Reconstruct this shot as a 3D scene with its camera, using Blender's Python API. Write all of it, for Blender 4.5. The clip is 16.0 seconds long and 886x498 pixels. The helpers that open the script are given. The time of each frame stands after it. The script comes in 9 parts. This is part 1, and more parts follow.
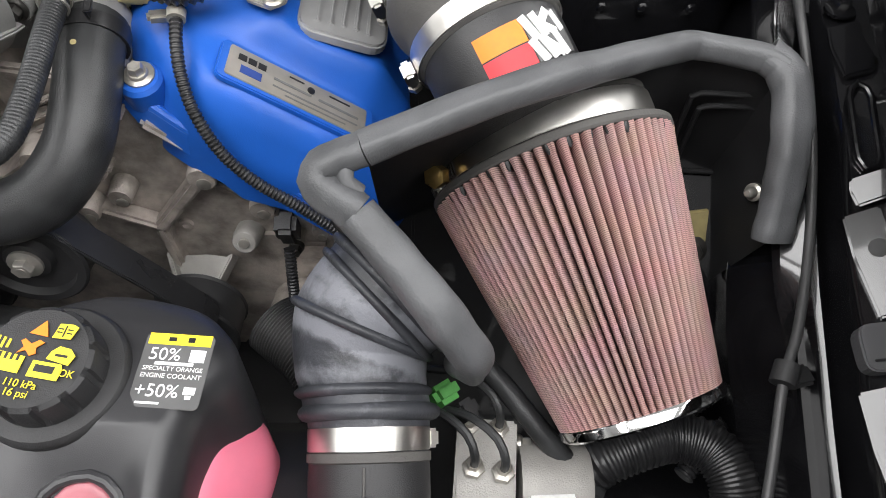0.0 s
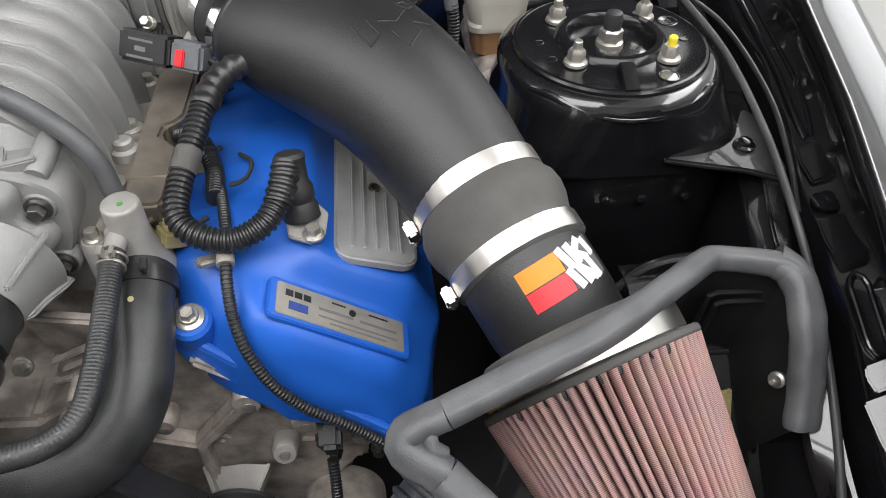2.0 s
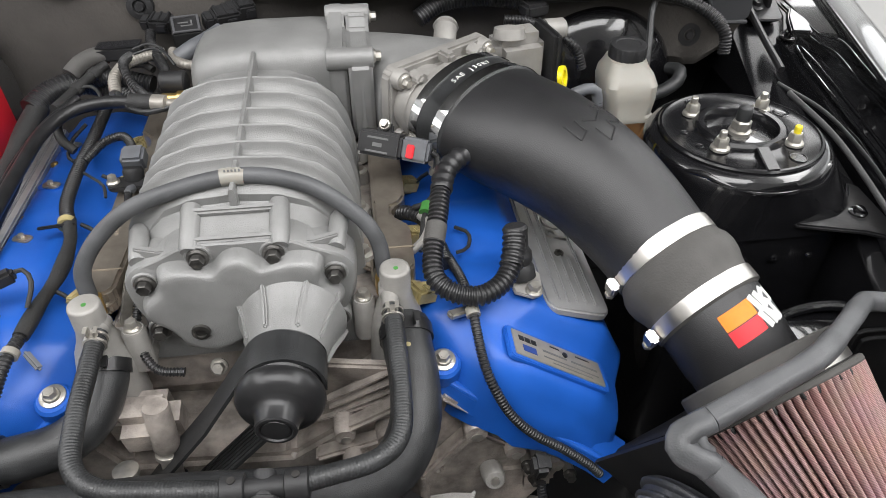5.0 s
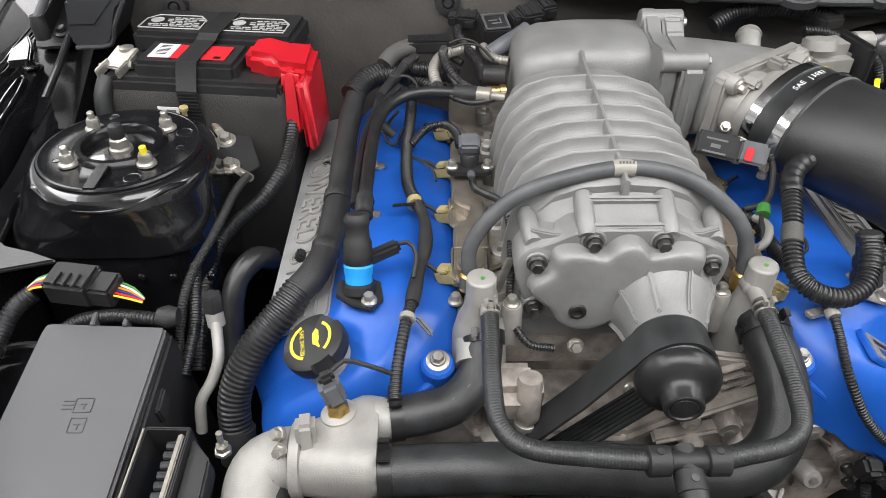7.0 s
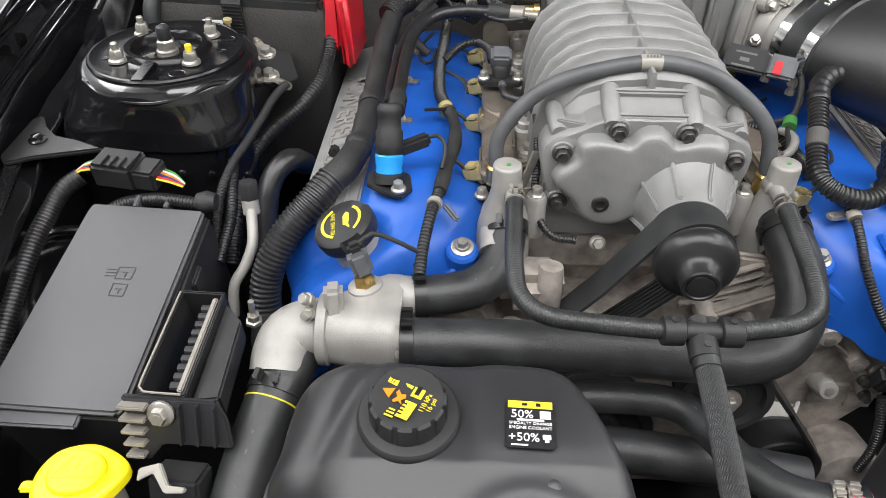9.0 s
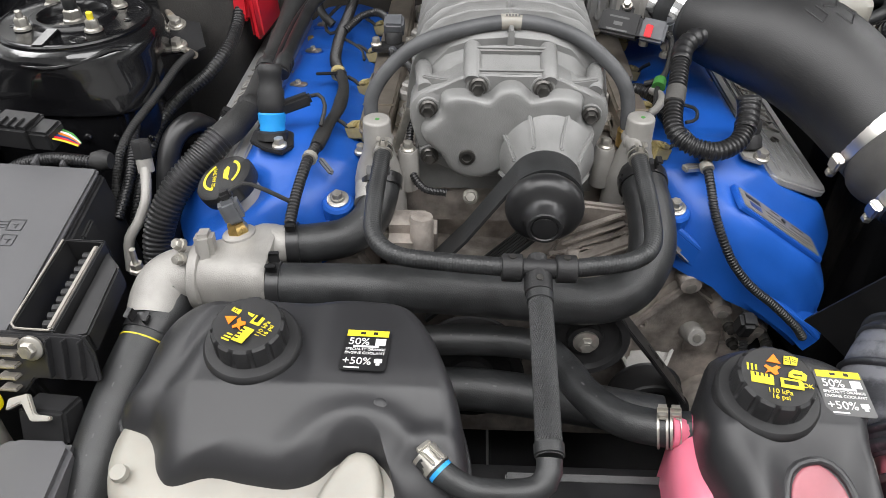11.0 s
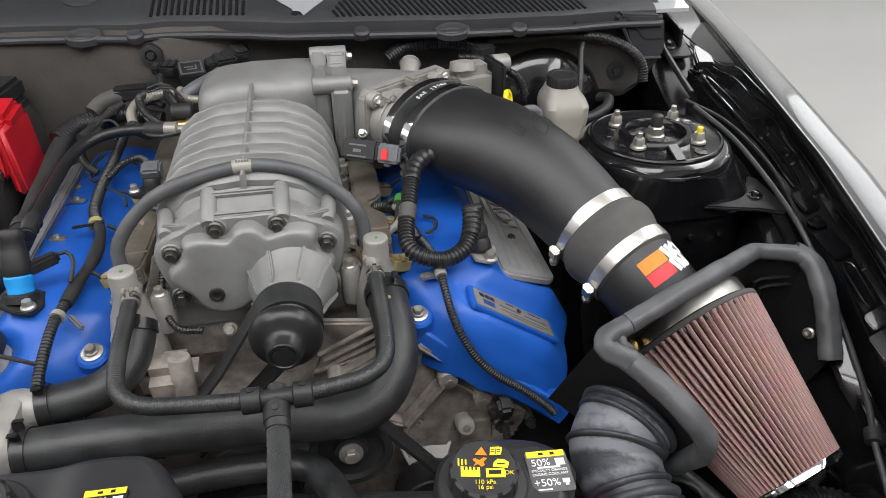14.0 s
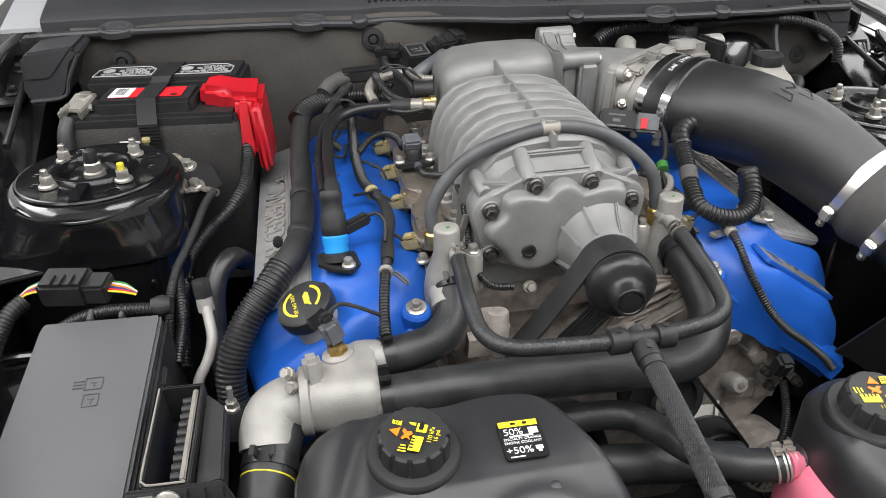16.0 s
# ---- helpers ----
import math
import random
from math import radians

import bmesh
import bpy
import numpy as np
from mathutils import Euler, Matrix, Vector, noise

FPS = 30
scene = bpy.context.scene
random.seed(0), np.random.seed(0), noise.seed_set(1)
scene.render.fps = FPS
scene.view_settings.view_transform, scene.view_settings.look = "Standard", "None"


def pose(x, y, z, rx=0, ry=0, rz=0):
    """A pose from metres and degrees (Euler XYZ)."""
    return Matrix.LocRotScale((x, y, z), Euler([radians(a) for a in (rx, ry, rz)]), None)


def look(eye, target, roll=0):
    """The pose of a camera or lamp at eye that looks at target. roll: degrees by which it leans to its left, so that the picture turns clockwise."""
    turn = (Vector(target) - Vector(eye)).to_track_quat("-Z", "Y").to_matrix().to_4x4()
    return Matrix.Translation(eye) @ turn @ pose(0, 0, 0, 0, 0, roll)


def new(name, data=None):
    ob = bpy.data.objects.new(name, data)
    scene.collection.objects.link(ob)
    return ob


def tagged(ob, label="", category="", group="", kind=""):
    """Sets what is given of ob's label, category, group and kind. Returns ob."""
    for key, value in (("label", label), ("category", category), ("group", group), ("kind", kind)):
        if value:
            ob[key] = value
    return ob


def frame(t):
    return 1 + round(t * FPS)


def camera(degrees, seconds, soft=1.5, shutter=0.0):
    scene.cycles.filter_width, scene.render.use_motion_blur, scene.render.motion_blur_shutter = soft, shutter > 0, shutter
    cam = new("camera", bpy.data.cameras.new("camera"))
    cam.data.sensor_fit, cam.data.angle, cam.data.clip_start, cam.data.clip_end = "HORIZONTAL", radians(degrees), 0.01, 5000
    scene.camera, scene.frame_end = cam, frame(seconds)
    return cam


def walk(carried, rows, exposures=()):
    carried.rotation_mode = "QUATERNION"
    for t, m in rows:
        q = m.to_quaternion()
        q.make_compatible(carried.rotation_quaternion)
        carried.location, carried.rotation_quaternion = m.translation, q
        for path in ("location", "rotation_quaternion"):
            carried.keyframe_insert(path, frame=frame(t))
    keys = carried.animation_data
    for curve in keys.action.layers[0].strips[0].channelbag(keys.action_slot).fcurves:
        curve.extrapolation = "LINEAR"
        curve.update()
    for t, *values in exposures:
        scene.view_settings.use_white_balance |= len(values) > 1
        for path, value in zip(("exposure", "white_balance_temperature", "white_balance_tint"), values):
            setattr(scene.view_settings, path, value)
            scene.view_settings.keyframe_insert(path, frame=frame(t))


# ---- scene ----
cam = camera(62.9, 16.0, 0.7)
METRES, EYE, TILT, LEAN, TURN = 1.68, 1.10, -52.0, -1.0, 0.0
ROWS = [
    (0.0, 0.0, 0.0, 0.0, 0.0, 0.0, -0.0),
    (0.5, 0.002, 0.0049, -0.0093, -1.44, 0.5, 2.2),
    (1.0, -0.0026, 0.0054, -0.0064, -2.51, 1.0, 3.92),
    (1.5, -0.0186, -0.0084, 0.0221, -3.1, 2.94, 4.67),
    (2.0, -0.0368, -0.019, 0.0549, -3.23, 7.11, 4.91),
    (2.5, -0.0421, -0.0247, 0.0789, -3.28, 10.42, 5.0),
    (3.0, -0.034, -0.022, 0.1019, -3.57, 12.34, 5.35),
    (5.5, -0.2129, -0.0954, 0.0393, -3.54, 12.92, 6.29),
    (6.0, -0.2705, -0.0989, 0.0442, -3.06, 12.92, 5.79),
    (6.5, -0.3167, -0.1022, 0.05, -1.5, 13.18, 3.8),
    (7.0, -0.3272, -0.1014, 0.0429, 0.29, 13.44, 1.2),
    (7.5, -0.3261, -0.1024, 0.0297, 1.35, 13.46, -0.43),
    (8.0, -0.3271, -0.1017, 0.0114, 1.85, 13.41, -1.23),
    (10.5, -0.2974, -0.1058, -0.05, 2.1, 13.24, -1.58),
    (11.0, -0.2519, -0.1128, -0.0521, 1.82, 13.21, -1.15),
    (11.5, -0.2147, -0.1167, -0.0524, 0.68, 13.11, 0.5),
    (12.0, -0.1686, -0.1243, -0.0453, -0.96, 13.33, 3.11),
    (12.5, -0.1425, -0.1375, -0.0381, -2.97, 15.33, 5.94),
    (13.0, -0.1407, -0.1456, -0.0352, -4.24, 17.58, 7.76),
    (13.5, -0.15, -0.1488, -0.0384, -4.82, 18.83, 8.73),
    (14.0, -0.1718, -0.1518, -0.0441, -5.02, 19.34, 9.1),
    (14.5, -0.2056, -0.1629, -0.056, -5.12, 19.76, 9.23),
    (15.0, -0.2735, -0.1568, -0.0639, -5.04, 20.91, 9.25),
    (15.5, -0.336, -0.1435, -0.0596, -5.08, 21.12, 9.52),
    (16.0, -0.3762, -0.1338, -0.0549, -5.1, 21.05, 9.87),
]
walk(cam, [(t, pose(0.381, 0, EYE, TILT, LEAN, TURN) @ pose(METRES * x, METRES * y, METRES * z, 90 + pitch, roll, yaw)) for t, x, y, z, yaw, pitch, roll in ROWS],
     [(0.0, 0.22), (1.0, 0.20), (2.0, 0.14), (4.0, 0.1), (6.0, 0.12), (8.0, 0.25), (10.0, 0.17), (11.5, 0.0), (13.0, -0.03), (14.0, -0.17), (14.6, -0.17), (16.0, 0.1)])

# ---- world and lamps: a bright hall with long ceiling lamps ----
world = bpy.data.worlds.new("hall")
scene.world = world
world.use_nodes = True
world.node_tree.nodes["Background"].inputs[0].default_value = (0.9, 0.95, 1.0, 1)
world.node_tree.nodes["Background"].inputs[1].default_value = 0.3
scene.view_settings.exposure = 0.0


def lamp(name, eye, target, sx, sy, watts, colour=(0.972, 0.962, 0.962)):
    data = bpy.data.lights.new(name, "AREA")
    data.shape, data.size, data.size_y, data.energy, data.color = "RECTANGLE", sx, sy, watts, colour
    ob = new(name, data)
    ob.matrix_basis = look(eye, target)
    return ob


for lx in (-2.7, 2.7):
    lamp("ceiling_lamp", (lx, 0.9, 3.35), (lx, 0.9, 0), 1.1, 7.6, 190)
# broad unseen side lights, added so the black fenders mirror something bright
for lx in (-5.97, 5.97):
    lamp("window_daylight", (lx, 3.2, 2.05), (0, 3.2, 2.05), 5.4, 2.5, 64, (0.96, 0.98, 1.0))
lamp("ceiling_lamp", (0, -0.8, 3.35), (0, -0.8, 0), 3.4, 2.0, 126)

# ---- materials ----
def material(name, colour, rough=0.5, metal=0.0, coat=0.0, grain=(600, 0.1), stain=(18, 0.12), second=None, scales=None, spec=0.5, glow=0.0, trans=0.0, sss=0.0, rough_var=0.08):
    """A surface with stains at one scale and grain relief at another (scales per metre)."""
    m = bpy.data.materials.new(name)
    m.use_nodes = True
    n, l = m.node_tree.nodes, m.node_tree.links
    b = n["Principled BSDF"]
    b.inputs["Metallic"].default_value = metal
    b.inputs["Roughness"].default_value = rough
    b.inputs["Coat Weight"].default_value = coat
    b.inputs["Coat Roughness"].default_value = 0.04
    b.inputs["Specular IOR Level"].default_value = spec
    b.inputs["Transmission Weight"].default_value = trans
    b.inputs["Subsurface Weight"].default_value = sss
    b.inputs["Subsurface Radius"].default_value = (0.01, 0.006, 0.005)
    c = n.new("ShaderNodeTexCoord")
    if stain:
        a = n.new("ShaderNodeTexNoise")
        a.inputs["Scale"].default_value, a.inputs["Detail"].default_value = stain[0], 5
        l.new(c.outputs["Object"], a.inputs["Vector"])
        ramp = n.new("ShaderNodeValToRGB")
        k = stain[1]
        second = second or [v * (1 - k) for v in colour]
        ramp.color_ramp.elements[0].position, ramp.color_ramp.elements[1].position = 0.35, 0.65
        ramp.color_ramp.elements[0].color = (*second, 1)
        ramp.color_ramp.elements[1].color = (*[min(1, v * (1 + k * 0.6)) for v in colour], 1)
        l.new(a.outputs["Fac"], ramp.inputs["Fac"])
        l.new(ramp.outputs["Color"], b.inputs["Base Color"])
        mr = n.new("ShaderNodeMapRange")
        mr.inputs["To Min"].default_value, mr.inputs["To Max"].default_value = max(0.02, rough - rough_var), min(1, rough + rough_var)
        l.new(a.outputs["Fac"], mr.inputs["Value"])
        l.new(mr.outputs["Result"], b.inputs["Roughness"])
    else:
        b.inputs["Base Color"].default_value = (*colour, 1)
    if grain:
        g = n.new("ShaderNodeTexNoise")
        g.inputs["Scale"].default_value, g.inputs["Detail"].default_value = grain[0], 3
        l.new(c.outputs["Object"], g.inputs["Vector"])
        bp = n.new("ShaderNodeBump")
        bp.inputs["Strength"].default_value, bp.inputs["Distance"].default_value = grain[1], 0.001
        l.new(g.outputs["Fac"], bp.inputs["Height"])
        l.new(bp.outputs["Normal"], b.inputs["Normal"])
        if scales:
            vo = n.new("ShaderNodeTexVoronoi")
            vo.inputs["Scale"].default_value = scales[0]
            l.new(c.outputs["Object"], vo.inputs["Vector"])
            b2 = n.new("ShaderNodeBump")
            b2.inputs["Strength"].default_value, b2.inputs["Distance"].default_value = scales[1], 0.001
            l.new(vo.outputs["Distance"], b2.inputs["Height"])
            l.new(bp.outputs["Normal"], b2.inputs["Normal"])
            l.new(b2.outputs["Normal"], b.inputs["Normal"])
    if glow:
        b.inputs["Emission Color"].default_value, b.inputs["Emission Strength"].default_value = (*colour, 1), glow
    return m


M = dict(
    cast=material("cast_aluminium_grey", (0.236, 0.236, 0.232), 0.40, 0.15, grain=(900, 0.45), stain=(25, 0.14)),
    castbare=material("bare_cast_aluminium", (0.31, 0.299, 0.281), 0.46, 0.2, grain=(850, 0.4), stain=(35, 0.15)),
    castdark=material("oil_stained_cast_aluminium", (0.385, 0.345, 0.312), 0.42, 0.3, grain=(420, 0.6), stain=(45, 0.42)),
    blue=material("blue_crackle_paint", (0.011, 0.093, 0.44), 0.40, 0.0, grain=(1500, 0.18), stain=(20, 0.1), spec=0.45),
    silverplate=material("silver_coil_cover_paint", (0.38, 0.38, 0.38), 0.4, 0.5, grain=(1200, 0.2), stain=(40, 0.1)),
    blackpaint=material("gloss_black_body_paint", (0.007, 0.007, 0.008), 0.22, 0.0, coat=1.0, grain=(60, 0.015), stain=(30, 0.2)),
    mountpaint=material("satin_black_mount_plate", (0.008, 0.008, 0.009), 0.18, 0.0, grain=(200, 0.04), stain=(30, 0.2), spec=0.35),
    blackwell=material("satin_black_underbody", (0.012, 0.012, 0.013), 0.45, 0.0, coat=0.25, grain=(250, 0.3), stain=(30, 0.3)),
    rubber=material("black_epdm_rubber", (0.024, 0.025, 0.026), 0.42, 0.0, grain=(1100, 0.2), stain=(40, 0.35), scales=(1000, 0.12)),
    satin=material("satin_black_coating", (0.022, 0.022, 0.023), 0.3, 0.2, grain=(1200, 0.05), stain=(40, 0.15)),
    hoseskin=material("dull_grey_cable_sheath", (0.045, 0.045, 0.046), 0.45, grain=(800, 0.15), stain=(40, 0.2)),
    rubbergrey=material("grey_soft_rubber", (0.075, 0.072, 0.068), 0.72, grain=(500, 0.4), stain=(25, 0.2)),
    plastic=material("black_moulded_plastic", (0.021, 0.021, 0.022), 0.50, grain=(1400, 0.25), stain=(35, 0.25), spec=0.4),
    plasticgrey=material("charcoal_textured_plastic", (0.024, 0.024, 0.026), 0.38, grain=(2600, 0.14), stain=(14, 0.12)),
    lid=material("grey_fuse_box_plastic", (0.085, 0.085, 0.09), 0.5, grain=(2200, 0.3), stain=(12, 0.06)),
    conduit=material("black_corrugated_conduit", (0.018, 0.018, 0.019), 0.34, grain=(900, 0.1), stain=(60, 0.3)),
    tape=material("black_cloth_tape", (0.02, 0.02, 0.02), 0.6, grain=(500, 0.6), stain=(60, 0.3)),
    intake=material("black_rotomoulded_tube", (0.018, 0.018, 0.019), 0.40, grain=(1100, 0.30), stain=(20, 0.2)),
    foam=material("grey_edge_trim_rubber", (0.080, 0.082, 0.086), 0.5, grain=(700, 0.3), stain=(30, 0.25)),
    shieldblack=material("dull_black_shield_plastic", (0.015, 0.015, 0.016), 0.6, grain=(900, 0.3), stain=(25, 0.2), spec=0.25),
    steel=material("polished_stainless", (0.66, 0.64, 0.605), 0.32, 1.0, grain=(500, 0.08), stain=(50, 0.1)),
    zinc=material("zinc_plated_bolt", (0.47, 0.45, 0.41), 0.34, 0.75, grain=(600, 0.1), stain=(120, 0.15)),
    darkbolt=material("dark_oxide_bolt", (0.11, 0.106, 0.10), 0.36, 0.8, grain=(600, 0.1), stain=(120, 0.3)),
    chrome=material("chromed_end_cap", (0.75, 0.75, 0.75), 0.1, 1.0, grain=None, stain=(40, 0.05)),
    brass=material("yellow_passivated_brass", (0.62, 0.43, 0.16), 0.3, 0.95, grain=(600, 0.1), stain=(120, 0.2)),
    ink=material("grey_white_ink", (0.40, 0.40, 0.39), 0.6, grain=None, stain=(200, 0.15)),
    plate=material("brushed_aluminium_plate", (0.30, 0.28, 0.25), 0.4, 0.4, grain=(800, 0.1), stain=(60, 0.1)),
    felt=material("grey_brown_felt", (0.066, 0.060, 0.054), 0.9, grain=(250, 0.8), stain=(6, 0.4)),
    coolantpale=material("pale_pink_tank_window", (0.36, 0.115, 0.14), 0.35, sss=0.25, grain=(400, 0.05), stain=(25, 0.18)),
    coolant=material("pink_coolant_tank", (0.74, 0.19, 0.28), 0.35, sss=0.25, grain=(400, 0.05), stain=(15, 0.12)),
    tank=material("milky_plastic_tank", (0.31, 0.295, 0.26), 0.4, sss=0.2, grain=(400, 0.05), stain=(14, 0.14)),
    amber=material("amber_fluid_tank", (0.38, 0.20, 0.08), 0.4, sss=0.2, grain=(400, 0.05), stain=(20, 0.2)),
    yellow=material("yellow_plastic", (0.85, 0.72, 0.01), 0.35, grain=(900, 0.1), stain=(40, 0.06)),
    red=material("red_soft_plastic", (0.50, 0.012, 0.022), 0.36, grain=(900, 0.15), stain=(25, 0.12)),
    cyan=material("light_blue_plastic", (0.02, 0.30, 0.75), 0.35, grain=(900, 0.1), stain=(60, 0.1)),
    green=material("green_plastic", (0.06, 0.24, 0.05), 0.45, grain=(900, 0.1), stain=(60, 0.15)),
    cream=material("tan_connector_plastic", (0.36, 0.30, 0.14), 0.5, grain=(900, 0.2), stain=(80, 0.2)),
    bag=material("woven_battery_sleeve", (0.031, 0.029, 0.027), 0.75, grain=(420, 0.9), stain=(18, 0.25)),
    web=material("black_webbing", (0.010, 0.010, 0.011), 0.7, grain=(500, 0.5), stain=(60, 0.2)),
    white=material("white_print", (0.78, 0.78, 0.77), 0.5, grain=None, stain=(200, 0.08)),
    greyprint=material("pale_grey_print", (0.13, 0.13, 0.13), 0.6, grain=None, stain=(200, 0.1)),
    yprint=material("yellow_print", (0.75, 0.62, 0.03), 0.5, grain=None, stain=(200, 0.1)),
    oprint=material("orange_print", (0.85, 0.22, 0.01), 0.5, grain=None, stain=(200, 0.06)),
    rprint=material("red_print", (0.75, 0.02, 0.03), 0.45, grain=None, stain=(200, 0.06)),
    blackprint=material("black_print", (0.012, 0.012, 0.013), 0.4, grain=None, stain=(200, 0.1)),
    bprint=material("dark_blue_print", (0.02, 0.05, 0.22), 0.4, grain=None, stain=(200, 0.1)),
    labelgrey=material("charcoal_sticker", (0.10, 0.10, 0.10), 0.4, grain=None, stain=(60, 0.1)),
    hoseprint=material("faint_hose_print", (0.085, 0.085, 0.085), 0.6, grain=None, stain=(200, 0.3)),
    cowl=material("grey_cowl_plastic", (0.036, 0.037, 0.040), 0.5, grain=(1500, 0.3), stain=(8, 0.15)),
    floor=material("pale_epoxy_floor", (0.35, 0.347, 0.34), 0.35, grain=(60, 0.05), stain=(1.5, 0.07)),
    wall=material("white_wall_paint", (0.72, 0.72, 0.71), 0.7, grain=(200, 0.1), stain=(0.8, 0.04)),
    ceiling=material("white_ceiling_paint", (0.74, 0.74, 0.74), 0.8, grain=(200, 0.1), stain=(0.8, 0.06)),
    nickel=material("champagne_nickel_plating", (0.40, 0.355, 0.30), 0.32, 0.75, grain=(500, 0.15), stain=(40, 0.2)),
    # opaque pale grey: brightness seen in the glass is put into its colour
    glass=material("pale_painted_windscreen", (0.42, 0.43, 0.45), 0.08, grain=None, stain=(3, 0.1), coat=0.8),
    greycap=material("grey_plastic_cap", (0.11, 0.115, 0.125), 0.45, grain=(900, 0.2), stain=(60, 0.15)),

)


def gauze(name, colour, dark):
    """Oiled gauze: a fine square wire mesh pressed on cotton; 'weave' holds metres round and along the filter."""
    m = bpy.data.materials.new(name)
    m.use_nodes = True
    n, l = m.node_tree.nodes, m.node_tree.links
    b = n["Principled BSDF"]
    b.inputs["Roughness"].default_value = 0.75
    at = n.new("ShaderNodeAttribute")
    at.attribute_name = "weave"
    waves = []
    for axis in ("X", "Y"):
        w = n.new("ShaderNodeTexWave")
        w.bands_direction = axis
        w.inputs["Scale"].default_value, w.inputs["Distortion"].default_value, w.inputs["Detail"].default_value = 270.0, 0.6, 1.0
        l.new(at.outputs["Vector"], w.inputs["Vector"])
        waves.append(w)
    mx = n.new("ShaderNodeMath")
    mx.operation = "MINIMUM"
    weft = n.new("ShaderNodeMath")
    weft.operation = "MAXIMUM"
    weft.inputs[1].default_value = 0.42
    l.new(waves[0].outputs["Fac"], weft.inputs[0])
    l.new(weft.outputs[0], mx.inputs[0])
    l.new(waves[1].outputs["Fac"], mx.inputs[1])
    c = n.new("ShaderNodeTexCoord")
    st = n.new("ShaderNodeTexNoise")
    st.inputs["Scale"].default_value, st.inputs["Detail"].default_value = 45, 4
    l.new(c.outputs["Object"], st.inputs["Vector"])
    ramp = n.new("ShaderNodeValToRGB")
    ramp.color_ramp.elements[0].position, ramp.color_ramp.elements[1].position = 0.05, 0.5
    ramp.color_ramp.elements[0].color, ramp.color_ramp.elements[1].color = (*dark, 1), (*colour, 1)
    l.new(mx.outputs[0], ramp.inputs["Fac"])
    mix = n.new("ShaderNodeMix")
    mix.data_type, mix.blend_type = "RGBA", "MULTIPLY"
    mix.inputs[0].default_value = 0.35
    l.new(ramp.outputs["Color"], mix.inputs[6])
    l.new(st.outputs["Color"], mix.inputs[7])
    l.new(mix.outputs[2], b.inputs["Base Color"])
    bp = n.new("ShaderNodeBump")
    bp.inputs["Strength"].default_value, bp.inputs["Distance"].default_value = 0.5, 0.0006
    l.new(mx.outputs[0], bp.inputs["Height"])
    l.new(bp.outputs["Normal"], b.inputs["Normal"])
    return m


def dusty(name, colour, dust):
    """Soft rubber with pale dust lying where 'dust' is high, broken up by noise."""
    m = material(name, colour, 0.5, grain=(450, 0.35), stain=(30, 0.35))
    n, l = m.node_tree.nodes, m.node_tree.links
    b = n["Principled BSDF"]
    base = b.inputs["Base Color"].links[0].from_socket
    c = n.new("ShaderNodeTexCoord")
    at = n.new("ShaderNodeAttribute")
    at.attribute_name = "dust"
    ns = n.new("ShaderNodeTexNoise")
    ns.inputs["Scale"].default_value, ns.inputs["Detail"].default_value, ns.inputs["Roughness"].default_value = 55, 8, 0.7
    l.new(c.outputs["Object"], ns.inputs["Vector"])
    both = n.new("ShaderNodeMath")
    both.operation = "MULTIPLY_ADD"
    both.inputs[1].default_value = 0.55
    l.new(at.outputs["Fac"], both.inputs[0])
    l.new(ns.outputs["Fac"], both.inputs[2])
    ramp = n.new("ShaderNodeValToRGB")
    ramp.color_ramp.elements[0].position, ramp.color_ramp.elements[1].position = 0.56, 0.86
    l.new(both.outputs[0], ramp.inputs["Fac"])
    mix = n.new("ShaderNodeMix")
    mix.data_type = "RGBA"
    l.new(ramp.outputs["Color"], mix.inputs[0])
    l.new(base, mix.inputs[6])
    mix.inputs[7].default_value = (*dust, 1)
    l.new(mix.outputs[2], b.inputs["Base Color"])
    return m


M["aluduct"] = dusty("dusty_grey_rubber_duct", (0.036, 0.038, 0.044), (0.17, 0.175, 0.195))
M["pleat"] = gauze("pink_oiled_cotton_gauze", (0.47, 0.285, 0.265), (0.20, 0.12, 0.112))


# ---- mesh tools ----
def link(name, bm, mat, smooth=35):
    me = bpy.data.meshes.new(name)
    bmesh.ops.recalc_face_normals(bm, faces=bm.faces)
    bm.to_mesh(me)
    bm.free()
    me.polygons.foreach_set("use_smooth", [True] * len(me.polygons))
    me.set_sharp_from_angle(angle=radians(smooth))
    me.materials.append(M[mat])
    return new(name, me)


def thing(name, at, label, category, group=""):
    ob = new(name)
    ob.location, ob.empty_display_size = at, 0.01
    return tagged(ob, label, category, group)


def part(name, bm, mat, parent, label="", smooth=35):
    ob = link(name, bm, mat, smooth)
    ob.parent = parent
    if parent.type == "EMPTY":
        ob.matrix_parent_inverse = Matrix.Translation(parent.location).inverted()
    return tagged(ob, label)


def solid(name, bm, mat, label, category, group="", kind="", smooth=35):
    return tagged(link(name, bm, mat, smooth), label, category, group, kind)


def spline(pts, step):
    """Points at even steps along a smooth curve through pts."""
    p = [np.array(v, float) for v in pts]
    p = [2 * p[0] - p[1]] + p + [2 * p[-1] - p[-2]]
    dense = []
    for a, b, c, d in zip(p, p[1:], p[2:], p[3:]):
        for k in range(24):
            u = k / 24
            dense.append(0.5 * (2 * b + (c - a) * u + (2 * a - 5 * b + 4 * c - d) * u * u + (3 * b - a - 3 * c + d) * u**3))
    dense = np.array(dense + [p[-2]])
    run = np.concatenate([[0], np.cumsum(np.linalg.norm(np.diff(dense, axis=0), axis=1))])
    n = max(2, int(round(run[-1] / step)) + 1)
    at = np.linspace(0, run[-1], n)
    return np.stack([np.interp(at, run, dense[:, i]) for i in range(3)], 1)


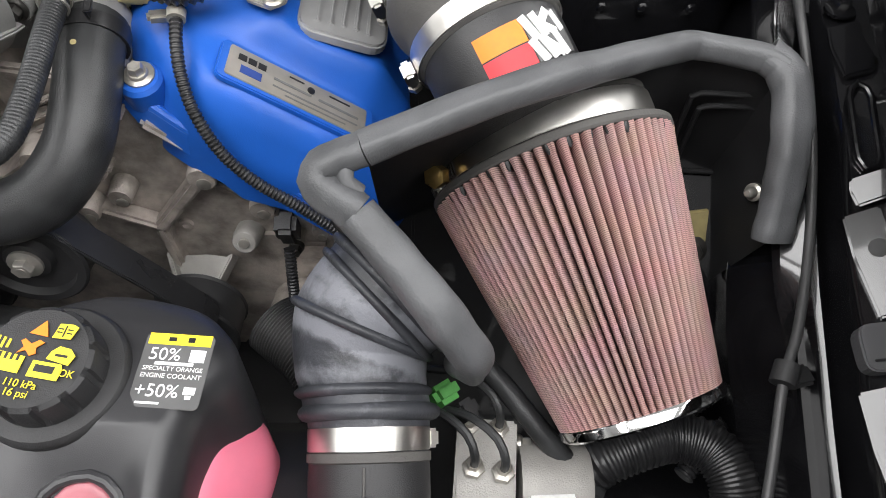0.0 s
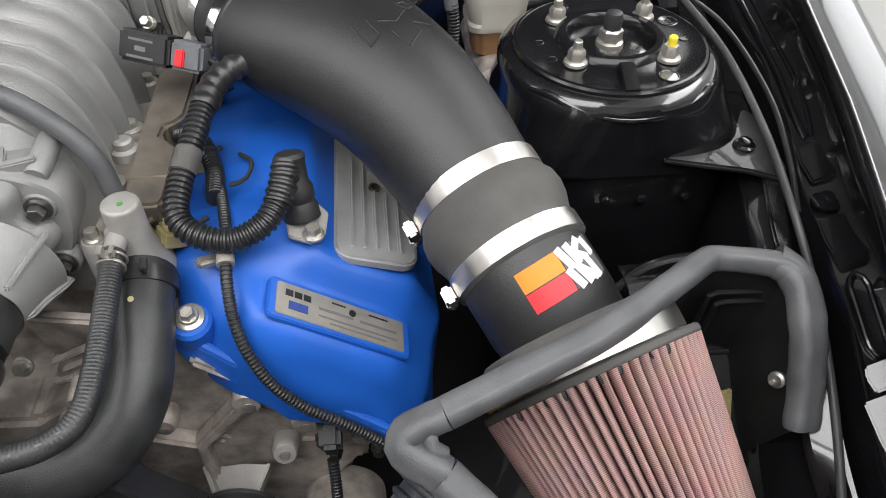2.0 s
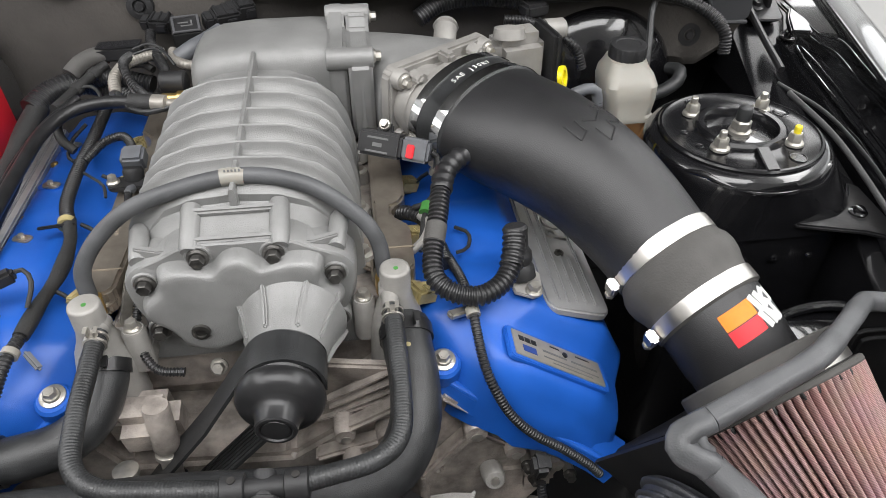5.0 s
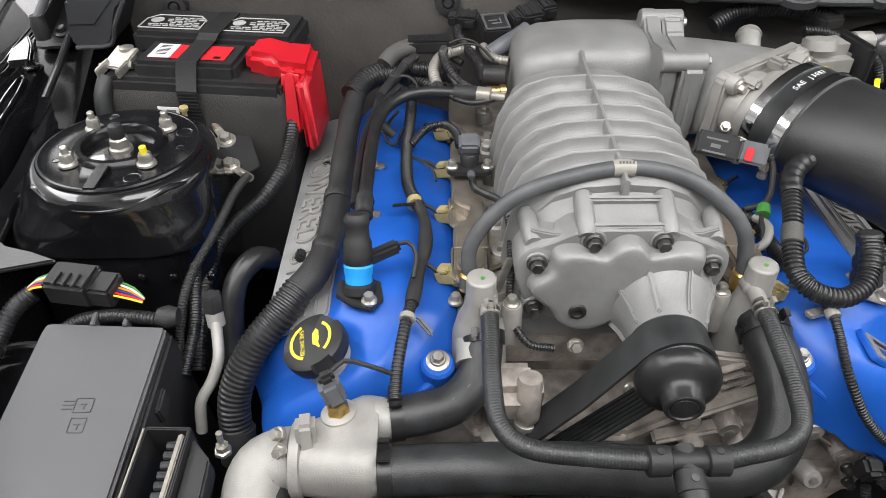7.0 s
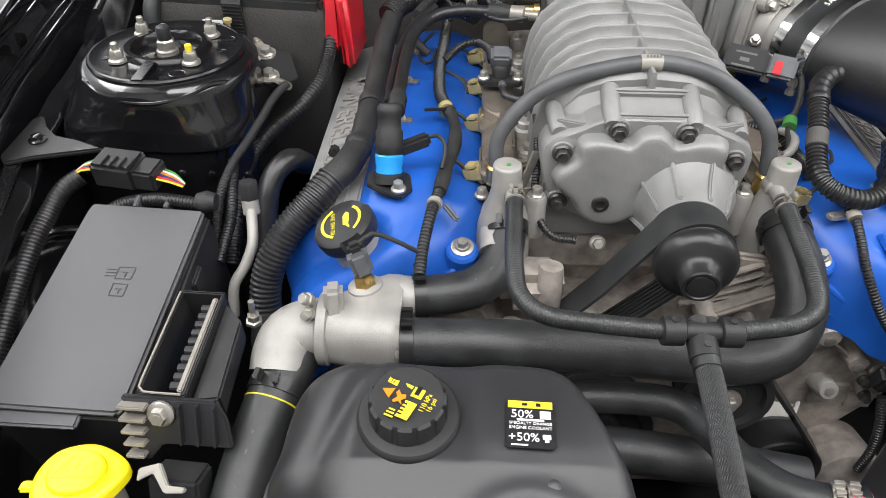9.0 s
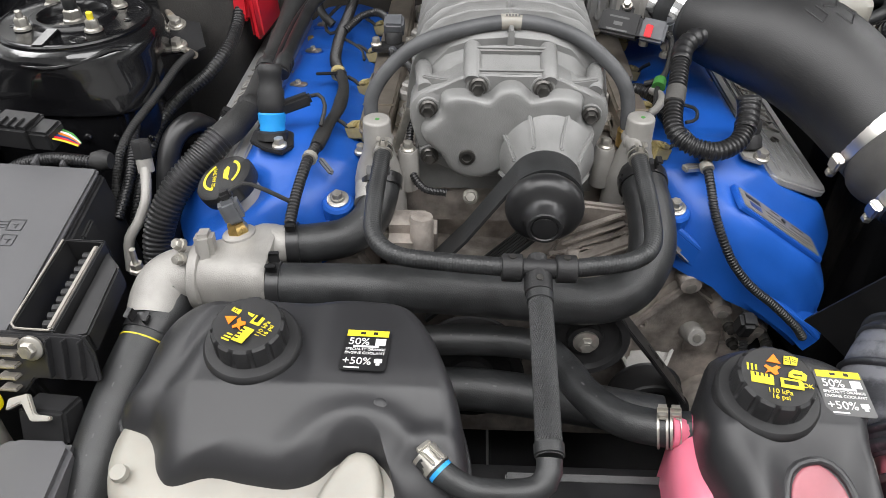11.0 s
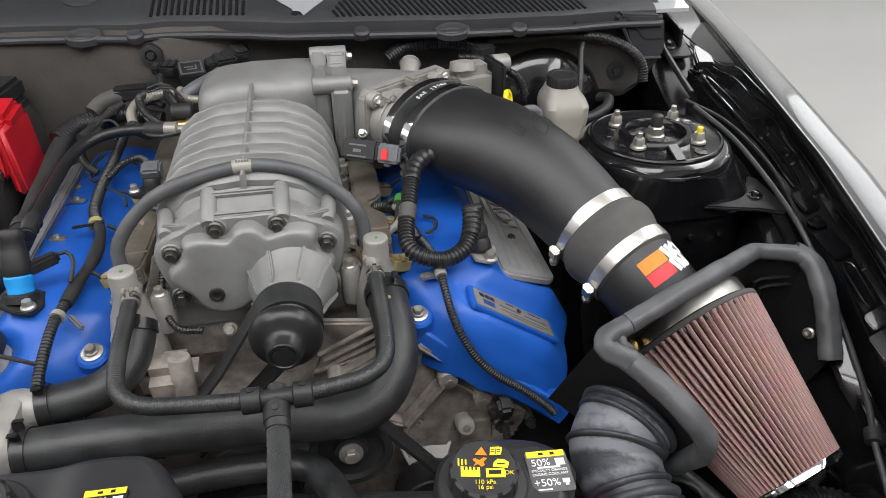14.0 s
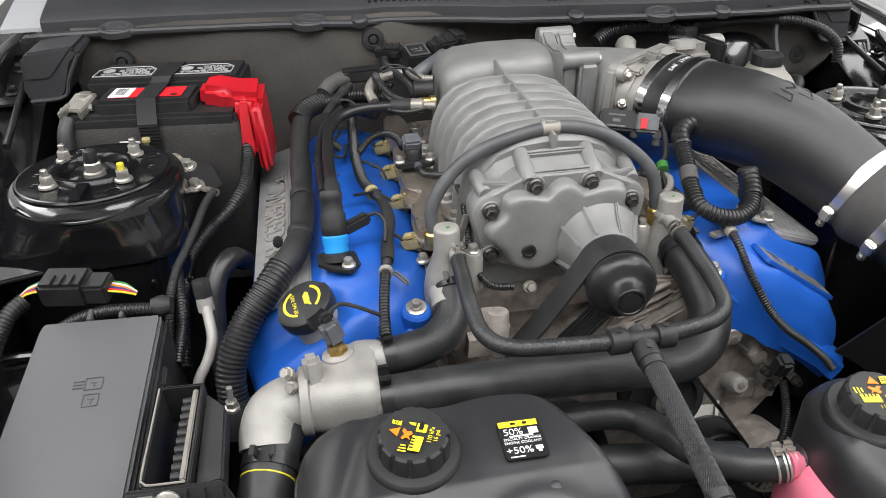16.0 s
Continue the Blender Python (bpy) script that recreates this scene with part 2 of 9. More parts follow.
def skin(bm, rings, closed=True, caps=True):
    """Faces between rings of points of one length."""
    vs = [[bm.verts.new(p) for p in r] for r in rings]
    n = len(vs[0])
    for a, b in zip(vs, vs[1:]):
        for i in range(n if closed else n - 1):
            j = (i + 1) % n
            bm.faces.new((a[i], a[j], b[j], b[i]))
    if caps and closed:
        bm.faces.new(vs[0][::-1])
        bm.faces.new(vs[-1])
    return vs


def frames_along(q):
    t = np.gradient(q, axis=0)
    t /= np.linalg.norm(t, axis=1)[:, None] + 1e-12
    up = np.array([0, 0, 1.0]) if abs(t[0][2]) < 0.9 else np.array([1.0, 0, 0])
    out = []
    for d in t:
        s = np.cross(d, up)
        s /= np.linalg.norm(s) + 1e-12
        up = np.cross(s, d)
        out.append((s, up))
    return out


def tube(pts, r, seg=14, step=0.008, ridge=None, bm=None, flat=1.0, taper=None, straight=False):
    """A hose along pts. ridge: (pitch, depth) of its corrugation."""
    bm = bm or bmesh.new()
    if ridge:
        step = ridge[0] / 4
    q = spline(pts, step)
    rings = []
    for k, (c, (s, u)) in enumerate(zip(q, frames_along(q))):
        rr = r * (taper(k / (len(q) - 1)) if taper else 1)
        if ridge and k % 4 in (2, 3):
            rr -= ridge[1]
        rings.append([c + rr * (math.cos(a) * s + flat * math.sin(a) * u) for a in (2 * math.pi * i / seg for i in range(seg))])
    skin(bm, rings)
    return bm


def basis(axis):
    w = Vector(axis).normalized()
    u = w.orthogonal().normalized() if abs(w.z) > 0.95 else Vector((0, 0, 1)).cross(w).normalized()
    return u, w.cross(u), w


def lathe(at, axis, profile, seg=24, wave=None, bm=None):
    """Rings of (radius, height) along an axis. wave: (count, depth) of notches round the rim, on rings marked True."""
    bm = bm or bmesh.new()
    u, v, w = basis(axis)
    at = Vector(at)
    rings = []
    for r, h, *flag in profile:
        ring = []
        for i in range(seg):
            a = 2 * math.pi * i / seg
            rr = r
            if wave and flag and flag[0]:
                rr -= wave[1] * (math.cos(a * wave[0]) > 0.6)
            ring.append(at + w * h + (u * math.cos(a) + v * math.sin(a)) * max(rr, 1e-4))
        rings.append(ring)
    skin(bm, rings)
    return bm


def box(c, size, bevel=0.002, turn=None, bm=None, seg=2):
    bm = bm or bmesh.new()
    m = Matrix.Translation(c) @ (turn or Matrix.Identity(4)) @ Matrix.Diagonal((*size, 1))
    tmp = bmesh.new()
    bmesh.ops.create_cube(tmp, size=1, matrix=m)
    if bevel:
        bmesh.ops.bevel(tmp, geom=tmp.edges[:], offset=bevel, segments=seg, affect="EDGES", clamp_overlap=True)
    join(bm, tmp)
    return bm


def join(bm, tmp):
    me = bpy.data.meshes.new("join")
    tmp.to_mesh(me)
    tmp.free()
    bm.from_mesh(me)
    bpy.data.meshes.remove(me)
    return bm


def rot(rx=0, ry=0, rz=0):
    return pose(0, 0, 0, rx, ry, rz)


def prism(outline, z0, z1, bevel=0.002, bm=None, m=None):
    """An outline in a plane, raised from z0 to z1, laid by m."""
    bm = bm or bmesh.new()
    tmp = bmesh.new()
    a = [tmp.verts.new((x, y, z0)) for x, y in outline]
    b = [tmp.verts.new((x, y, z1)) for x, y in outline]
    n = len(a)
    tmp.faces.new(a[::-1])
    tmp.faces.new(b)
    for i in range(n):
        tmp.faces.new((a[i], a[(i + 1) % n], b[(i + 1) % n], b[i]))
    bmesh.ops.recalc_face_normals(tmp, faces=tmp.faces)
    if bevel:
        bmesh.ops.bevel(tmp, geom=tmp.edges[:], offset=bevel, segments=2, affect="EDGES", clamp_overlap=True)
    if m is not None:
        bmesh.ops.transform(tmp, matrix=m, verts=tmp.verts)
    return join(bm, tmp)


def plane_at(o, u, v):
    """A pose with its x along u and its y near v, at o."""
    u = Vector(u).normalized()
    n = u.cross(Vector(v)).normalized()
    v = n.cross(u)
    return Matrix(((u.x, v.x, n.x, o[0]), (u.y, v.y, n.y, o[1]), (u.z, v.z, n.z, o[2]), (0, 0, 0, 1)))


def rounded(w, h, r, n=5, cx=0.0, cy=0.0):
    out = []
    for sx, sy, a0 in ((1, 1, 0), (-1, 1, 90), (-1, -1, 180), (1, -1, 270)):
        for k in range(n):
            a = radians(a0 + 90 * k / (n - 1))
            out.append((cx + sx * (w / 2 - r) + r * math.cos(a), cy + sy * (h / 2 - r) + r * math.sin(a)))
    return out


def closed_curve(pts, n):
    """A smooth closed outline of n points through pts."""
    p = [np.array(v, float) for v in pts]
    m = len(p)
    dense = []
    for i in range(m):
        a, b, c, d = p[i - 1], p[i], p[(i + 1) % m], p[(i + 2) % m]
        for k in range(16):
            u = k / 16
            dense.append(0.5 * (2 * b + (c - a) * u + (2 * a - 5 * b + 4 * c - d) * u * u + (3 * b - a - 3 * c + d) * u**3))
    dense = np.array(dense + [dense[0]])
    run = np.concatenate([[0], np.cumsum(np.linalg.norm(np.diff(dense, axis=0), axis=1))])
    at = np.linspace(0, run[-1], n + 1)[:-1]
    return [(np.interp(v, run, dense[:, 0]), np.interp(v, run, dense[:, 1])) for v in at]


def filleted(row, r, n=6):
    """An open outline with each inner corner rounded over about r; the same count of points for the same count of corners."""
    p = [np.array(v, float) for v in row]
    out = [p[0], p[0] * 0.5 + p[1] * 0.5]
    for a, b, c in zip(p, p[1:], p[2:]):
        la, lc = np.linalg.norm(a - b), np.linalg.norm(c - b)
        s, e = b + (a - b) / la * min(r, la * 0.48), b + (c - b) / lc * min(r, lc * 0.48)
        out += [(1 - f) ** 2 * s + 2 * f * (1 - f) * b + f * f * e for f in np.linspace(0, 1, n)]
        out.append(e * 0.5 + (b * 0.5 + c * 0.5) * 0.5)
    return out + [p[-1]]


def dome(outline, top, zbot, shoulder=0.02, rings=14, centre=None, bm=None, lip=0.0):
    """A moulded body: top(x, y) gives its height; the rim rounds over by shoulder and drops to zbot."""
    bm = bm or bmesh.new()
    o = np.array(outline)
    c = np.array(centre) if centre is not None else o.mean(0)
    size = np.linalg.norm(o - c, axis=1).mean()
    levels = []
    levels.append([(x, y, zbot) for x, y in o])
    k = shoulder / size
    for a in np.linspace(0, 90, 6):
        s = 1 - k * (1 - math.cos(radians(a)))
        ring = c + (o - c) * s
        levels.append([(x, y, top(x, y) - shoulder * (1 - math.sin(radians(a)))) for x, y in ring])
    for f in np.linspace(1 - k, 0.02, rings)[1:]:
        ring = c + (o - c) * f
        levels.append([(x, y, top(x, y)) for x, y in ring])
    skin(bm, levels)
    return bm


def oval(at, axis, profile, wide, high, seg=48, bm=None):
    """Rings of (growth, height) round an oval of half-width wide (level) and half-height high."""
    bm = bm or bmesh.new()
    u, v, w = basis(axis)
    rings = []
    for g, h in profile:
        rings.append([Vector(at) + w * h + u * ((wide + g) * math.cos(a)) + v * ((high + g) * math.sin(a)) for a in (2 * math.pi * i / seg for i in range(seg))])
    skin(bm, rings)
    return bm


def bolt(parent, at, axis, r=0.007, mat="zinc", flange=1.6, name="bolt"):
    """A flanged hexagon bolt head."""
    bm = lathe(at, axis, [(r * flange, -0.001), (r * flange, 0.0015), (r * 1.15, 0.003)], 18)
    lathe(at, axis, [(r, 0.002), (r, 0.0075), (r * 0.85, 0.009)], 6, bm=bm)
    lathe(at, axis, [(r * 0.55, 0.0085), (r * 0.5, 0.0093)], 10, bm=bm)
    return part(name, bm, mat, parent)


def lettering(name, words, size, m, mat, parent, label="", thick=0.0002):
    cu = bpy.data.curves.new(name, "FONT")
    cu.body, cu.size, cu.extrude, cu.align_x, cu.align_y = words, size, thick, "CENTER", "CENTER"
    tmp = bpy.data.objects.new(name, cu)
    scene.collection.objects.link(tmp)
    me = bpy.data.meshes.new_from_object(tmp.evaluated_get(bpy.context.evaluated_depsgraph_get()))
    bpy.data.objects.remove(tmp)
    me.transform(m)
    me.materials.clear()
    me.materials.append(M[mat])
    ob = new(name, me)
    ob.parent = parent
    if parent.type == "EMPTY":
        ob.matrix_parent_inverse = Matrix.Translation(parent.location).inverted()
    return tagged(ob, label)


def bars(name, m, rows, mat, parent, label=""):
    """Flat printed bars (x, y, width, height) in the plane of m."""
    for x, y, w, h in rows:
        bm = box((x, y, 0.0001), (w, h, 0.0003), 0)
        bmesh.ops.transform(bm, matrix=m, verts=bm.verts)
        ob = part(name, bm, mat, parent, label)
    return ob


def band(parent, at, axis, r, width=0.012, screw=None, mat="steel", name="hose_clamp"):
    """A worm-drive clamp round a hose; screw: the direction towards its housing."""
    h = width / 2
    bm = lathe(at, axis, [(r, -h), (r + 0.0012, -h), (r + 0.0014, 0), (r + 0.0012, h), (r, h)], 40)
    clamp = part(name, bm, mat, parent)
    if screw is not None:
        s, a = Vector(screw), Vector(axis).normalized()
        s = (s - a * s.dot(a)).normalized()
        t = a.cross(s)
        c = Vector(at) + s * (r + 0.006)
        b2 = box(c, (0.020, width * 0.9, 0.009), 0.002, plane_at((0, 0, 0), t, a))
        part("screw_housing", b2, mat, clamp)
        b3 = lathe(c + t * 0.010, t, [(0.0035, 0), (0.0035, 0.006), (0.0055, 0.006), (0.0055, 0.012), (0.004, 0.013)], 6)
        part("screw", b3, "zinc", clamp)
    return clamp


def clip_ring(parent, at, axis, r, mat="satin", name="spring_clamp"):
    """A constant-tension spring clamp with two ears."""
    bm = lathe(at, axis, [(r, -0.006), (r + 0.0015, -0.006), (r + 0.0015, 0.006), (r, 0.006)], 32)
    u, v, w = basis(axis)
    for k in (-1, 1):
        box(Vector(at) + v * (r + 0.006) + u * 0.007 * k, (0.002, 0.010, 0.010), 0.0008, plane_at((0, 0, 0), u, v), bm=bm)
        box(Vector(at) + v * (r + 0.010) + u * 0.009 * k, (0.006, 0.002, 0.010), 0.0008, plane_at((0, 0, 0), u, v), bm=bm)
    return part(name, bm, mat, parent)


# ---- the hall ----
def slab(name, c, size, mat, label, category):
    return solid(name, box(c, size, 0), mat, label, category, kind="structure")


slab("floor", (0, 0, -0.05), (16, 16, 0.1), "floor", "pale grey polished showroom floor", "floor")
slab("wall_north", (0, 6.05, 1.75), (16, 0.1, 3.5), "wall", "plain white hall wall", "wall")
slab("wall_south", (0, -6.05, 1.75), (16, 0.1, 3.5), "wall", "plain white hall wall", "wall")
slab("wall_east", (6.05, 0, 1.75), (0.1, 12, 3.5), "wall", "plain white hall wall", "wall")
slab("wall_west", (-6.05, 0, 1.75), (0.1, 12, 3.5), "wall", "plain white hall wall", "wall")
slab("ceiling", (0, 0, 3.55), (16, 16, 0.1), "ceiling", "plain white hall ceiling", "ceiling")

# unseen window frames, made up to hold the added side lights
for k, side in enumerate((1, -1)):
    win = tagged(new("window_%d" % (k + 1)), "added unseen white frame round the side light", "window", "", "structure")
    win.location = (side * 5.96, 3.2, 2.05)
    for c, s in (((0, 0, 1.30), (0.08, 5.6, 0.10)), ((0, 0, -1.30), (0.08, 5.6, 0.10)), ((0, 2.75, 0), (0.08, 0.10, 2.5)), ((0, -2.75, 0), (0.08, 0.10, 2.5))):
        part("window_frame", box(Vector((side * 5.96, 3.2, 2.05)) + Vector(c), s, 0.006), "wall", win)


# ---- the car's sheet metal ----
def crest(y):
    """The fender's inner crest: how far out and how high it runs at y."""
    return float(np.interp(y, [-0.45, 0.3, 0.4, 0.5, 0.6, 0.7, 0.85, 1.0, 1.5], [0.47, 0.636, 0.661, 0.687, 0.708, 0.729, 0.762, 0.797, 0.90])), float(np.interp(y, [-0.45, 0.3, 0.4, 0.5, 0.6, 0.7, 0.85, 1.0, 1.5], [0.75, 0.846, 0.857, 0.866, 0.873, 0.880, 0.888, 0.893, 0.905]))


def rail(y):
    """Height of the bolted rail inside the fender, which drops towards the front."""
    return float(np.interp(y, [-0.3, 0.0, 0.2, 0.3, 0.34, 0.406, 0.475, 0.516, 0.6, 0.7, 0.85, 1.0, 1.3], [0.54, 0.632, 0.700, 0.738, 0.757, 0.776, 0.789, 0.802, 0.815, 0.828, 0.846, 0.853, 0.87]))


def rail_x(y):
    """How far out the rail runs."""
    return float(np.interp(y, [-0.3, 0.0, 0.3, 0.34, 0.406, 0.49, 0.516, 0.6, 0.7, 0.867, 1.3], [0.635, 0.652, 0.668, 0.671, 0.677, 0.684, 0.688, 0.703, 0.709, 0.717, 0.74]))


def mirror(bm, side):
    if side < 0:
        bmesh.ops.scale(bm, vec=(-1, 1, 1), verts=bm.verts)
    return bm


def fender(side):
    what = thing("fender", (side * 0.8, 0.5, 0.2), "glossy black painted front fender with bolted inner rail", "fender", "fenders")
    rows = []
    for y in np.linspace(-0.45, 1.5, 60):
        cx, cz = crest(y)
        rows.append([(cx + dx, y, cz + dz) for dx, dz in ((-0.003, -0.013), (-0.003, -0.003), (-0.001, -0.0005), (0.003, 0.0), (0.03, -0.008), (0.055, -0.0165), (0.070, -0.0235), (0.080, -0.031), (0.087, -0.041), (0.096, -0.062), (0.115, -0.12), (0.15, -0.26), (0.15, -cz + 0.002), (0.14, -cz + 0.002), (0.14, -0.26), (0.105, -0.12), (0.078, -0.046), (0.05, -0.026), (0.0, -0.016))])
    bm = bmesh.new()
    skin(bm, rows)
    part("outer_panel", mirror(bm, side), "blackpaint", what, smooth=50)
    # rail: wall under the fender's lip, bolted top, deep channel, inner ledge
    rows = []
    for y in np.linspace(-0.3, 1.3, 90):
        cx, cz = crest(y)
        rx, fz = rail_x(y), rail(y)
        k = 0.0012 * math.sin(y * 60) + 0.0014 * (math.sin(y * 23) > 0.3)
        lean = min(1.0, max(0.0, (0.285 - y) / 0.03))
        rows.append([(x, y, z) for x, z in ((cx + 0.004, cz - 0.014), (max(cx, rx) + 0.014, (cz + fz) / 2 + 0.012), (rx + 0.020, fz + 0.018), (rx + 0.016, fz + 0.008), (rx + 0.012, fz + 0.004), (rx - 0.011, fz - 0.004 + k), (rx - 0.013, fz - 0.008), (rx - 0.014, fz - 0.050), (rx - 0.024, fz - 0.056), (rx - 0.029, fz - 0.034), (rx - 0.031, fz - 0.026 + k), (rx - 0.047 + 0.012 * lean, fz - 0.036 + k - 0.012 * lean), (rx - 0.050 + 0.011 * lean, fz - 0.042 - 0.012 * lean), (rx - 0.034, fz - 0.040), (rx - 0.030, fz - 0.075), (rx + 0.024, fz - 0.075), (rx + 0.026, fz + 0.004), (max(cx, rx) + 0.020, (cz + fz) / 2 + 0.012), (cx + 0.012, cz - 0.017))])
    bm = bmesh.new()
    skin(bm, rows)
    part("inner_rail", mirror(bm, side), "blackpaint", what)
    # long stamped loops on the rail's top
    for y0, y1, w_ in ((0.338, 0.402, 0.0075), (0.535, 0.85, 0.0065)):
        ys = np.linspace(y0, y1, 9)
        loop = [(rail_x(y) - w_ * (0.4 if y in (y0, y1) else 1), y, rail(y) + 0.0025) for y in ys] + [(rail_x(y) + w_ * (0.4 if y in (y0, y1) else 1), y, rail(y) + 0.0025) for y in ys[::-1]]
        bm = tube(loop + [loop[0]], 0.0026, 10)
        part("stamped_loop", mirror(bm, side), "blackpaint", what)
    # plates bolted along the rail
    for ya, yb, w_, lift in ((0.408, 0.455, 0.024, 0.004), (0.246, 0.312, 0.025, 0.004), (0.12, 0.205, 0.026, 0.004), (0.315, 0.333, 0.028, 0.007), (0.49, 0.525, 0.022, 0.004), (-0.02, 0.09, 0.034, 0.004)):
        a, b = Vector((rail_x(ya), ya, rail(ya) + lift)), Vector((rail_x(yb), yb, rail(yb) + lift))
        m = plane_at((a + b) / 2, (1, 0, 0.62 if yb < 0.4 else 0.33), b - a)
        L_ = (b - a).length
        bm = prism([(-w_ / 2, -L_ / 2), (w_ / 2 - 0.004, -L_ / 2 + 0.001), (w_ / 2, -L_ * 0.2), (w_ / 2 - 0.002, L_ * 0.15), (w_ / 2, L_ / 2), (-w_ / 2 + 0.002, L_ / 2), (-w_ / 2 - 0.001, L_ * 0.1)], -0.004, 0.002, 0.0016, None, m)
        pl_ = part("rail_plate", mirror(bm, side), "blackpaint", what)
        # black discs on the plates: the shade inside the holes as colour
        if L_ > 0.04 and yb < 0.4:
            bm = lathe(m @ Vector((w_ * 0.1, L_ * 0.12, 0.0012)), m.to_3x3() @ Vector((0, 0, 1)), [(0.0062, -0.001), (0.0062, 0.0014), (0.0045, 0.0014)], 16)
            part("plate_hole", mirror(bm, side), "blackprint", pl_)
    for y in (0.470, 0.880, 0.95):
        b = bolt(what, (side * (rail_x(y) - 0.002), y, rail(y) + 0.003), (0, 0, 1), 0.0062, "blackpaint", 1.8)
    for x, y, z in ((0.690, 0.39, 0.777), (0.703, 0.515, 0.812), (0.709, 0.602, 0.829), (0.712, 0.688, 0.852)):
        bm = lathe((side * x, y, z), (-0.3 * side, -0.3, 1), [(0.0070, -0.012), (0.0070, 0), (0.0055, 0.003), (0.001, 0.007)], 3)
        part("clip", bm, "blackpaint", what)
    for dx, up in ((0.022, 0.030), (0.026, 0.046)):
        bm = tube([(rail_x(y) + dx * 0.6, y, rail(y) + up * (0.6 if y > 0.8 else 1)) for y in np.linspace(0.30, 1.0, 14)], 0.0016, 6)
        part("pressed_line", mirror(bm, side), "blackpaint", what)
    if side > 0:
        m = plane_at((0.672, 0.2245, rail(0.2245) + 0.014), (1, 0, 0.25), (0, 1, 0.36))
        stop = part("bump_stop", prism(rounded(0.060, 0.030, 0.007), -0.012, 0.006, 0.003, None, m), "lid", what, "dark grey rubber bonnet bump stop")
        part("stop_groove", prism(rounded(0.050, 0.0016, 0.0006), 0.0062, 0.0068, 0.0002, None, m @ Matrix.Translation((0, -0.008, 0))), "blackprint", stop)
    bm = prism([(0, 0), (0.028, -0.004), (0.03, 0.02), (0.016, 0.05), (0.006, 0.03)], 0, 0.012, 0.002, None, Matrix.Translation((0.694, 0.845, 0.866)) @ rot(18, 0, 0))
    part("hinge_stop", mirror(bm, side), "blackpaint", what)
    return what


for side in (1, -1):
    fender(side)


def strut_tower(side):
    cx, cy = (0.5355, 0.643) if side > 0 else (-0.525, 0.667)
    what = thing("strut_tower", (cx, cy, 0.35), "glossy black suspension strut tower with studs and nuts", "strut tower", "strut towers")
    # tower: a round top that spreads into a box-shaped base
    rings = []
    for z, hx, hy, e, oy in ((0.40, 0.106, 0.100, 4, 0), (0.768, 0.110, 0.098, 4, 0), (0.771, 0.1135, 0.102, 4, 0), (0.776, 0.1135, 0.102, 4, 0), (0.782, 0.114, 0.101, 3.6, 0), (0.790, 0.113, 0.102, 3.4, 0), (0.800, 0.110, 0.101, 3, 0), (0.814, 0.106, 0.101, 2.6, 0), (0.826, 0.104, 0.102, 2.3, 0), (0.836, 0.103, 0.102, 2.1, 0), (0.843, 0.099, 0.099, 2, 0), (0.846, 0.093, 0.093, 2, 0)):
        ring = []
        for i in range(72):
            a = 2 * math.pi * i / 72
            c, s = math.cos(a), math.sin(a)
            k = (abs(c) ** e + abs(s) ** e) ** (-1 / e)
            ring.append((cx + side * 0.010 * max(0, min(1, (0.84 - z) / 0.06)) + hx * k * c, cy + oy + hy * k * s, z))
        rings.append(ring)
    bm = bmesh.new()
    skin(bm, rings)
    part("tower_shell", bm, "blackpaint", what)
    bm = lathe((cx, cy, 0.846), (0, 0, 1), [(0.090, -0.002), (0.090, 0.003), (0.0885, 0.005), (0.086, 0.0055), (0.084, 0.0045), (0.056, 0.0050), (0.052, 0.0058), (0.050, 0.0095), (0.047, 0.0115), (0.041, 0.0112), (0.038, 0.0080), (0.036, -0.003), (0.014, -0.005)], 64)
    part("mount_plate", bm, "mountpaint", what)
    bm = lathe((cx, cy, 0.846), (0, 0, 1), [(0.013, -0.002), (0.0125, 0.004), (0.009, 0.006)], 24)
    part("washer", bm, "zinc", what)
    bm = lathe((cx, cy, 0.852), (0, 0, 1), [(0.0108, 0), (0.0108, 0.009), (0.009, 0.011)], 6)
    part("centre_nut", bm, "zinc", what, "zinc centre nut with a green paint mark")
    bm = lathe((cx, cy, 0.862), (0, 0, 1), [(0.0082, 0), (0.0082, 0.012), (0.0072, 0.0155), (0.004, 0.017)], 18)
    part("stud_cap", bm, "rubber", what, "black rubber cap over the strut rod")
    for k, (dx, dy) in enumerate(((-0.042, 0.038), (0.042, 0.038), (-0.042, -0.040), (0.042, -0.040))):
        at = Vector((cx + dx, cy + dy, 0.852))
        bm = lathe(at, (0, 0, 1), [(0.0108, 0), (0.0104, 0.0025), (0.0085, 0.004)], 20)
        lathe(at, (0, 0, 1), [(0.0078, 0.003), (0.0078, 0.012), (0.0065, 0.014)], 6, bm=bm)
        nut = part("nut", bm, "zinc", what)
        bm = lathe(at, (0, 0, 1), [(0.0040, 0.012), (0.0040, 0.021), (0.0032, 0.022)], 12)
        part("stud", bm, "yprint" if k == 3 else "zinc", nut, "yellow-marked stud" if k == 3 else "")
    for dx, dy, r_ in ((0.034, -0.066, 0.0085), (-0.060, -0.030, 0.004), (-0.066, 0.0, 0.004), (0.064, 0.030, 0.009), (0.068, -0.004, 0.004), (-0.030, 0.068, 0.006)):
        part("plate_hole", lathe((cx + dx, cy + dy, 0.8502), (0, 0, 1), [(r_ * 1.12, 0), (r_ * 1.1, 0.0012), (r_, 0.0014), (r_ * 0.9, 0.0008), (r_ * 0.3, 0.0008)], 20), "blackpaint", what)
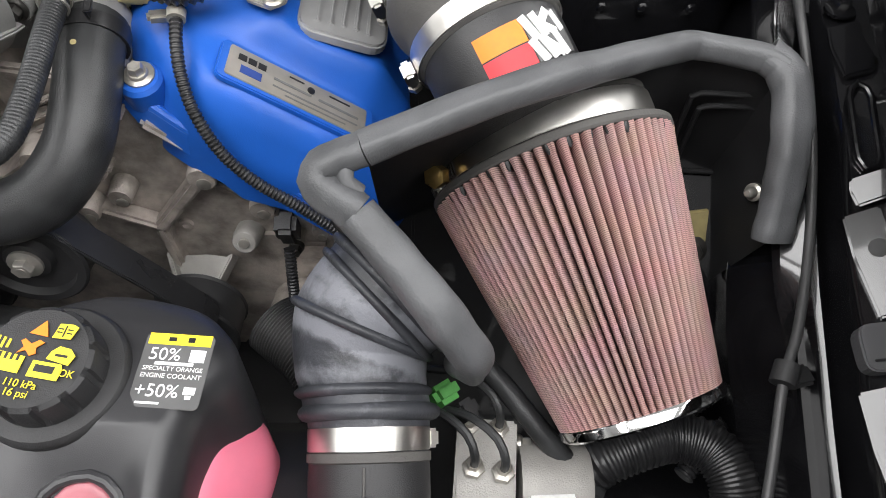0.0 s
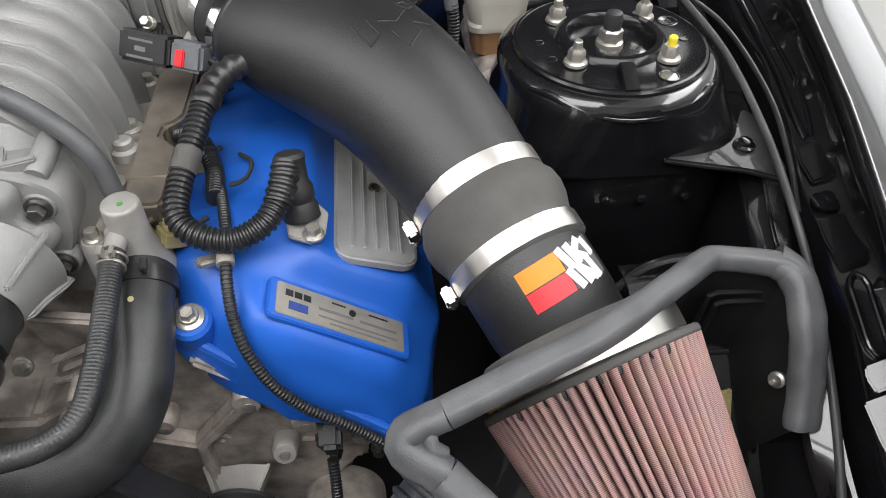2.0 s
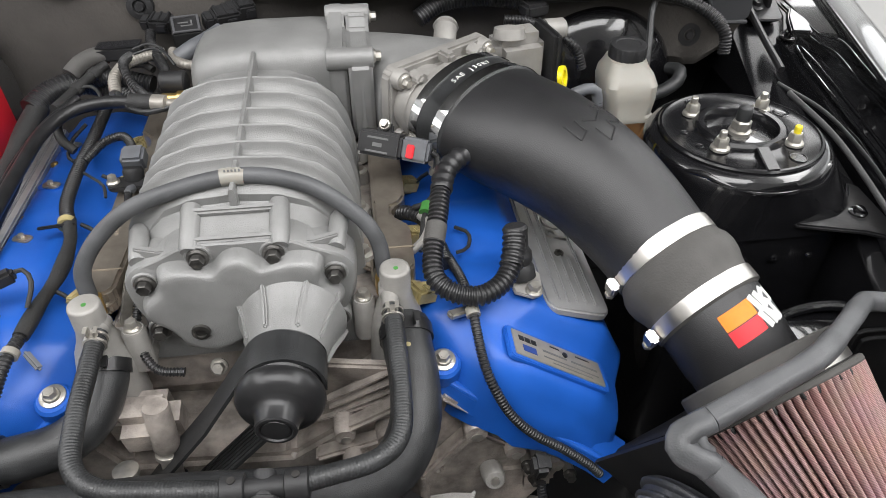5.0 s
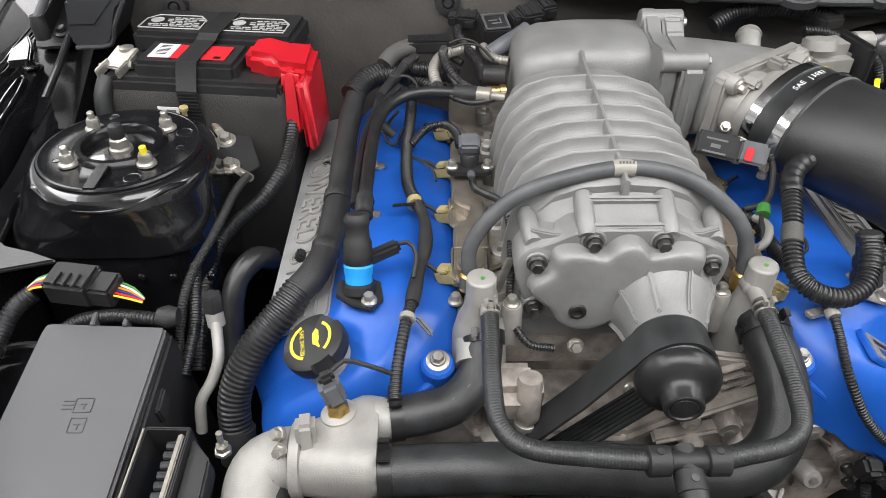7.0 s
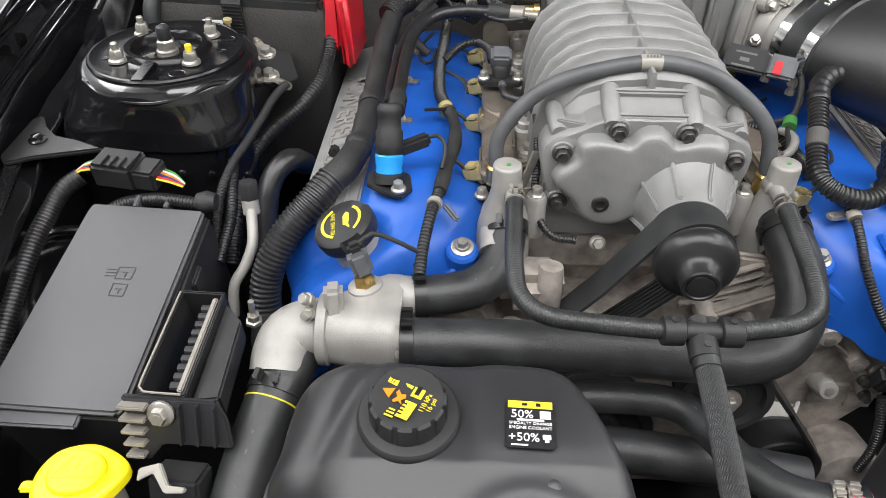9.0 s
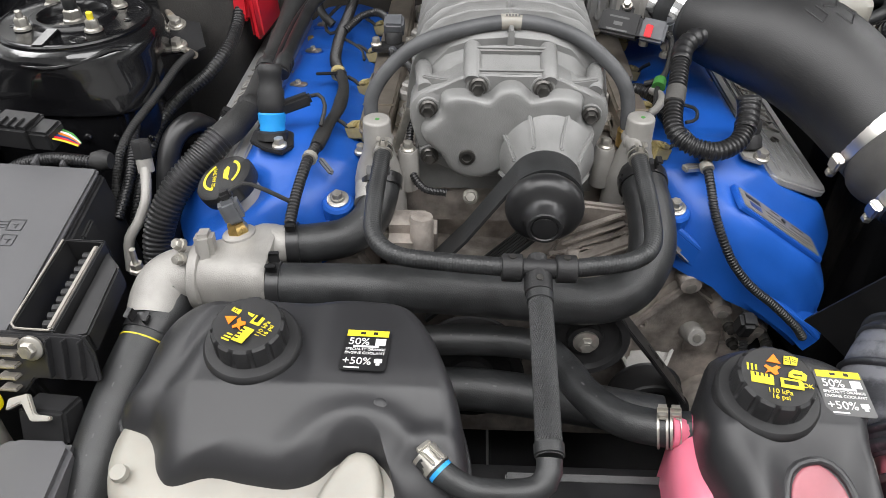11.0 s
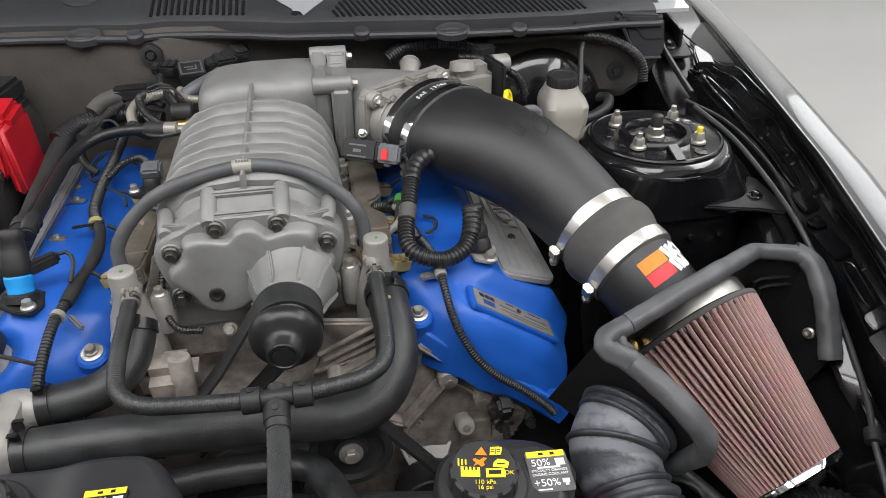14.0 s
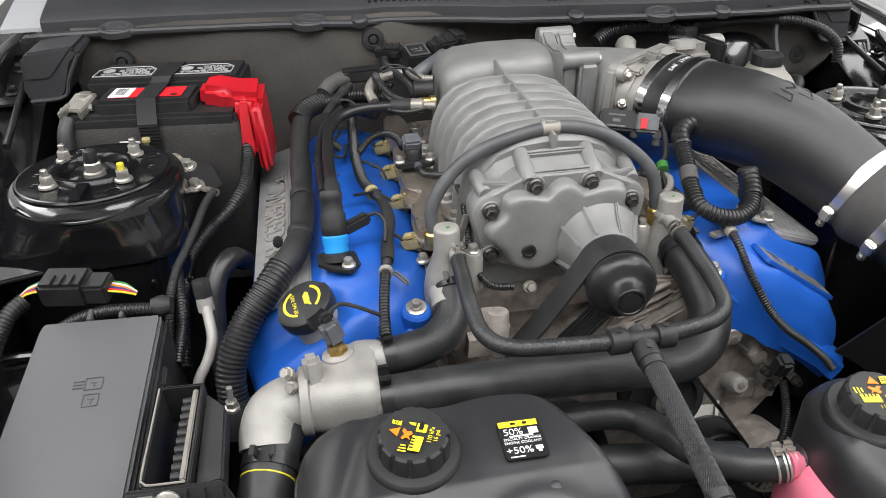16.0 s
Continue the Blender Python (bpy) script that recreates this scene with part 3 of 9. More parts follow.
    bm = prism([(-0.009, -0.020), (0.005, -0.020), (0.009, 0.018), (-0.005, 0.018)], 0, 0.004, 0.001, None, Matrix.Translation((cx - 0.002, cy - 0.068, 0.8515)) @ rot(8, 0, 0))
    part("plate_tab", bm, "mountpaint", what)
    # raised hem in front of the plate
    hem = [(cx + 0.099 * math.cos(radians(a)), cy + 0.100 * math.sin(radians(a)), 0.841 - 0.010 * abs(math.sin(radians(a * 2 + 90))) ) for a in range(205, 336, 10)]
    part("hem", tube(hem, 0.0035, 10), "blackpaint", what)
    # gusset from the tower to the inner wing
    bm = prism([(0.566, 0.540), (0.635, 0.519), (0.660, 0.505), (0.672, 0.52), (0.676, 0.60), (0.668, 0.612), (0.652, 0.585), (0.632, 0.566), (0.60, 0.556)], 0.784, 0.790, 0.002)
    part("gusset", mirror(bm, side), "blackwell", what)
    bm = prism([(0.650, 0.52), (0.668, 0.52), (0.640, 0.44), (0.630, 0.41), (0.618, 0.41), (0.630, 0.455)], 0.779, 0.785, 0.002)
    part("brace", mirror(bm, side), "blackpaint", what)
    bm = lathe((side * 0.645, 0.552, 0.790), (0, 0, 1), [(0.010, -0.001), (0.010, 0.002), (0.006, 0.003), (0.006, 0.007), (0.004, 0.008)], 16)
    part("gusset_bolt", bm, "blackpaint", what)
    for dx, z in ((-0.11, 0.70), (-0.05, 0.70), (0.01, 0.70), (0.06, 0.70), (0.12, 0.70)):
        bm = lathe((cx + dx * 0.7 - 0.02 * side, cy - 0.1, z + 0.042), (0, -1, 0), [(0.005, 0), (0.004, 0.003), (0.001, 0.004)], 10)
        part("weld_stud", bm, "blackpaint", what)
    return what


for side in (1, -1):
    strut_tower(side)

# inner wings, bay floor, front panel
for side in (1, -1):
    bm = bmesh.new()
    rows = []
    for y in np.linspace(-0.05, 1.25, 36):
        cx, cz = crest(y)
        x0 = rail_x(y) - 0.040
        lo_ = min(0.68, rail(y) - 0.09)
        rows.append([(x0, y, rail(y) - 0.036), (x0 - 0.004, y, rail(y) - 0.055), (x0 - 0.02 + 0.008 * math.sin(y * 17), y, lo_), (x0 + 0.01, y, 0.35), (x0 + 0.03, y, 0.35), (x0 + 0.012, y, lo_), (x0 + 0.008, y, rail(y) - 0.038)])
    skin(bm, rows)
    wing = thing("inner_wing", (side * 0.65, 0.45, 0.40), "glossy black inner wing panel of the engine bay", "panel", "inner wings")
    part("panel", mirror(bm, side), "blackpaint", wing)
    bm = tube([(0.52, 0.475, 0.690), (0.55, 0.488, 0.705), (0.59, 0.492, 0.712), (0.625, 0.482, 0.715), (0.650, 0.46, 0.705)], 0.006, 10)
    part("wheelhouse_bead", mirror(bm, side), "blackpaint", wing)
    bm = bmesh.new()
    skin(bm, [[(x, 0.50, 0.700), (x, 0.47, 0.706), (x, 0.40, 0.680), (x, 0.30, 0.600), (x, 0.22, 0.48), (x, 0.22, 0.44), (x, 0.50, 0.44)] for x in (0.53, 0.58, 0.645)])
    part("wheelhouse", mirror(bm, side), "blackpaint", wing)
    for y, z in ((0.44, 0.715), (0.40, 0.66), (0.50, 0.725), (0.32, 0.63)):
        bm = lathe((side * 0.646, y, z), (-side, 0, 0.2), [(0.008, -0.004), (0.008, 0.003), (0.005, 0.005), (0.003, 0.003)], 14)
        part("grommet", bm, "plastic", wing)
tray = thing("undertray", (0, 0.45, 0.33), "dark underbody tray beneath the engine", "tray")
for tx in (-0.341, 0.341):
    part("tray_panel", box((tx, 0.45, 0.34), (0.678, 1.30, 0.02), 0.002), "blackwell", tray)
    part("tray_rib", box((tx, 0.45, 0.353), (0.03, 1.26, 0.012), 0.004), "blackwell", tray)
bm = box((0, -0.06, 0.336), (1.16, 0.03, 0.67), 0.006)
box((0, -0.045, 0.66), (1.16, 0.06, 0.02), 0.006, bm=bm)
solid("radiator_support", bm, "blackwell", "black radiator support crossmember", "panel")

# bulkhead with its felt
bulk = thing("bulkhead", (0, 0.95, 0.4), "black bulkhead with a grey-brown felt lining behind the engine", "bulkhead")
part("panel", box((0, 1.005, 0.645), (1.36, 0.03, 0.59), 0.004), "blackwell", bulk)
bm = bmesh.new()
rows = []
for x in np.linspace(-0.60, 0.655, 72):
    yb = max(0.925, float(np.interp(x, [-0.55, -0.43, -0.31, -0.22, -0.1], [0.968, 0.960, 0.948, 0.933, 0.925]))) + 0.005 * math.sin(x * 8) + 0.003 * math.sin(x * 23 + 1)
    low = float(np.interp(x, [0.10, 0.30, 0.42, 0.475, 0.51, 0.55, 0.60, 0.635, 0.655], [0.62, 0.80, 0.865, 0.862, 0.835, 0.808, 0.802, 0.825, 0.862]))
    z = lambda f: 0.945 + (low - 0.945) * f
    rows.append([(x, yb + 0.015, 0.955), (x, yb, z(0)), (x, yb - 0.012, z(0.12)), (x, yb - 0.014 + 0.005 * math.sin(x * 31), z(0.25)), (x, yb - 0.008 + 0.006 * math.sin(x * 13 + 2), z(0.4)), (x, yb - 0.014, z(0.6)), (x, yb - 0.018, z(0.9)), (x, yb - 0.010, z(1)), (x, yb + 0.03, z(1)), (x, yb + 0.03, 0.955)])
skin(bm, rows)
part("felt_lining", bm, "felt", bulk, "grey-brown felt lining")
for x, z in ((-0.53, 0.905), (-0.152, 0.924), (0.583, 0.850)):
    bm = lathe((x, 0.911 if x > -0.3 else 0.952, z), (0, -1, 0.1), [(0.017, -0.01), (0.017, 0), (0.016, 0.004), (0.009, 0.005), (0.007, 0.002), (0.005, 0.006)], 24)
    part("push_clip", bm, "plastic", bulk, "round black push clip")
# dark wells at both ends of the bulkhead, where the bonnet hinges sit
for side in (1, -1):
    well = thing("wing_well", (side * 0.69, 0.98, 0.80), "black wing well with a bonnet hinge beside the cowl", "wing well", "wing wells")
    bm = bmesh.new()
    skin(bm, [[(x, 0.80, 0.80), (x, 0.93, 0.862), (x, 1.05, 0.885), (x, 1.5, 0.93), (x, 1.5, 0.80), (x, 0.80, 0.78)] for x in (0.645, 0.70, 0.83)])
    part("well_panel", mirror(bm, side), "mountpaint", well)
    bm = prism([(0, 0), (0.05, -0.02), (0.16, 0.02), (0.24, 0.07), (0.22, 0.09), (0.10, 0.05), (0.0, 0.03)], -0.003, 0.003, 0.001, None, plane_at((side * 0.705, 0.93, 0.875), (0, 1, 0), (0, 0, 1)))
    part("hinge_arm", bm, "blackwell", well)
    bm = prism(rounded(0.05, 0.13, 0.012), 0, 0.005, 0.0015, None, Matrix.Translation((side * 0.70, 0.97, 0.882)) @ rot(18, 0, side * -6))
    part("hinge_plate", bm, "blackwell", well)
    for y, z in ((0.935, 0.877), (0.99, 0.895)):
        bolt(well, (side * 0.688, y, z), (0, -0.3, 1), 0.007, "blackwell", 1.6)
    part("seal_bead", tube([(side * 0.668, 0.80, 0.842), (side * 0.672, 0.88, 0.862), (side * 0.678, 0.97, 0.888), (side * 0.69, 1.1, 0.925)], 0.005, 10), "blackwell", well)
rod = thing("gas_strut", (-0.70, 1.0, 0.92), "grey bonnet gas strut rising past the cowl", "gas strut")
part("tube", tube([(-0.70, 0.90, 0.905), (-0.70, 0.965, 0.927), (-0.70, 1.043, 0.930), (-0.70, 1.139, 0.938), (-0.70, 1.24, 0.955)], 0.006, 12), "foam", rod)
part("ball_socket", lathe((-0.70, 0.905, 0.900), (0, 0, 1), [(0.010, -0.02), (0.011, 0.0), (0.008, 0.012)], 16), "plastic", rod)

# cowl: grey plastic tray with a rolled lip, grilles and screw eyes
cowl = thing("cowl", (0, 1.0, 0.94), "grey moulded plastic cowl with slotted grilles below the windscreen", "cowl")


def lip(x):
    return float(np.interp(x, [-0.55, -0.43, -0.31, -0.22, -0.175, -0.13, -0.06, 0.05, 0.12, 0.23, 0.33, 0.48, 0.56], [0.960, 0.952, 0.940, 0.925, 0.915, 0.925, 0.912, 0.880, 0.876, 0.870, 0.862, 0.866, 0.880])), 0.949 - 0.012 * max(0, x) / 0.5


def rear(x):
    """The cowl's rear edge, with two notches where the windscreen shows."""
    return min(1.30, 0.915 + 1.25 * abs(x - 0.075), 1.075 + 2.2 * abs(x + 0.44))


rows = []
for x in np.linspace(-0.64, 0.64, 160):
    y0, z0 = lip(x)
    y1 = max(rear(x), y0 + 0.024)
    deep = y1 - y0
    ring = [(x, y0, z0 - 0.007), (x, y0 - 0.003, z0 - 0.004), (x, y0 - 0.0035, z0), (x, y0 - 0.001, z0 + 0.003), (x, y0 + 0.004, z0 + 0.0035), (x, y0 + 0.014, z0 + 0.002)]
    for d, h in ((0.018, -0.002), (0.024, -0.002), (0.025, 0.014), (0.030, 0.018), (0.055, 0.026), (0.10, 0.038), (0.17, 0.056), (0.22, 0.068), (0.42, 0.130)):
        d = min(d, deep)
        h = h if d < deep or deep >= 0.03 else 0.010
        ring.append((x, y0 + d, z0 + (h if d < deep else float(np.interp(deep, [0.024, 0.03, 0.055, 0.10, 0.17, 0.22, 0.42], [0.010, 0.018, 0.026, 0.038, 0.056, 0.068, 0.130])))))
    ring += [(x, y1 + 0.001, ring[-1][2] - 0.006), (x, y0 + 0.02, z0 - 0.010)]
    rows.append(ring)
bm = bmesh.new()
skin(bm, rows)
part("tray", bm, "cowl", cowl)


def on_tray(x, d):
    y0, z0 = lip(x)
    return Vector((x, y0 + d, z0 + float(np.interp(d, [0.03, 0.055, 0.10, 0.17], [0.018, 0.026, 0.038, 0.056]))))


# grilles: black bars laid on the tray, the openings' shade put into their colour
for x0, n, d0, d1, lean in ((-0.150, 15, 0.036, 0.15, 0.0), (0.128, 41, 0.034, 0.088, -0.022)):
    for k in range(n):
        x = x0 + k * 0.0098
        if lean and k < 9:
            d1k = 0.05 + 0.012 * k
        else:
            d1k = d1
        a, b = on_tray(x, d0), on_tray(x + lean * (d1k - d0) / 0.06, d1k)
        d = b - a
        bm = box((a + b) / 2 + Vector((0, 0, 0.0002)), (d.length, 0.0048, 0.004), 0.001, plane_at((0, 0, 0), d, (-d.y, d.x, 0)))
        part("grille_slot", bm, "blackprint", cowl)
for x in (-0.53, -0.245, 0.297):
    y0, z0 = lip(x)
    bm = lathe((x, y0 + 0.006, z0 + 0.002), (0, -0.2, 1), [(0.027, -0.006), (0.027, 0.003), (0.024, 0.005), (0.019, 0.004), (0.016, -0.001), (0.008, -0.003)], 30)
    bmesh.ops.scale(bm, vec=(1, 0.62, 1), space=Matrix.Translation((-x, -y0 - 0.006, 0)), verts=bm.verts)
    part("screw_eye", bm, "cowl", cowl)
for x in (-0.170, 0.160, 0.40):
    y0, z0 = lip(x)
    bm = lathe((x, y0 + 0.004, z0 + 0.002), (0, -0.3, 1), [(0.013, -0.006), (0.013, 0.004), (0.009, 0.007), (0.004, 0.006)], 20)
    part("stud_cover", bm, "cowl", cowl)
part("wiper_boss", lathe(on_tray(-0.26, 0.10), (0, -0.35, 1), [(0.03, -0.004), (0.03, 0.003), (0.022, 0.005)], 24), "cowl", cowl)
part("wiper_spindle", lathe((0.066, 0.925, 0.962), (0, -0.3, 1), [(0.011, -0.01), (0.011, 0.004), (0.007, 0.009), (0.003, 0.010)], 20), "blackprint", cowl)
bm = bmesh.new()
skin(bm, [[(x, 0.930 - 1.25 * (x - 0.066) - 0.004, 0.966 - 0.35 * (x - 0.066)), (x, 0.930 - 1.25 * (x - 0.066) + 0.010, 0.969 - 0.35 * (x - 0.066)), (x, 0.930 - 1.25 * (x - 0.066) + 0.010, 0.962 - 0.35 * (x - 0.066))] for x in (-0.06, 0.0, 0.06)])
part("wiper_seal", bm, "blackprint", cowl)
# moulded legs at both ends, stepping down to the wings
for side in (1, -1):
    bm = prism([(0.566, 0.940), (0.578, 0.948), (0.61, 0.946), (0.648, 0.938), (0.656, 0.885), (0.648, 0.874), (0.610, 0.872), (0.598, 0.885), (0.582, 0.925)], -0.10, 0.0, 0.004, None, plane_at((0, 0.885, 0), (1, 0, 0), (0, 0, 1)))
    leg = part("end_leg", mirror(bm, side), "cowl", cowl)
    bm = prism([(0.572, 0.950), (0.640, 0.944), (0.652, 0.905), (0.615, 0.905)], -0.09, 0.012, 0.003, None, plane_at((0, 0.895, 0), (1, 0, 0), (0, 0, 1)))
    part("leg_step", mirror(bm, side), "cowl", leg)
    bm = tube([(0.570, 0.882, 0.938), (0.590, 0.882, 0.905), (0.602, 0.882, 0.880), (0.648, 0.882, 0.876)], 0.003, 8)
    part("leg_bead", mirror(bm, side), "cowl", leg)
# windscreen behind the cowl, opaque and pale
bm = bmesh.new()
rows = []
for x in np.linspace(-0.70, 0.70, 36):
    ys = max(0.905, lip(x)[0] + 0.03)
    z = lambda y: 0.946 + 0.25 * (y - 0.905) - (0.012 if x < -0.1 else 0)
    rows.append([(x, ys, z(ys)), (x, 1.32, z(1.32)), (x, 1.80, 1.36), (x, 1.81, 1.35), (x, 1.33, z(1.32) - 0.01), (x, ys, z(ys) - 0.006)])
skin(bm, rows)
solid("windscreen", bm, "glass", "windscreen behind the cowl panel, painted pale for its brightness", "windscreen")


# ---- the supercharger ----
sc = thing("supercharger", (0, 0.62, 0.74), "grey cast aluminium twin-screw supercharger with ribbed housing", "supercharger")


def arch(y, grow=0.0, half=0.097, top=0.911):
    pts = [(-1.0, 0.775), (-1.0, 0.81), (-0.985, 0.835), (-0.93, 0.862), (-0.83, 0.883), (-0.66, 0.899), (-0.40, 0.908), (0, 0.911)]
    pts = pts + [(-x, z) for x, z in pts[-2::-1]]
    return [(x * (half + grow), y, z + (top - 0.911) + grow * max(0, min(1, (z - 0.80) / 0.08))) for x, z in pts]


bm = bmesh.new()
skin(bm, [arch(y, g, top=z) for y, g, z in ((0.468, -0.003, 0.884), (0.486, -0.001, 0.8895), (0.497, 0, 0.894), (0.503, 0, 0.904), (0.509, -0.0015, 0.9095), (0.52, -0.003, 0.909), (0.72, -0.003, 0.909), (0.735, -0.002, 0.910), (0.745, -0.003, 0.911))])
housing = part("rotor_housing", bm, "cast", sc)
for y in (0.512, 0.538, 0.565, 0.596, 0.629, 0.663, 0.699):
    bm = bmesh.new()
    skin(bm, [arch(y + dy, g) for dy, g in ((-0.0125, -0.0055), (-0.0065, -0.0010), (-0.0032, 0.0044), (-0.0019, 0.0086), (-0.0006, 0.0094), (0.0008, 0.0090), (0.0019, 0.0060), (0.0034, 0.0010), (0.008, -0.0055))])
    part("rib", bm, "cast", housing, smooth=40)
bm = bmesh.new()
skin(bm, [[(-0.0032, y, 0.90), (-0.0026, y, z - 0.002), (-0.0014, y, z), (0.0014, y, z), (0.0026, y, z - 0.002), (0.0032, y, 0.90)] for y, z in ((0.49, 0.916), (0.60, 0.920), (0.72, 0.922), (0.75, 0.926))])
part("spine", bm, "cast", housing)
# front gear cover
cover_line = [(-0.094, 0.815), (-0.099, 0.845), (-0.090, 0.862), (-0.066, 0.874), (-0.045, 0.884), (-0.02, 0.886), (0, 0.8855), (0.02, 0.886), (0.045, 0.884), (0.066, 0.874), (0.090, 0.862), (0.099, 0.845), (0.094, 0.815), (0.080, 0.79), (0.045, 0.776), (0.0, 0.768), (-0.045, 0.772), (-0.08, 0.788)]
o = closed_curve(cover_line, 90)
cc = np.array((0.0, 0.832))
bm = bmesh.new()
lv = []
for y, s in ((0.492, 1.0), (0.470, 1.0), (0.464, 0.995), (0.460, 0.98), (0.4585, 0.95), (0.4585, 0.6)):
    lv.append([(cc[0] + (x - cc[0]) * s, y, cc[1] + (z - cc[1]) * s) for x, z in o])
skin(bm, lv)
cover = part("front_cover", bm, "cast", sc)
cover_bolts = ((-0.031, 0.8735), (0.031, 0.8725), (-0.0795, 0.849), (0.080, 0.845), (-0.0785, 0.795), (0.003, 0.779), (0.079, 0.791))
rim = []
for x, z in o:
    d = np.array((x, z)) - cc
    f = 0.955
    while f > 0.5 and min(math.hypot(cc[0] + d[0] * f - bx, cc[1] + d[1] * f - bz) for bx, bz in cover_bolts) < 0.0168:
        f -= 0.005
    rim.append(f)
for _ in range(3):
    rim = [sum(rim[(k + j) % len(rim)] * w for j, w in ((-2, 0.15), (-1, 0.2), (0, 0.3), (1, 0.2), (2, 0.15))) for k in range(len(rim))]
lv = []
for y, s in ((0.462, 1.0), (0.4545, 0.985), (0.449, 0.965), (0.4445, 0.94), (0.4422, 0.905), (0.4412, 0.86), (0.4408, 0.76), (0.4408, 0.4), (0.4408, 0.05)):
    lv.append([(cc[0] + (x - cc[0]) * f * s, y, cc[1] + (z - cc[1]) * f * s) for (x, z), f in zip(o, rim)])
bm = bmesh.new()
skin(bm, lv)
part("raised_face", bm, "cast", cover, smooth=50)
for x, z in cover_bolts:
    bm = lathe((x, 0.475, z), (0, -1, 0), [(0.0120, 0), (0.0117, 0.0165), (0.0108, 0.0185)], 28)
    part("bolt_boss", bm, "cast", cover)
    bm = lathe((x, 0.4568, z), (0, -1, 0), [(0.0096, 0), (0.0094, 0.0018), (0.0076, 0.0034)], 20)
    lathe((x, 0.4545, z), (0, -1, 0), [(0.0064, 0), (0.0064, 0.0062), (0.0056, 0.0072), (0.0045, 0.0068)], 6, bm=bm)
    part("bolt", bm, "darkbolt", sc)
bm = lathe((-0.040, 0.4408, 0.804), (0, -1, 0), [(0.0085, 0), (0.0080, 0.0025), (0.005, 0.003), (0.0048, 0.001)], 20)
part("drain_plug", bm, "darkbolt", cover)
# webbed mounting pad behind the cover
for x in (-0.037, 0.037):
    part("pad_boss", lathe((x, 0.459, 0.8795), (0, 1, 0.42), [(0.0075, -0.002), (0.0088, 0.002), (0.0088, 0.040), (0.0078, 0.043)], 22), "cast", cover)
bm = box((0, 0.478, 0.884), (0.07, 0.03, 0.010), 0.002, rot(22, 0, 0))
for y, z in ((0.465, 0.8825), (0.490, 0.8945)):
    box((0, y, z), (0.072, 0.0065, 0.0125), 0.002, rot(22, 0, 0), bm=bm)
part("mounting_pad", bm, "cast", cover)
for x in (-1, 1):
    part("pad_web", prism([(0.048, 0.462), (0.066, 0.463), (0.086, 0.470), (0.084, 0.476), (0.066, 0.470), (0.058, 0.500), (0.052, 0.500)] if x > 0 else [(-0.052, 0.500), (-0.058, 0.500), (-0.066, 0.470), (-0.084, 0.476), (-0.086, 0.470), (-0.066, 0.463), (-0.048, 0.462)], -0.016, 0.004, 0.0012, None, Matrix.Translation((0, 0, 0.8735))), "cast", cover)
    part("corner_boss", lathe((x * 0.083, 0.470, 0.866), (x * 0.12, 1, 0.22), [(0.0075, -0.004), (0.0085, 0.0), (0.0085, 0.030), (0.006, 0.036)], 20), "cast", cover)
# snout and pulley
snout_at, snout_ax = Vector((0.038, 0.446, 0.805)), Vector((-0.07, -1, -0.035)).normalized()
bm = lathe(snout_at, snout_ax, [(0.049, 0.002), (0.046, 0.007), (0.0425, 0.014), (0.039, 0.022), (0.0365, 0.031), (0.0345, 0.040), (0.0335, 0.046), (0.028, 0.048)], 48)
snout = part("snout", bm, "cast", sc)
u, v, w = basis(snout_ax)
for a in (30, 68, 112, 150, 205, 335):
    d = u * math.cos(radians(a)) + v * math.sin(radians(a))
    bm = prism([(-0.004, 0.026), (-0.004, 0.0535), (0.006, 0.0505), (0.020, 0.0437), (0.040, 0.0370), (0.044, 0.026)], -0.0022, 0.0022, 0.0014, None, plane_at(snout_at, w, d))
    part("snout_rib", bm, "cast", snout)
prof = [(0.020, 0.034), (0.0345, 0.034), (0.0358, 0.036), (0.0345, 0.039)]
for k in range(9):
    prof += [(0.0338, 0.040 + k * 0.0042), (0.0326, 0.042 + k * 0.0042)]
prof += [(0.031, 0.0775), (0.031, 0.079), (0.0362, 0.0795), (0.0372, 0.081), (0.0375, 0.086), (0.0368, 0.091), (0.0345, 0.0955), (0.031, 0.099), (0.0265, 0.101), (0.0225, 0.1025), (0.0198, 0.105), (0.0182, 0.110), (0.0172, 0.117), (0.0170, 0.1205), (0.0158, 0.1218), (0.0135, 0.1218), (0.0125, 0.1200), (0.0118, 0.1200), (0.0112, 0.1212), (0.004, 0.1214)]
prof = [(r * (0.97 if h > 0.076 else 0.96), 0.043 + (h - 0.034) * 0.87) for r, h in prof]
part("pulley", lathe(snout_at, snout_ax, prof, 56), "satin", sc, "black ribbed drive pulley with hub cap")
# rear plenum, joint flange and throttle body
bm = bmesh.new()
lv = []
for x, s, zt in ((-0.076, 0.55, 0.897), (-0.073, 0.80, 0.908), (-0.064, 0.93, 0.919), (-0.042, 1, 0.927), (0.0, 1, 0.931), (0.06, 1, 0.931), (0.112, 0.98, 0.928)):
    yc, zc, hy, hz = 0.800, 0.862, 0.062 * s, 0.5 * (zt - 0.79) * (0.6 + 0.4 * s)
    zc = zt - hz
    lv.append([(x, yc + hy * math.copysign(abs(math.cos(a)) ** 0.5, math.cos(a)), zc + hz * math.copysign(abs(math.sin(a)) ** 0.5, math.sin(a))) for a in (2 * math.pi * i / 40 for i in range(40))])
skin(bm, lv)
part("rear_plenum", bm, "cast", sc)
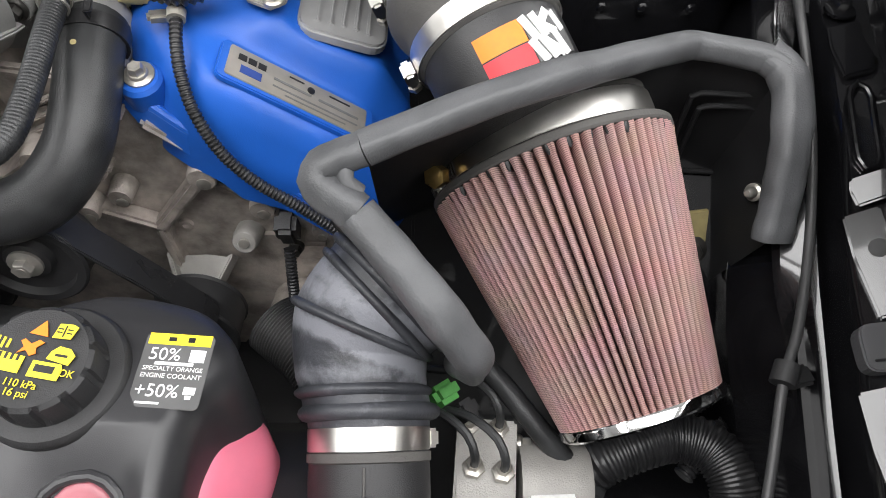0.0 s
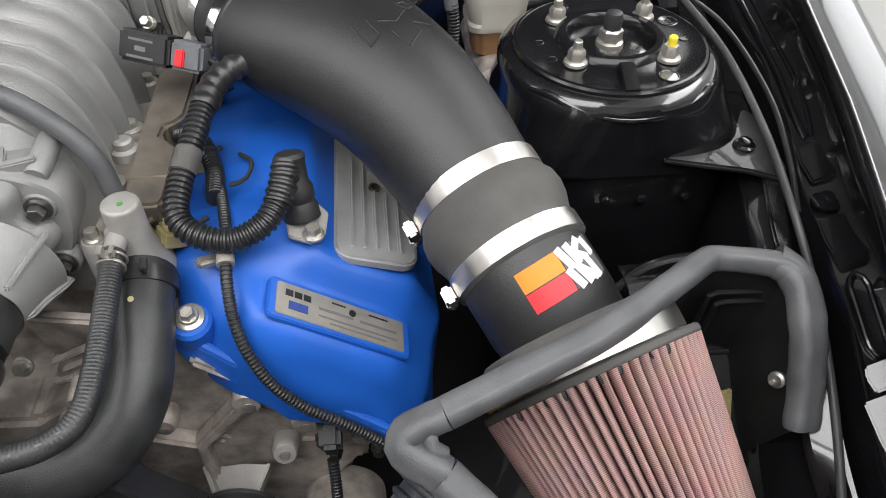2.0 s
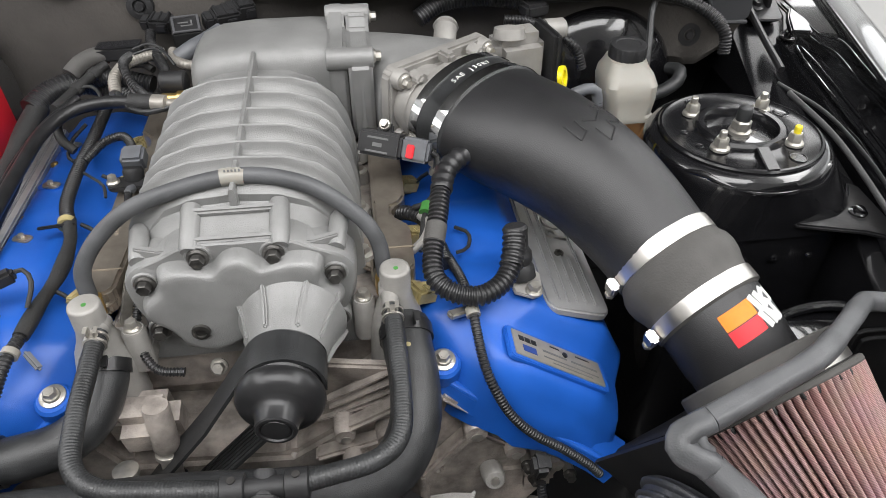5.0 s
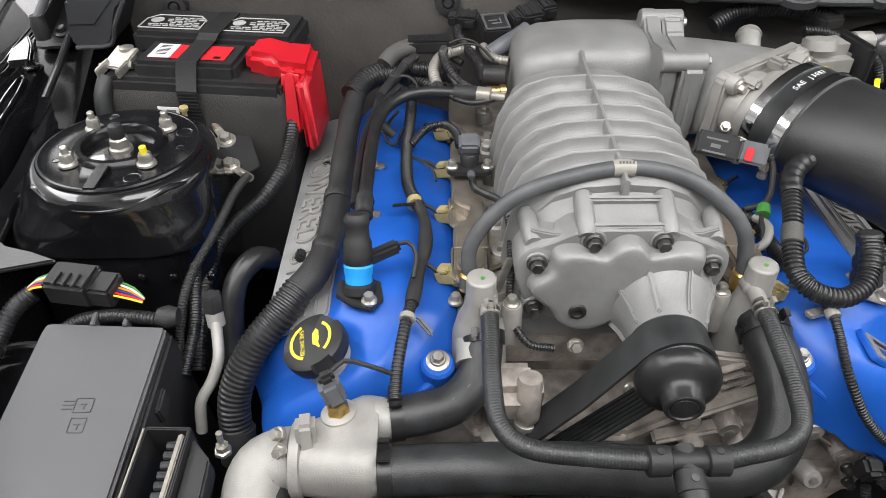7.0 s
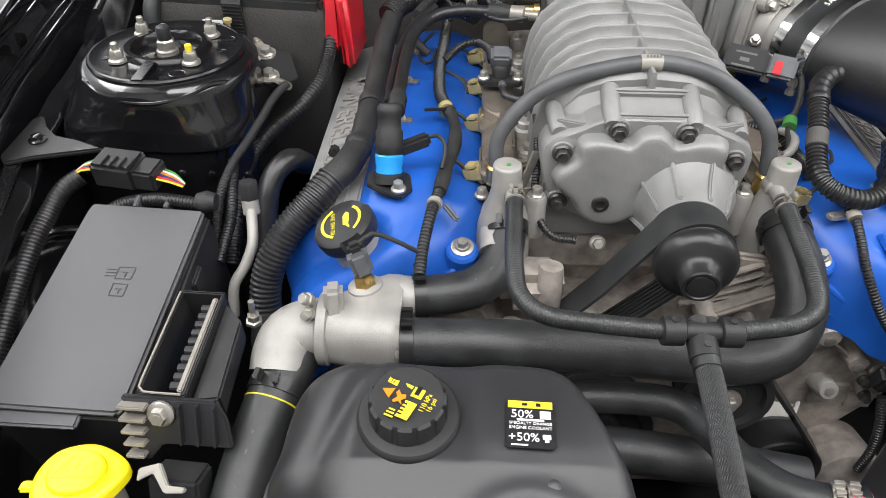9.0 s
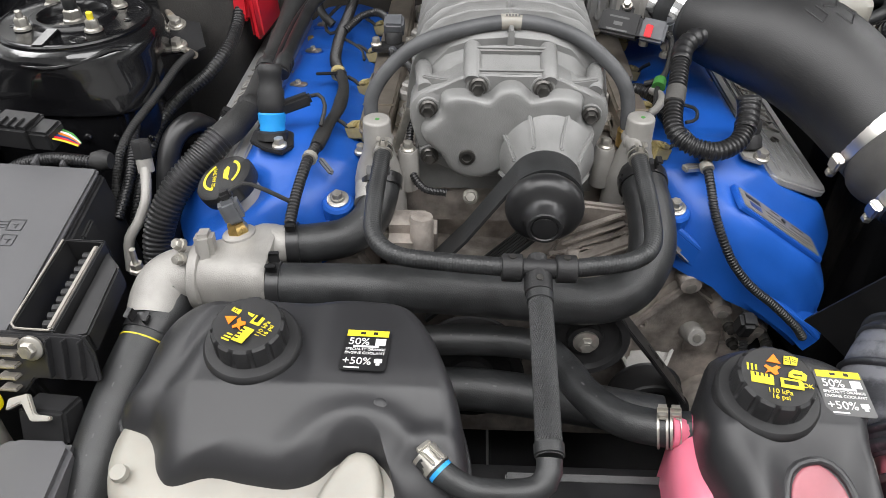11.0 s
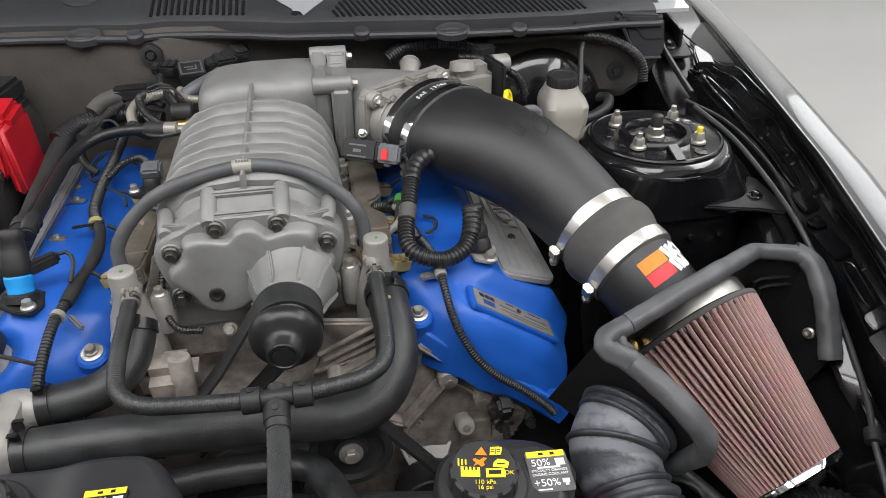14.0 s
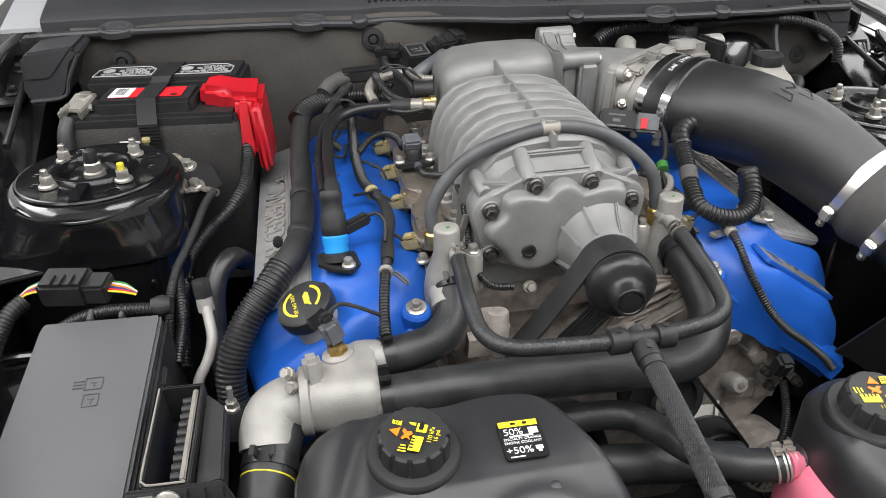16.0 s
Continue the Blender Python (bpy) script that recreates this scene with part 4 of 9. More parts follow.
bm = prism([(0.712, 0.825), (0.705, 0.86), (0.703, 0.932), (0.712, 0.939), (0.74, 0.936), (0.755, 0.932), (0.79, 0.934), (0.803, 0.944), (0.832, 0.946), (0.838, 0.93), (0.836, 0.83), (0.80, 0.80), (0.74, 0.80)], 0, 0.020, 0.003, None, plane_at((0.082, 0, 0), (0, 1, 0), (0, 0, 1)))
part("plenum_flange", bm, "cast", sc)
bm = prism([(0.706, 0.83), (0.697, 0.86), (0.694, 0.926), (0.702, 0.937), (0.722, 0.938), (0.735, 0.929), (0.785, 0.930), (0.800, 0.943), (0.828, 0.944), (0.834, 0.93), (0.832, 0.83), (0.80, 0.805), (0.74, 0.805)], 0, 0.026, 0.004, None, plane_at((0.1035, 0, 0), (0, 1, 0), (0, 0, 1)))
flange = part("joint_flange", bm, "cast", sc)
for y, z in ((0.708, 0.930), (0.816, 0.937)):
    part("flange_boss", lathe((0.080, y, z), (1, 0, 0), [(0.0105, 0), (0.0118, 0.0015), (0.0118, 0.0500), (0.0105, 0.0515)], 22), "cast", flange)
part("flange_web", box((0.117, 0.699, 0.885), (0.007, 0.008, 0.075), 0.002), "cast", flange)
for y, z in ((0.716, 0.928), (0.820, 0.932), (0.718, 0.84)):
    bolt(flange, (0.1305, y, z), (1, 0, 0), 0.0055, "zinc", 1.4)
tb_ax = Vector((0.58, -0.815, -0.04)).normalized()
tb_c = Vector((0.205, 0.7225, 0.880))
bm = bmesh.new()
lv = []
u, v, w = basis(tb_ax)
for k in range(9):
    f = k / 8
    c = Vector((0.122, 0.775, 0.872)).lerp(tb_c - tb_ax * 0.012, f)
    d = Vector((1, 0.0, 0)).lerp(tb_ax, f).normalized()
    uu, vv, _ = basis(d)
    ru, rv = 0.052 + 0.022 * f, 0.052 - 0.006 * f
    lv.append([c + uu * ru * math.copysign(abs(math.cos(a)) ** 0.7, math.cos(a)) + vv * rv * math.copysign(abs(math.sin(a)) ** 0.7, math.sin(a)) for a in (2 * math.pi * i / 36 for i in range(36))])
skin(bm, lv)
part("inlet_horn", bm, "cast", sc)
tb = thing("throttle_body", tb_c, "bare cast aluminium throttle body with motor housing", "throttle body")
bm = prism(rounded(0.152, 0.094, 0.014), -0.014, 0.002, 0.003, None, plane_at(tb_c, u, v))
part("mounting_flange", bm, "castbare", tb)
for a, b in ((-0.062, 0.035), (0.062, 0.035), (-0.062, -0.035), (0.062, -0.035)):
    at = tb_c + u * a + v * b
    part("bolt_boss", lathe(at, tb_ax, [(0.012, -0.012), (0.011, 0.008), (0.010, 0.010)], 18), "castbare", tb)
    bolt(tb, at + tb_ax * 0.010, tb_ax, 0.0055, "zinc", 1.4)
part("barrel", oval(tb_c, tb_ax, [(-0.012, 0), (-0.012, 0.010), (-0.004, 0.018), (-0.002, 0.026), (-0.004, 0.032), (-0.004, 0.055)], 0.074, 0.049), "castbare", tb)
for a in (60, 95, 130):
    d = u * (0.074 * math.cos(radians(a))) + v * (0.049 * math.sin(radians(a)))
    part("barrel_lug", box(tb_c + tb_ax * 0.016 + d, (0.022, 0.014, 0.012), 0.003, plane_at((0, 0, 0), tb_ax, d)), "castbare", tb)
part("bore_ring", lathe(tb_c + u * -0.03 + v * 0.0, tb_ax, [(0.040, 0.0), (0.042, 0.014), (0.040, 0.02)], 36), "castbare", tb)
bm = box(Vector((0.305, 0.790, 0.886)), (0.075, 0.055, 0.066), 0.014, rot(0, 0, 12))
lathe((0.295, 0.785, 0.922), (0, 0.2, 1), [(0.020, -0.01), (0.018, 0.002), (0.008, 0.004)], 20, bm=bm)
part("motor_housing", bm, "castbare", tb)
bm = box((0.343, 0.786, 0.886), (0.010, 0.062, 0.076), 0.004, rot(0, 0, 12))
part("gear_cover", bm, "plastic", tb)
bm = lathe((0.346, 0.800, 0.912), (1, 0.2, 0), [(0.014, -0.004), (0.013, 0.020), (0.011, 0.022)], 24)
part("motor_cap", bm, "castbare", tb)

# hose that arches over the housing
hose = thing("vacuum_crossover_pipe", (0, 0.5, 0.83), "matt dark grey pipe arching over the supercharger", "pipe")
q = [(-0.139, 0.480, 0.815), (-0.138, 0.486, 0.848), (-0.113, 0.497, 0.880), (-0.074, 0.503, 0.903), (0.0, 0.510, 0.917), (0.056, 0.507, 0.908), (0.096, 0.496, 0.885), (0.118, 0.486, 0.858), (0.124, 0.478, 0.818)]
part("pipe", tube(q, 0.0074, 16), "foam", hose)
bm = tube([(-0.010, 0.5095, 0.9165), (0.0, 0.510, 0.917), (0.010, 0.5095, 0.9165)], 0.0078, 20)
part("sticker", bm, "tank", hose, "small white printed sticker wrapped round the pipe")
bars("print", plane_at((0.001, 0.5042, 0.9215), (1, 0, 0), (0, 0.45, 0.9)), [(-0.006 + 0.003 * k, 0.004, 0.0016, 0.0022) for k in range(5)], "greyprint", hose)
for x, y in ((-0.139, 0.512), (-0.140, 0.600), (0.128, 0.508)):
    bm = prism(rounded(0.034, 0.062, 0.012), 0, 0.004, 0.0012, None, Matrix.Translation((x, y, 0.802)))
    pl_ = part("fixing_plate", bm, "nickel", hose, "plated steel fixing plate")
    part("plate_rim", tube([(x + a, y + b, 0.8062) for a, b in closed_curve(rounded(0.031, 0.059, 0.012), 40)], 0.0014, 6), "nickel", pl_)
for x, y in ((-0.139, 0.480), (0.124, 0.478)):
    part("fitting", lathe((x, y, 0.800), (0, 0, 1), [(0.010, 0), (0.010, 0.018), (0.008, 0.02)], 16), "brass", hose)

# ---- valve covers ----
def valve_cover(side):
    what = thing("valve_cover", (side * 0.25, 0.62, 0.62), "blue crackle-painted valve cover with silver coil cover", "valve cover", "valve covers")
    prof = {  # y: outline from the inner foot over the top to the outer foot
        0.885: [(0.138, 0.72), (0.142, 0.766), (0.152, 0.778), (0.203, 0.794), (0.255, 0.788), (0.275, 0.768), (0.33, 0.745), (0.352, 0.70), (0.345, 0.62)],
        0.60: [(0.138, 0.73), (0.142, 0.773), (0.152, 0.785), (0.203, 0.802), (0.258, 0.796), (0.278, 0.772), (0.335, 0.748), (0.357, 0.70), (0.35, 0.62)],
        0.485: [(0.140, 0.73), (0.144, 0.772), (0.155, 0.784), (0.203, 0.801), (0.262, 0.794), (0.282, 0.768), (0.338, 0.744), (0.360, 0.70), (0.352, 0.62)],
        0.458: [(0.146, 0.73), (0.150, 0.770), (0.164, 0.785), (0.20, 0.792), (0.262, 0.783), (0.290, 0.765), (0.340, 0.742), (0.362, 0.70), (0.354, 0.62)],
        0.442: [(0.150, 0.715), (0.156, 0.754), (0.175, 0.776), (0.208, 0.785), (0.238, 0.776), (0.28, 0.746), (0.326, 0.714), (0.353, 0.68), (0.353, 0.62)],
        0.420: [(0.160, 0.705), (0.168, 0.745), (0.190, 0.768), (0.215, 0.779), (0.238, 0.771), (0.28, 0.743), (0.325, 0.711), (0.350, 0.675), (0.351, 0.62)],
        0.405: [(0.175, 0.70), (0.185, 0.738), (0.203, 0.761), (0.224, 0.773), (0.242, 0.769), (0.28, 0.7415), (0.323, 0.711), (0.346, 0.672), (0.346, 0.615)],
        0.395: [(0.192, 0.695), (0.200, 0.724), (0.214, 0.747), (0.232, 0.760), (0.248, 0.757), (0.281, 0.734), (0.318, 0.705), (0.341, 0.663), (0.340, 0.61)],
        0.386: [(0.215, 0.690), (0.220, 0.705), (0.230, 0.717), (0.244, 0.722), (0.258, 0.718), (0.284, 0.700), (0.308, 0.675), (0.328, 0.645), (0.332, 0.61)],
        0.380: [(0.232, 0.675), (0.236, 0.682), (0.246, 0.690), (0.258, 0.692), (0.276, 0.686), (0.296, 0.674), (0.312, 0.66), (0.322, 0.635), (0.322, 0.61)],
    }
    ys = sorted(prof)
    rows = []
    for y in np.concatenate([np.linspace(0.380, 0.47, 19), np.linspace(0.48, 0.885, 30)]):
        row = []
        for k in range(9):
            row.append((float(np.interp(y, ys, [prof[v][k][0] for v in ys])), float(np.interp(y, ys, [prof[v][k][1] for v in ys]))))
        # round the corners, then close the outline below
        rows.append((y, filleted(row, 0.008)))
    rings = []
    for y, d in rows:
        ring = [(x, y, z) for x, z in d]
        # bays between the coil wells on the inner half
        out = []
        for x, yy, z in ring:
            if yy > 0.50 and z > 0.775 and x < 0.262:
                z -= 0.008 * max(0, math.sin((yy - 0.50) * 2 * math.pi / 0.104)) ** 2 * min(1, (0.262 - x) / 0.03) * min(1, (x - 0.15) / 0.02 if x > 0.15 else 0)
            out.append((x, yy, z))
        if y > 0.47:
            out += [(0.30, y, 0.60), (0.18, y, 0.66)]
        else:
            (xa, _, za), (xb, _, zb) = out[0], out[-1]
            out += [(xb + (xa - xb) * f, y + 0.004, zb + (za - zb) * f + 0.004) for f in (0.33, 0.67)]
        rings.append(out)
    bm = bmesh.new()
    skin(bm, rings)
    part("cover_body", mirror(bm, side), "blue", what, smooth=50)
    # flange along the front and the ear with its bolt
    line = [(0.150, 0.412, 0.746), (0.162, 0.405, 0.728), (0.185, 0.399, 0.711), (0.22, 0.391, 0.690), (0.261, 0.382, 0.663), (0.304, 0.373, 0.634), (0.325, 0.368, 0.615)]
    lo = [(x, z) for x, y, z in line]
    up = [(x + 0.013, z + 0.016) for x, y, z in line]
    bm = bmesh.new()
    lv = []
    for k, ((x0, z0), (x1, z1)) in enumerate(zip(lo, up)):
        y = line[k][1] + 0.004
        lv.append([(x0, y, z0), (x0 + 0.001, y - 0.006, z0 + 0.002), (x1 - 0.002, y - 0.006, z1), (x1 + 0.012, y + 0.012, z1 + 0.004), (x1 + 0.02, y + 0.03, z1), (x0 + 0.02, y + 0.035, z0)])
    skin(bm, lv)
    lathe((0.170, 0.417, 0.755), (0, -0.25, 1), [(0.0165, -0.01), (0.0160, 0.007), (0.0135, 0.010)], 28, bm=bm)
    part("front_flange", mirror(bm, side), "blue", what)
    bm = tube([(x + 0.012, y + 0.002, z + 0.018) for x, y, z in line[1:]], 0.0042, 10)
    part("flange_bead", mirror(bm, side), "blue", what)
    at = (side * 0.170, 0.416, 0.766)
    bm = lathe(at, (0, -0.25, 1), [(0.0112, -0.001), (0.0112, 0.0008), (0.009, 0.0018)], 26)
    part("washer", bm, "zinc", what)
    bolt(what, (side * 0.170, 0.4155, 0.7668), (0, -0.25, 1), 0.0058, "zinc", 1.3)
    for y in (0.545, 0.655, 0.765):
        bm = lathe((side * 0.256, y, 0.781), (side * 0.2, 0, 1), [(0.012, -0.004), (0.011, 0.001), (0.0085, 0.002)], 18)
        well = part("bolt_seat", bm, "castdark", what)
        bolt(what, (side * 0.256, y, 0.783), (side * 0.2, 0, 1), 0.005, "brass", 1.5)
    # silver coil cover
    m = plane_at((side * 0.309, 0.460, 0.7615), (side * 0.954, 0, -0.30), (0, 1, 0))
    long, wide = 0.425, 0.070
    o = rounded(wide, long, 0.014, 6, 0, long / 2)
    bm = prism(o, -0.004, 0.006, 0.003, None, m if side > 0 else m @ Matrix.Diagonal((1, 1, -1, 1)))
    cov = part("coil_cover", bm, "silverplate", what, "silver painted ribbed coil cover")
    flip = m if side > 0 else m @ Matrix.Diagonal((1, 1, -1, 1))
    for k in range(5 if side > 0 else 2):
        x = -0.020 + 0.010 * k
        bm = box((x, 0.5 * long if k in (1, 2, 3) else 0.5 * long, 0.0065), (0.0042, long - 0.022, 0.004), 0.0016)
        if k in (2, 3):
            bm.free()
            bm = box((x, 0.050, 0.0065), (0.0042, 0.075, 0.004), 0.0016)
        bmesh.ops.transform(bm, matrix=flip, verts=bm.verts)
        part("rib", bm, "silverplate", cov)
    words = Matrix.Translation((0.006 if side > 0 else -0.004, 0.22, 0.0072))
    turn = rot(0, 0, 90) if side > 0 else rot(0, 0, -90) @ rot(180, 0, 0) @ rot(0, 0, 180)
    if side > 0:
        lettering("raised_lettering", "POWERED BY", 0.034, flip @ words @ turn, "castbare", cov, "raised bare metal lettering", 0.0015)
    else:
        mm = plane_at(flip @ Vector((0.010, 0.20, 0.0072)), (0, -1, 0), (-side * 0.954, 0, 0.30))
        lettering("raised_lettering", "POWERED BY", 0.040, mm, "castbare", cov, "raised bare metal lettering", 0.0015)
    for y in (0.09, 0.30):
        at = flip @ Vector((0.0, y, 0.006))
        part("screw", lathe(at, (side * 0.3, 0, 0.954), [(0.0055, -0.004), (0.005, 0.003), (0.003, 0.003), (0.0028, 0.001)], 12), "darkbolt", cov)
    return what


vc_right = valve_cover(1)
valve_cover(-1)
# maker's plate on the driver-side cover
pm = plane_at((0.2795, 0.4215, 0.7445), (0.092, 0.002, -0.063), (0.0, 1, 0.06))
bm = prism(rounded(0.124, 0.038, 0.005), -0.003, 0.0025, 0.001, None, pm)
part("plate_recess", bm, "blue", vc_right)
bm = prism(rounded(0.112, 0.030, 0.002), 0.002, 0.0035, 0.0005, None, pm)
pl = part("name_plate", bm, "plate", vc_right, "brushed metal builder's plate with printed and engraved bars")
pm2 = pm @ Matrix.Translation((0, 0, 0.0037))
bars("plate_print", pm2, [(-0.046, 0.006, 0.0062, 0.0058), (-0.0385, 0.006, 0.0062, 0.0058), (-0.031, 0.006, 0.0062, 0.0058), (-0.004, 0.010, 0.012, 0.0014), (0.032, 0.010, 0.018, 0.0014)], "blackprint", pl)
bars("plate_badge", pm2, [(-0.038, -0.005, 0.016, 0.0075)], "bprint", pl)
bars("plate_engraving", pm2, [(-0.006, 0.001, 0.030, 0.0022), (0.032, 0.001, 0.034, 0.0022), (0.014, -0.006, 0.070, 0.0014), (0.014, -0.0105, 0.050, 0.0012)], "greyprint", pl)
part("plate_stud", lathe(pm2 @ Vector((0.008, 0.006, 0)), pm.to_3x3() @ Vector((0, 0, 1)), [(0.003, -0.001), (0.003, 0.001), (0.001, 0.0012)], 14), "blackprint", pl)

# ---- engine front, manifold and rails ----
block = thing("engine_block", (0, 0.5, 0.36), "oil-stained cast aluminium engine block and timing cover", "engine block")
bm = bmesh.new()
prism([(-0.33, 0.60), (-0.20, 0.705), (-0.15, 0.70), (-0.13, 0.665), (0.02, 0.655), (0.07, 0.69), (0.13, 0.745), (0.17, 0.745), (0.315, 0.625), (0.30, 0.58), (0.18, 0.40), (-0.18, 0.40), (-0.30, 0.56)], 0, 0.10, 0.006, bm, plane_at((0, 0.51, 0), (1, 0, 0), (0, 0, 1)))
part("timing_cover", bm, "castdark", block)
box_b = box((0, 0.68, 0.53), (0.56, 0.36, 0.362), 0.02)
part("crankcase", box_b, "castdark", block)
for a, b, w, y in (((0.165, 0.735), (0.300, 0.612), 0.007, 0.405), ((0.147, 0.617), (0.195, 0.678), 0.012, 0.402), ((0.147, 0.617), (0.150, 0.56), 0.010, 0.404), ((0.10, 0.64), (0.147, 0.617), 0.008, 0.404), ((0.07, 0.70), (0.155, 0.745), 0.008, 0.402), ((0.045, 0.665), (0.13, 0.690), 0.008, 0.402), ((0.205, 0.672), (0.245, 0.640), 0.005, 0.406), ((-0.165, 0.735), (-0.300, 0.612), 0.007, 0.405)):
    c = Vector(((a[0] + b[0]) / 2, y, (a[1] + b[1]) / 2))
    d = Vector((b[0] - a[0], 0, b[1] - a[1]))
    part("web", box(c, (d.length, 0.018, w), 0.003, plane_at((0, 0, 0), d, (0, 1, 0))), "castdark", block)
for x, z, r in ((0.199, 0.683, 0.012), (0.240, 0.647, 0.011), (0.285, 0.618, 0.008), (0.115, 0.688, 0.011), (0.128, 0.660, 0.010), (0.095, 0.64, 0.010), (0.075, 0.70, 0.010), (-0.20, 0.70, 0.010)):
    bm = lathe((x, 0.414, z), (0, -1, 0), [(r * 1.15, 0), (r, 0.020), (r * 0.9, 0.023)], 20)
    part("bolt_boss", bm, "castdark", block)
    part("bolt_recess", lathe((x + 0.001, 0.3935, z - 0.004), (0, -1, 0), [(r * 0.5, 0), (r * 0.5, 0.003), (r * 0.42, 0.0035)], 12), "zinc", block)
for x, z in ((0.253, 0.624), (0.262, 0.600), (0.300, 0.60)):
    bolt(block, (x, 0.392, z), (0, -1, 0.1), 0.0052, "darkbolt", 1.3)
    part("bolt_shank", lathe((x, 0.394, z), (0, 1, 0), [(0.006, 0), (0.006, 0.02)], 10), "zinc", block)
bm = lathe((0.2193, 0.398, 0.606), (0, -0.9, 0.42), [(0.0125, -0.016), (0.0118, 0.006), (0.0105, 0.0125), (0.0095, 0.0135), (0.004, 0.0138)], 20)
part("standoff_block", bm, "castbare", block)
part("standoff_screw", lathe((0.2193, 0.3862, 0.6116), (0, -0.9, 0.42), [(0.0045, -0.001), (0.0045, 0.0025), (0.002, 0.003)], 10), "zinc", block)
part("cast_dimple", lathe((0.164, 0.411, 0.608), (0, -1, 0), [(0.007, 0), (0.006, 0.004), (0.003, 0.0042), (0.002, 0.001)], 14), "castdark", block)
for x, z, w_, h_ in ((0.235, 0.585, 0.05, 0.04), (0.27, 0.575, 0.04, 0.03)):
    part("oil_gallery_boss", box((x, 0.415, z), (w_, 0.02, h_), 0.006), "castdark", block)
man = thing("lower_intake_manifold", (0, 0.62, 0.70), "oil-stained cast aluminium lower intake manifold", "manifold")
bm = bmesh.new()
skin(bm, [[(-0.135, y, 0.70), (-0.135, y, 0.772), (-0.120, y, 0.795), (-0.09, y, 0.798), (0.09, y, 0.798), (0.120, y, 0.795), (0.135, y, 0.772), (0.135, y, 0.70)] for y in (0.475, 0.48, 0.88)])
part("manifold_body", bm, "castdark", man)
for side in (1, -1):
    so = [(0.153, 0.492), (0.150, 0.484), (0.128, 0.484), (0.121, 0.492), (0.119, 0.53), (0.117, 0.60), (0.117, 0.70), (0.118, 0.84), (0.124, 0.86), (0.148, 0.86), (0.152, 0.84), (0.152, 0.78), (0.138, 0.765), (0.136, 0.745), (0.152, 0.73), (0.153, 0.66), (0.152, 0.605), (0.146, 0.594), (0.137, 0.588), (0.136, 0.574), (0.144, 0.566), (0.153, 0.555)]
    bm = prism([(side * x, y) for x, y in so], 0.792, 0.819, 0.003)
    rail_ = part("fuel_rail", bm, "nickel", man, "champagne-plated stamped fuel rail")
    bm = prism([(side * x, y) for x, y in ((0.154, 0.520), (0.154, 0.517), (0.119, 0.517), (0.119, 0.520))], 0.8185, 0.8205, 0.0008)
    part("rail_seam", bm, "nickel", rail_)
    bm = prism([(side * x, y) for x, y in ((0.118, 0.50), (0.088, 0.52), (0.086, 0.56), (0.118, 0.56))], 0.800, 0.806, 0.002)
    part("rail_foot", bm, "nickel", rail_)
    for y in (0.525, 0.60, 0.675, 0.75, 0.82):
        part("bolt_seat", lathe((side * 0.105, y, 0.795), (0, 0, 1), [(0.012, 0), (0.011, 0.012), (0.010, 0.014)], 16), "castbare", man)
        bolt(man, (side * 0.105, y, 0.809), (0, 0, 1), 0.0062, "zinc", 1.6)
    for y in (0.565, 0.715):
        bm = lathe((side * 0.107, y, 0.80), (0, 0, 1), [(0.012, 0), (0.0115, 0.014), (0.008, 0.016), (0.008, 0.022), (0.006, 0.024)], 18)
        part("rail_boss", bm, "castbare", man)
# coolant outlets either side of the gear cover
for side in (1, -1):
    ox, oy = (0.132, 0.462) if side > 0 else (-0.130, 0.447)
    out = thing("coolant_outlet", (ox, oy, 0.75), "bare cast aluminium coolant outlet with capped neck", "coolant outlet", "coolant outlets")
    bm = lathe((ox, oy, 0.842), (0, 0, -1), [(0.011, 0), (0.0132, 0.001), (0.0138, 0.003), (0.0142, 0.028), (0.017, 0.040), (0.022, 0.052), (0.026, 0.070), (0.028, 0.12)], 32)
    part("neck", bm, "castbare", out, smooth=60)
    part("hose_spigot", lathe((ox + side * 0.004, oy + 0.01, 0.775), (side * 0.05, -1, -0.35), [(0.019, 0), (0.019, 0.03), (0.0175, 0.034), (0.0175, 0.045)], 28), "castbare", out)
    part("thin_spigot", lathe((ox - side * 0.006, oy + 0.005, 0.817), (0, -1, 0.0), [(0.010, 0), (0.010, 0.012), (0.0075, 0.014), (0.0075, 0.03)], 20), "castbare", out)
    part("foot", box((ox - side * 0.010, oy + 0.022, 0.770), (0.060, 0.045, 0.03), 0.007), "castbare", out)
    part("bolt_post", lathe((ox - side * 0.030, oy + 0.004, 0.76), (0, 0, 1), [(0.011, 0), (0.0105, 0.042), (0.009, 0.045)], 18), "castbare", out)
    part("paint_dot", lathe((ox + 0.001, oy - 0.002, 0.8421), (0, 0, 1), [(0.0022, -0.001), (0.0022, 0.0003)], 10), "green", out)
    bolt(out, (ox - side * 0.030, oy + 0.004, 0.805), (0, 0, 1), 0.0055, "zinc", 1.4)
    bolt(out, (ox + side * 0.022, oy + 0.03, 0.785), (0, 0, 1), 0.0055, "zinc", 1.4)
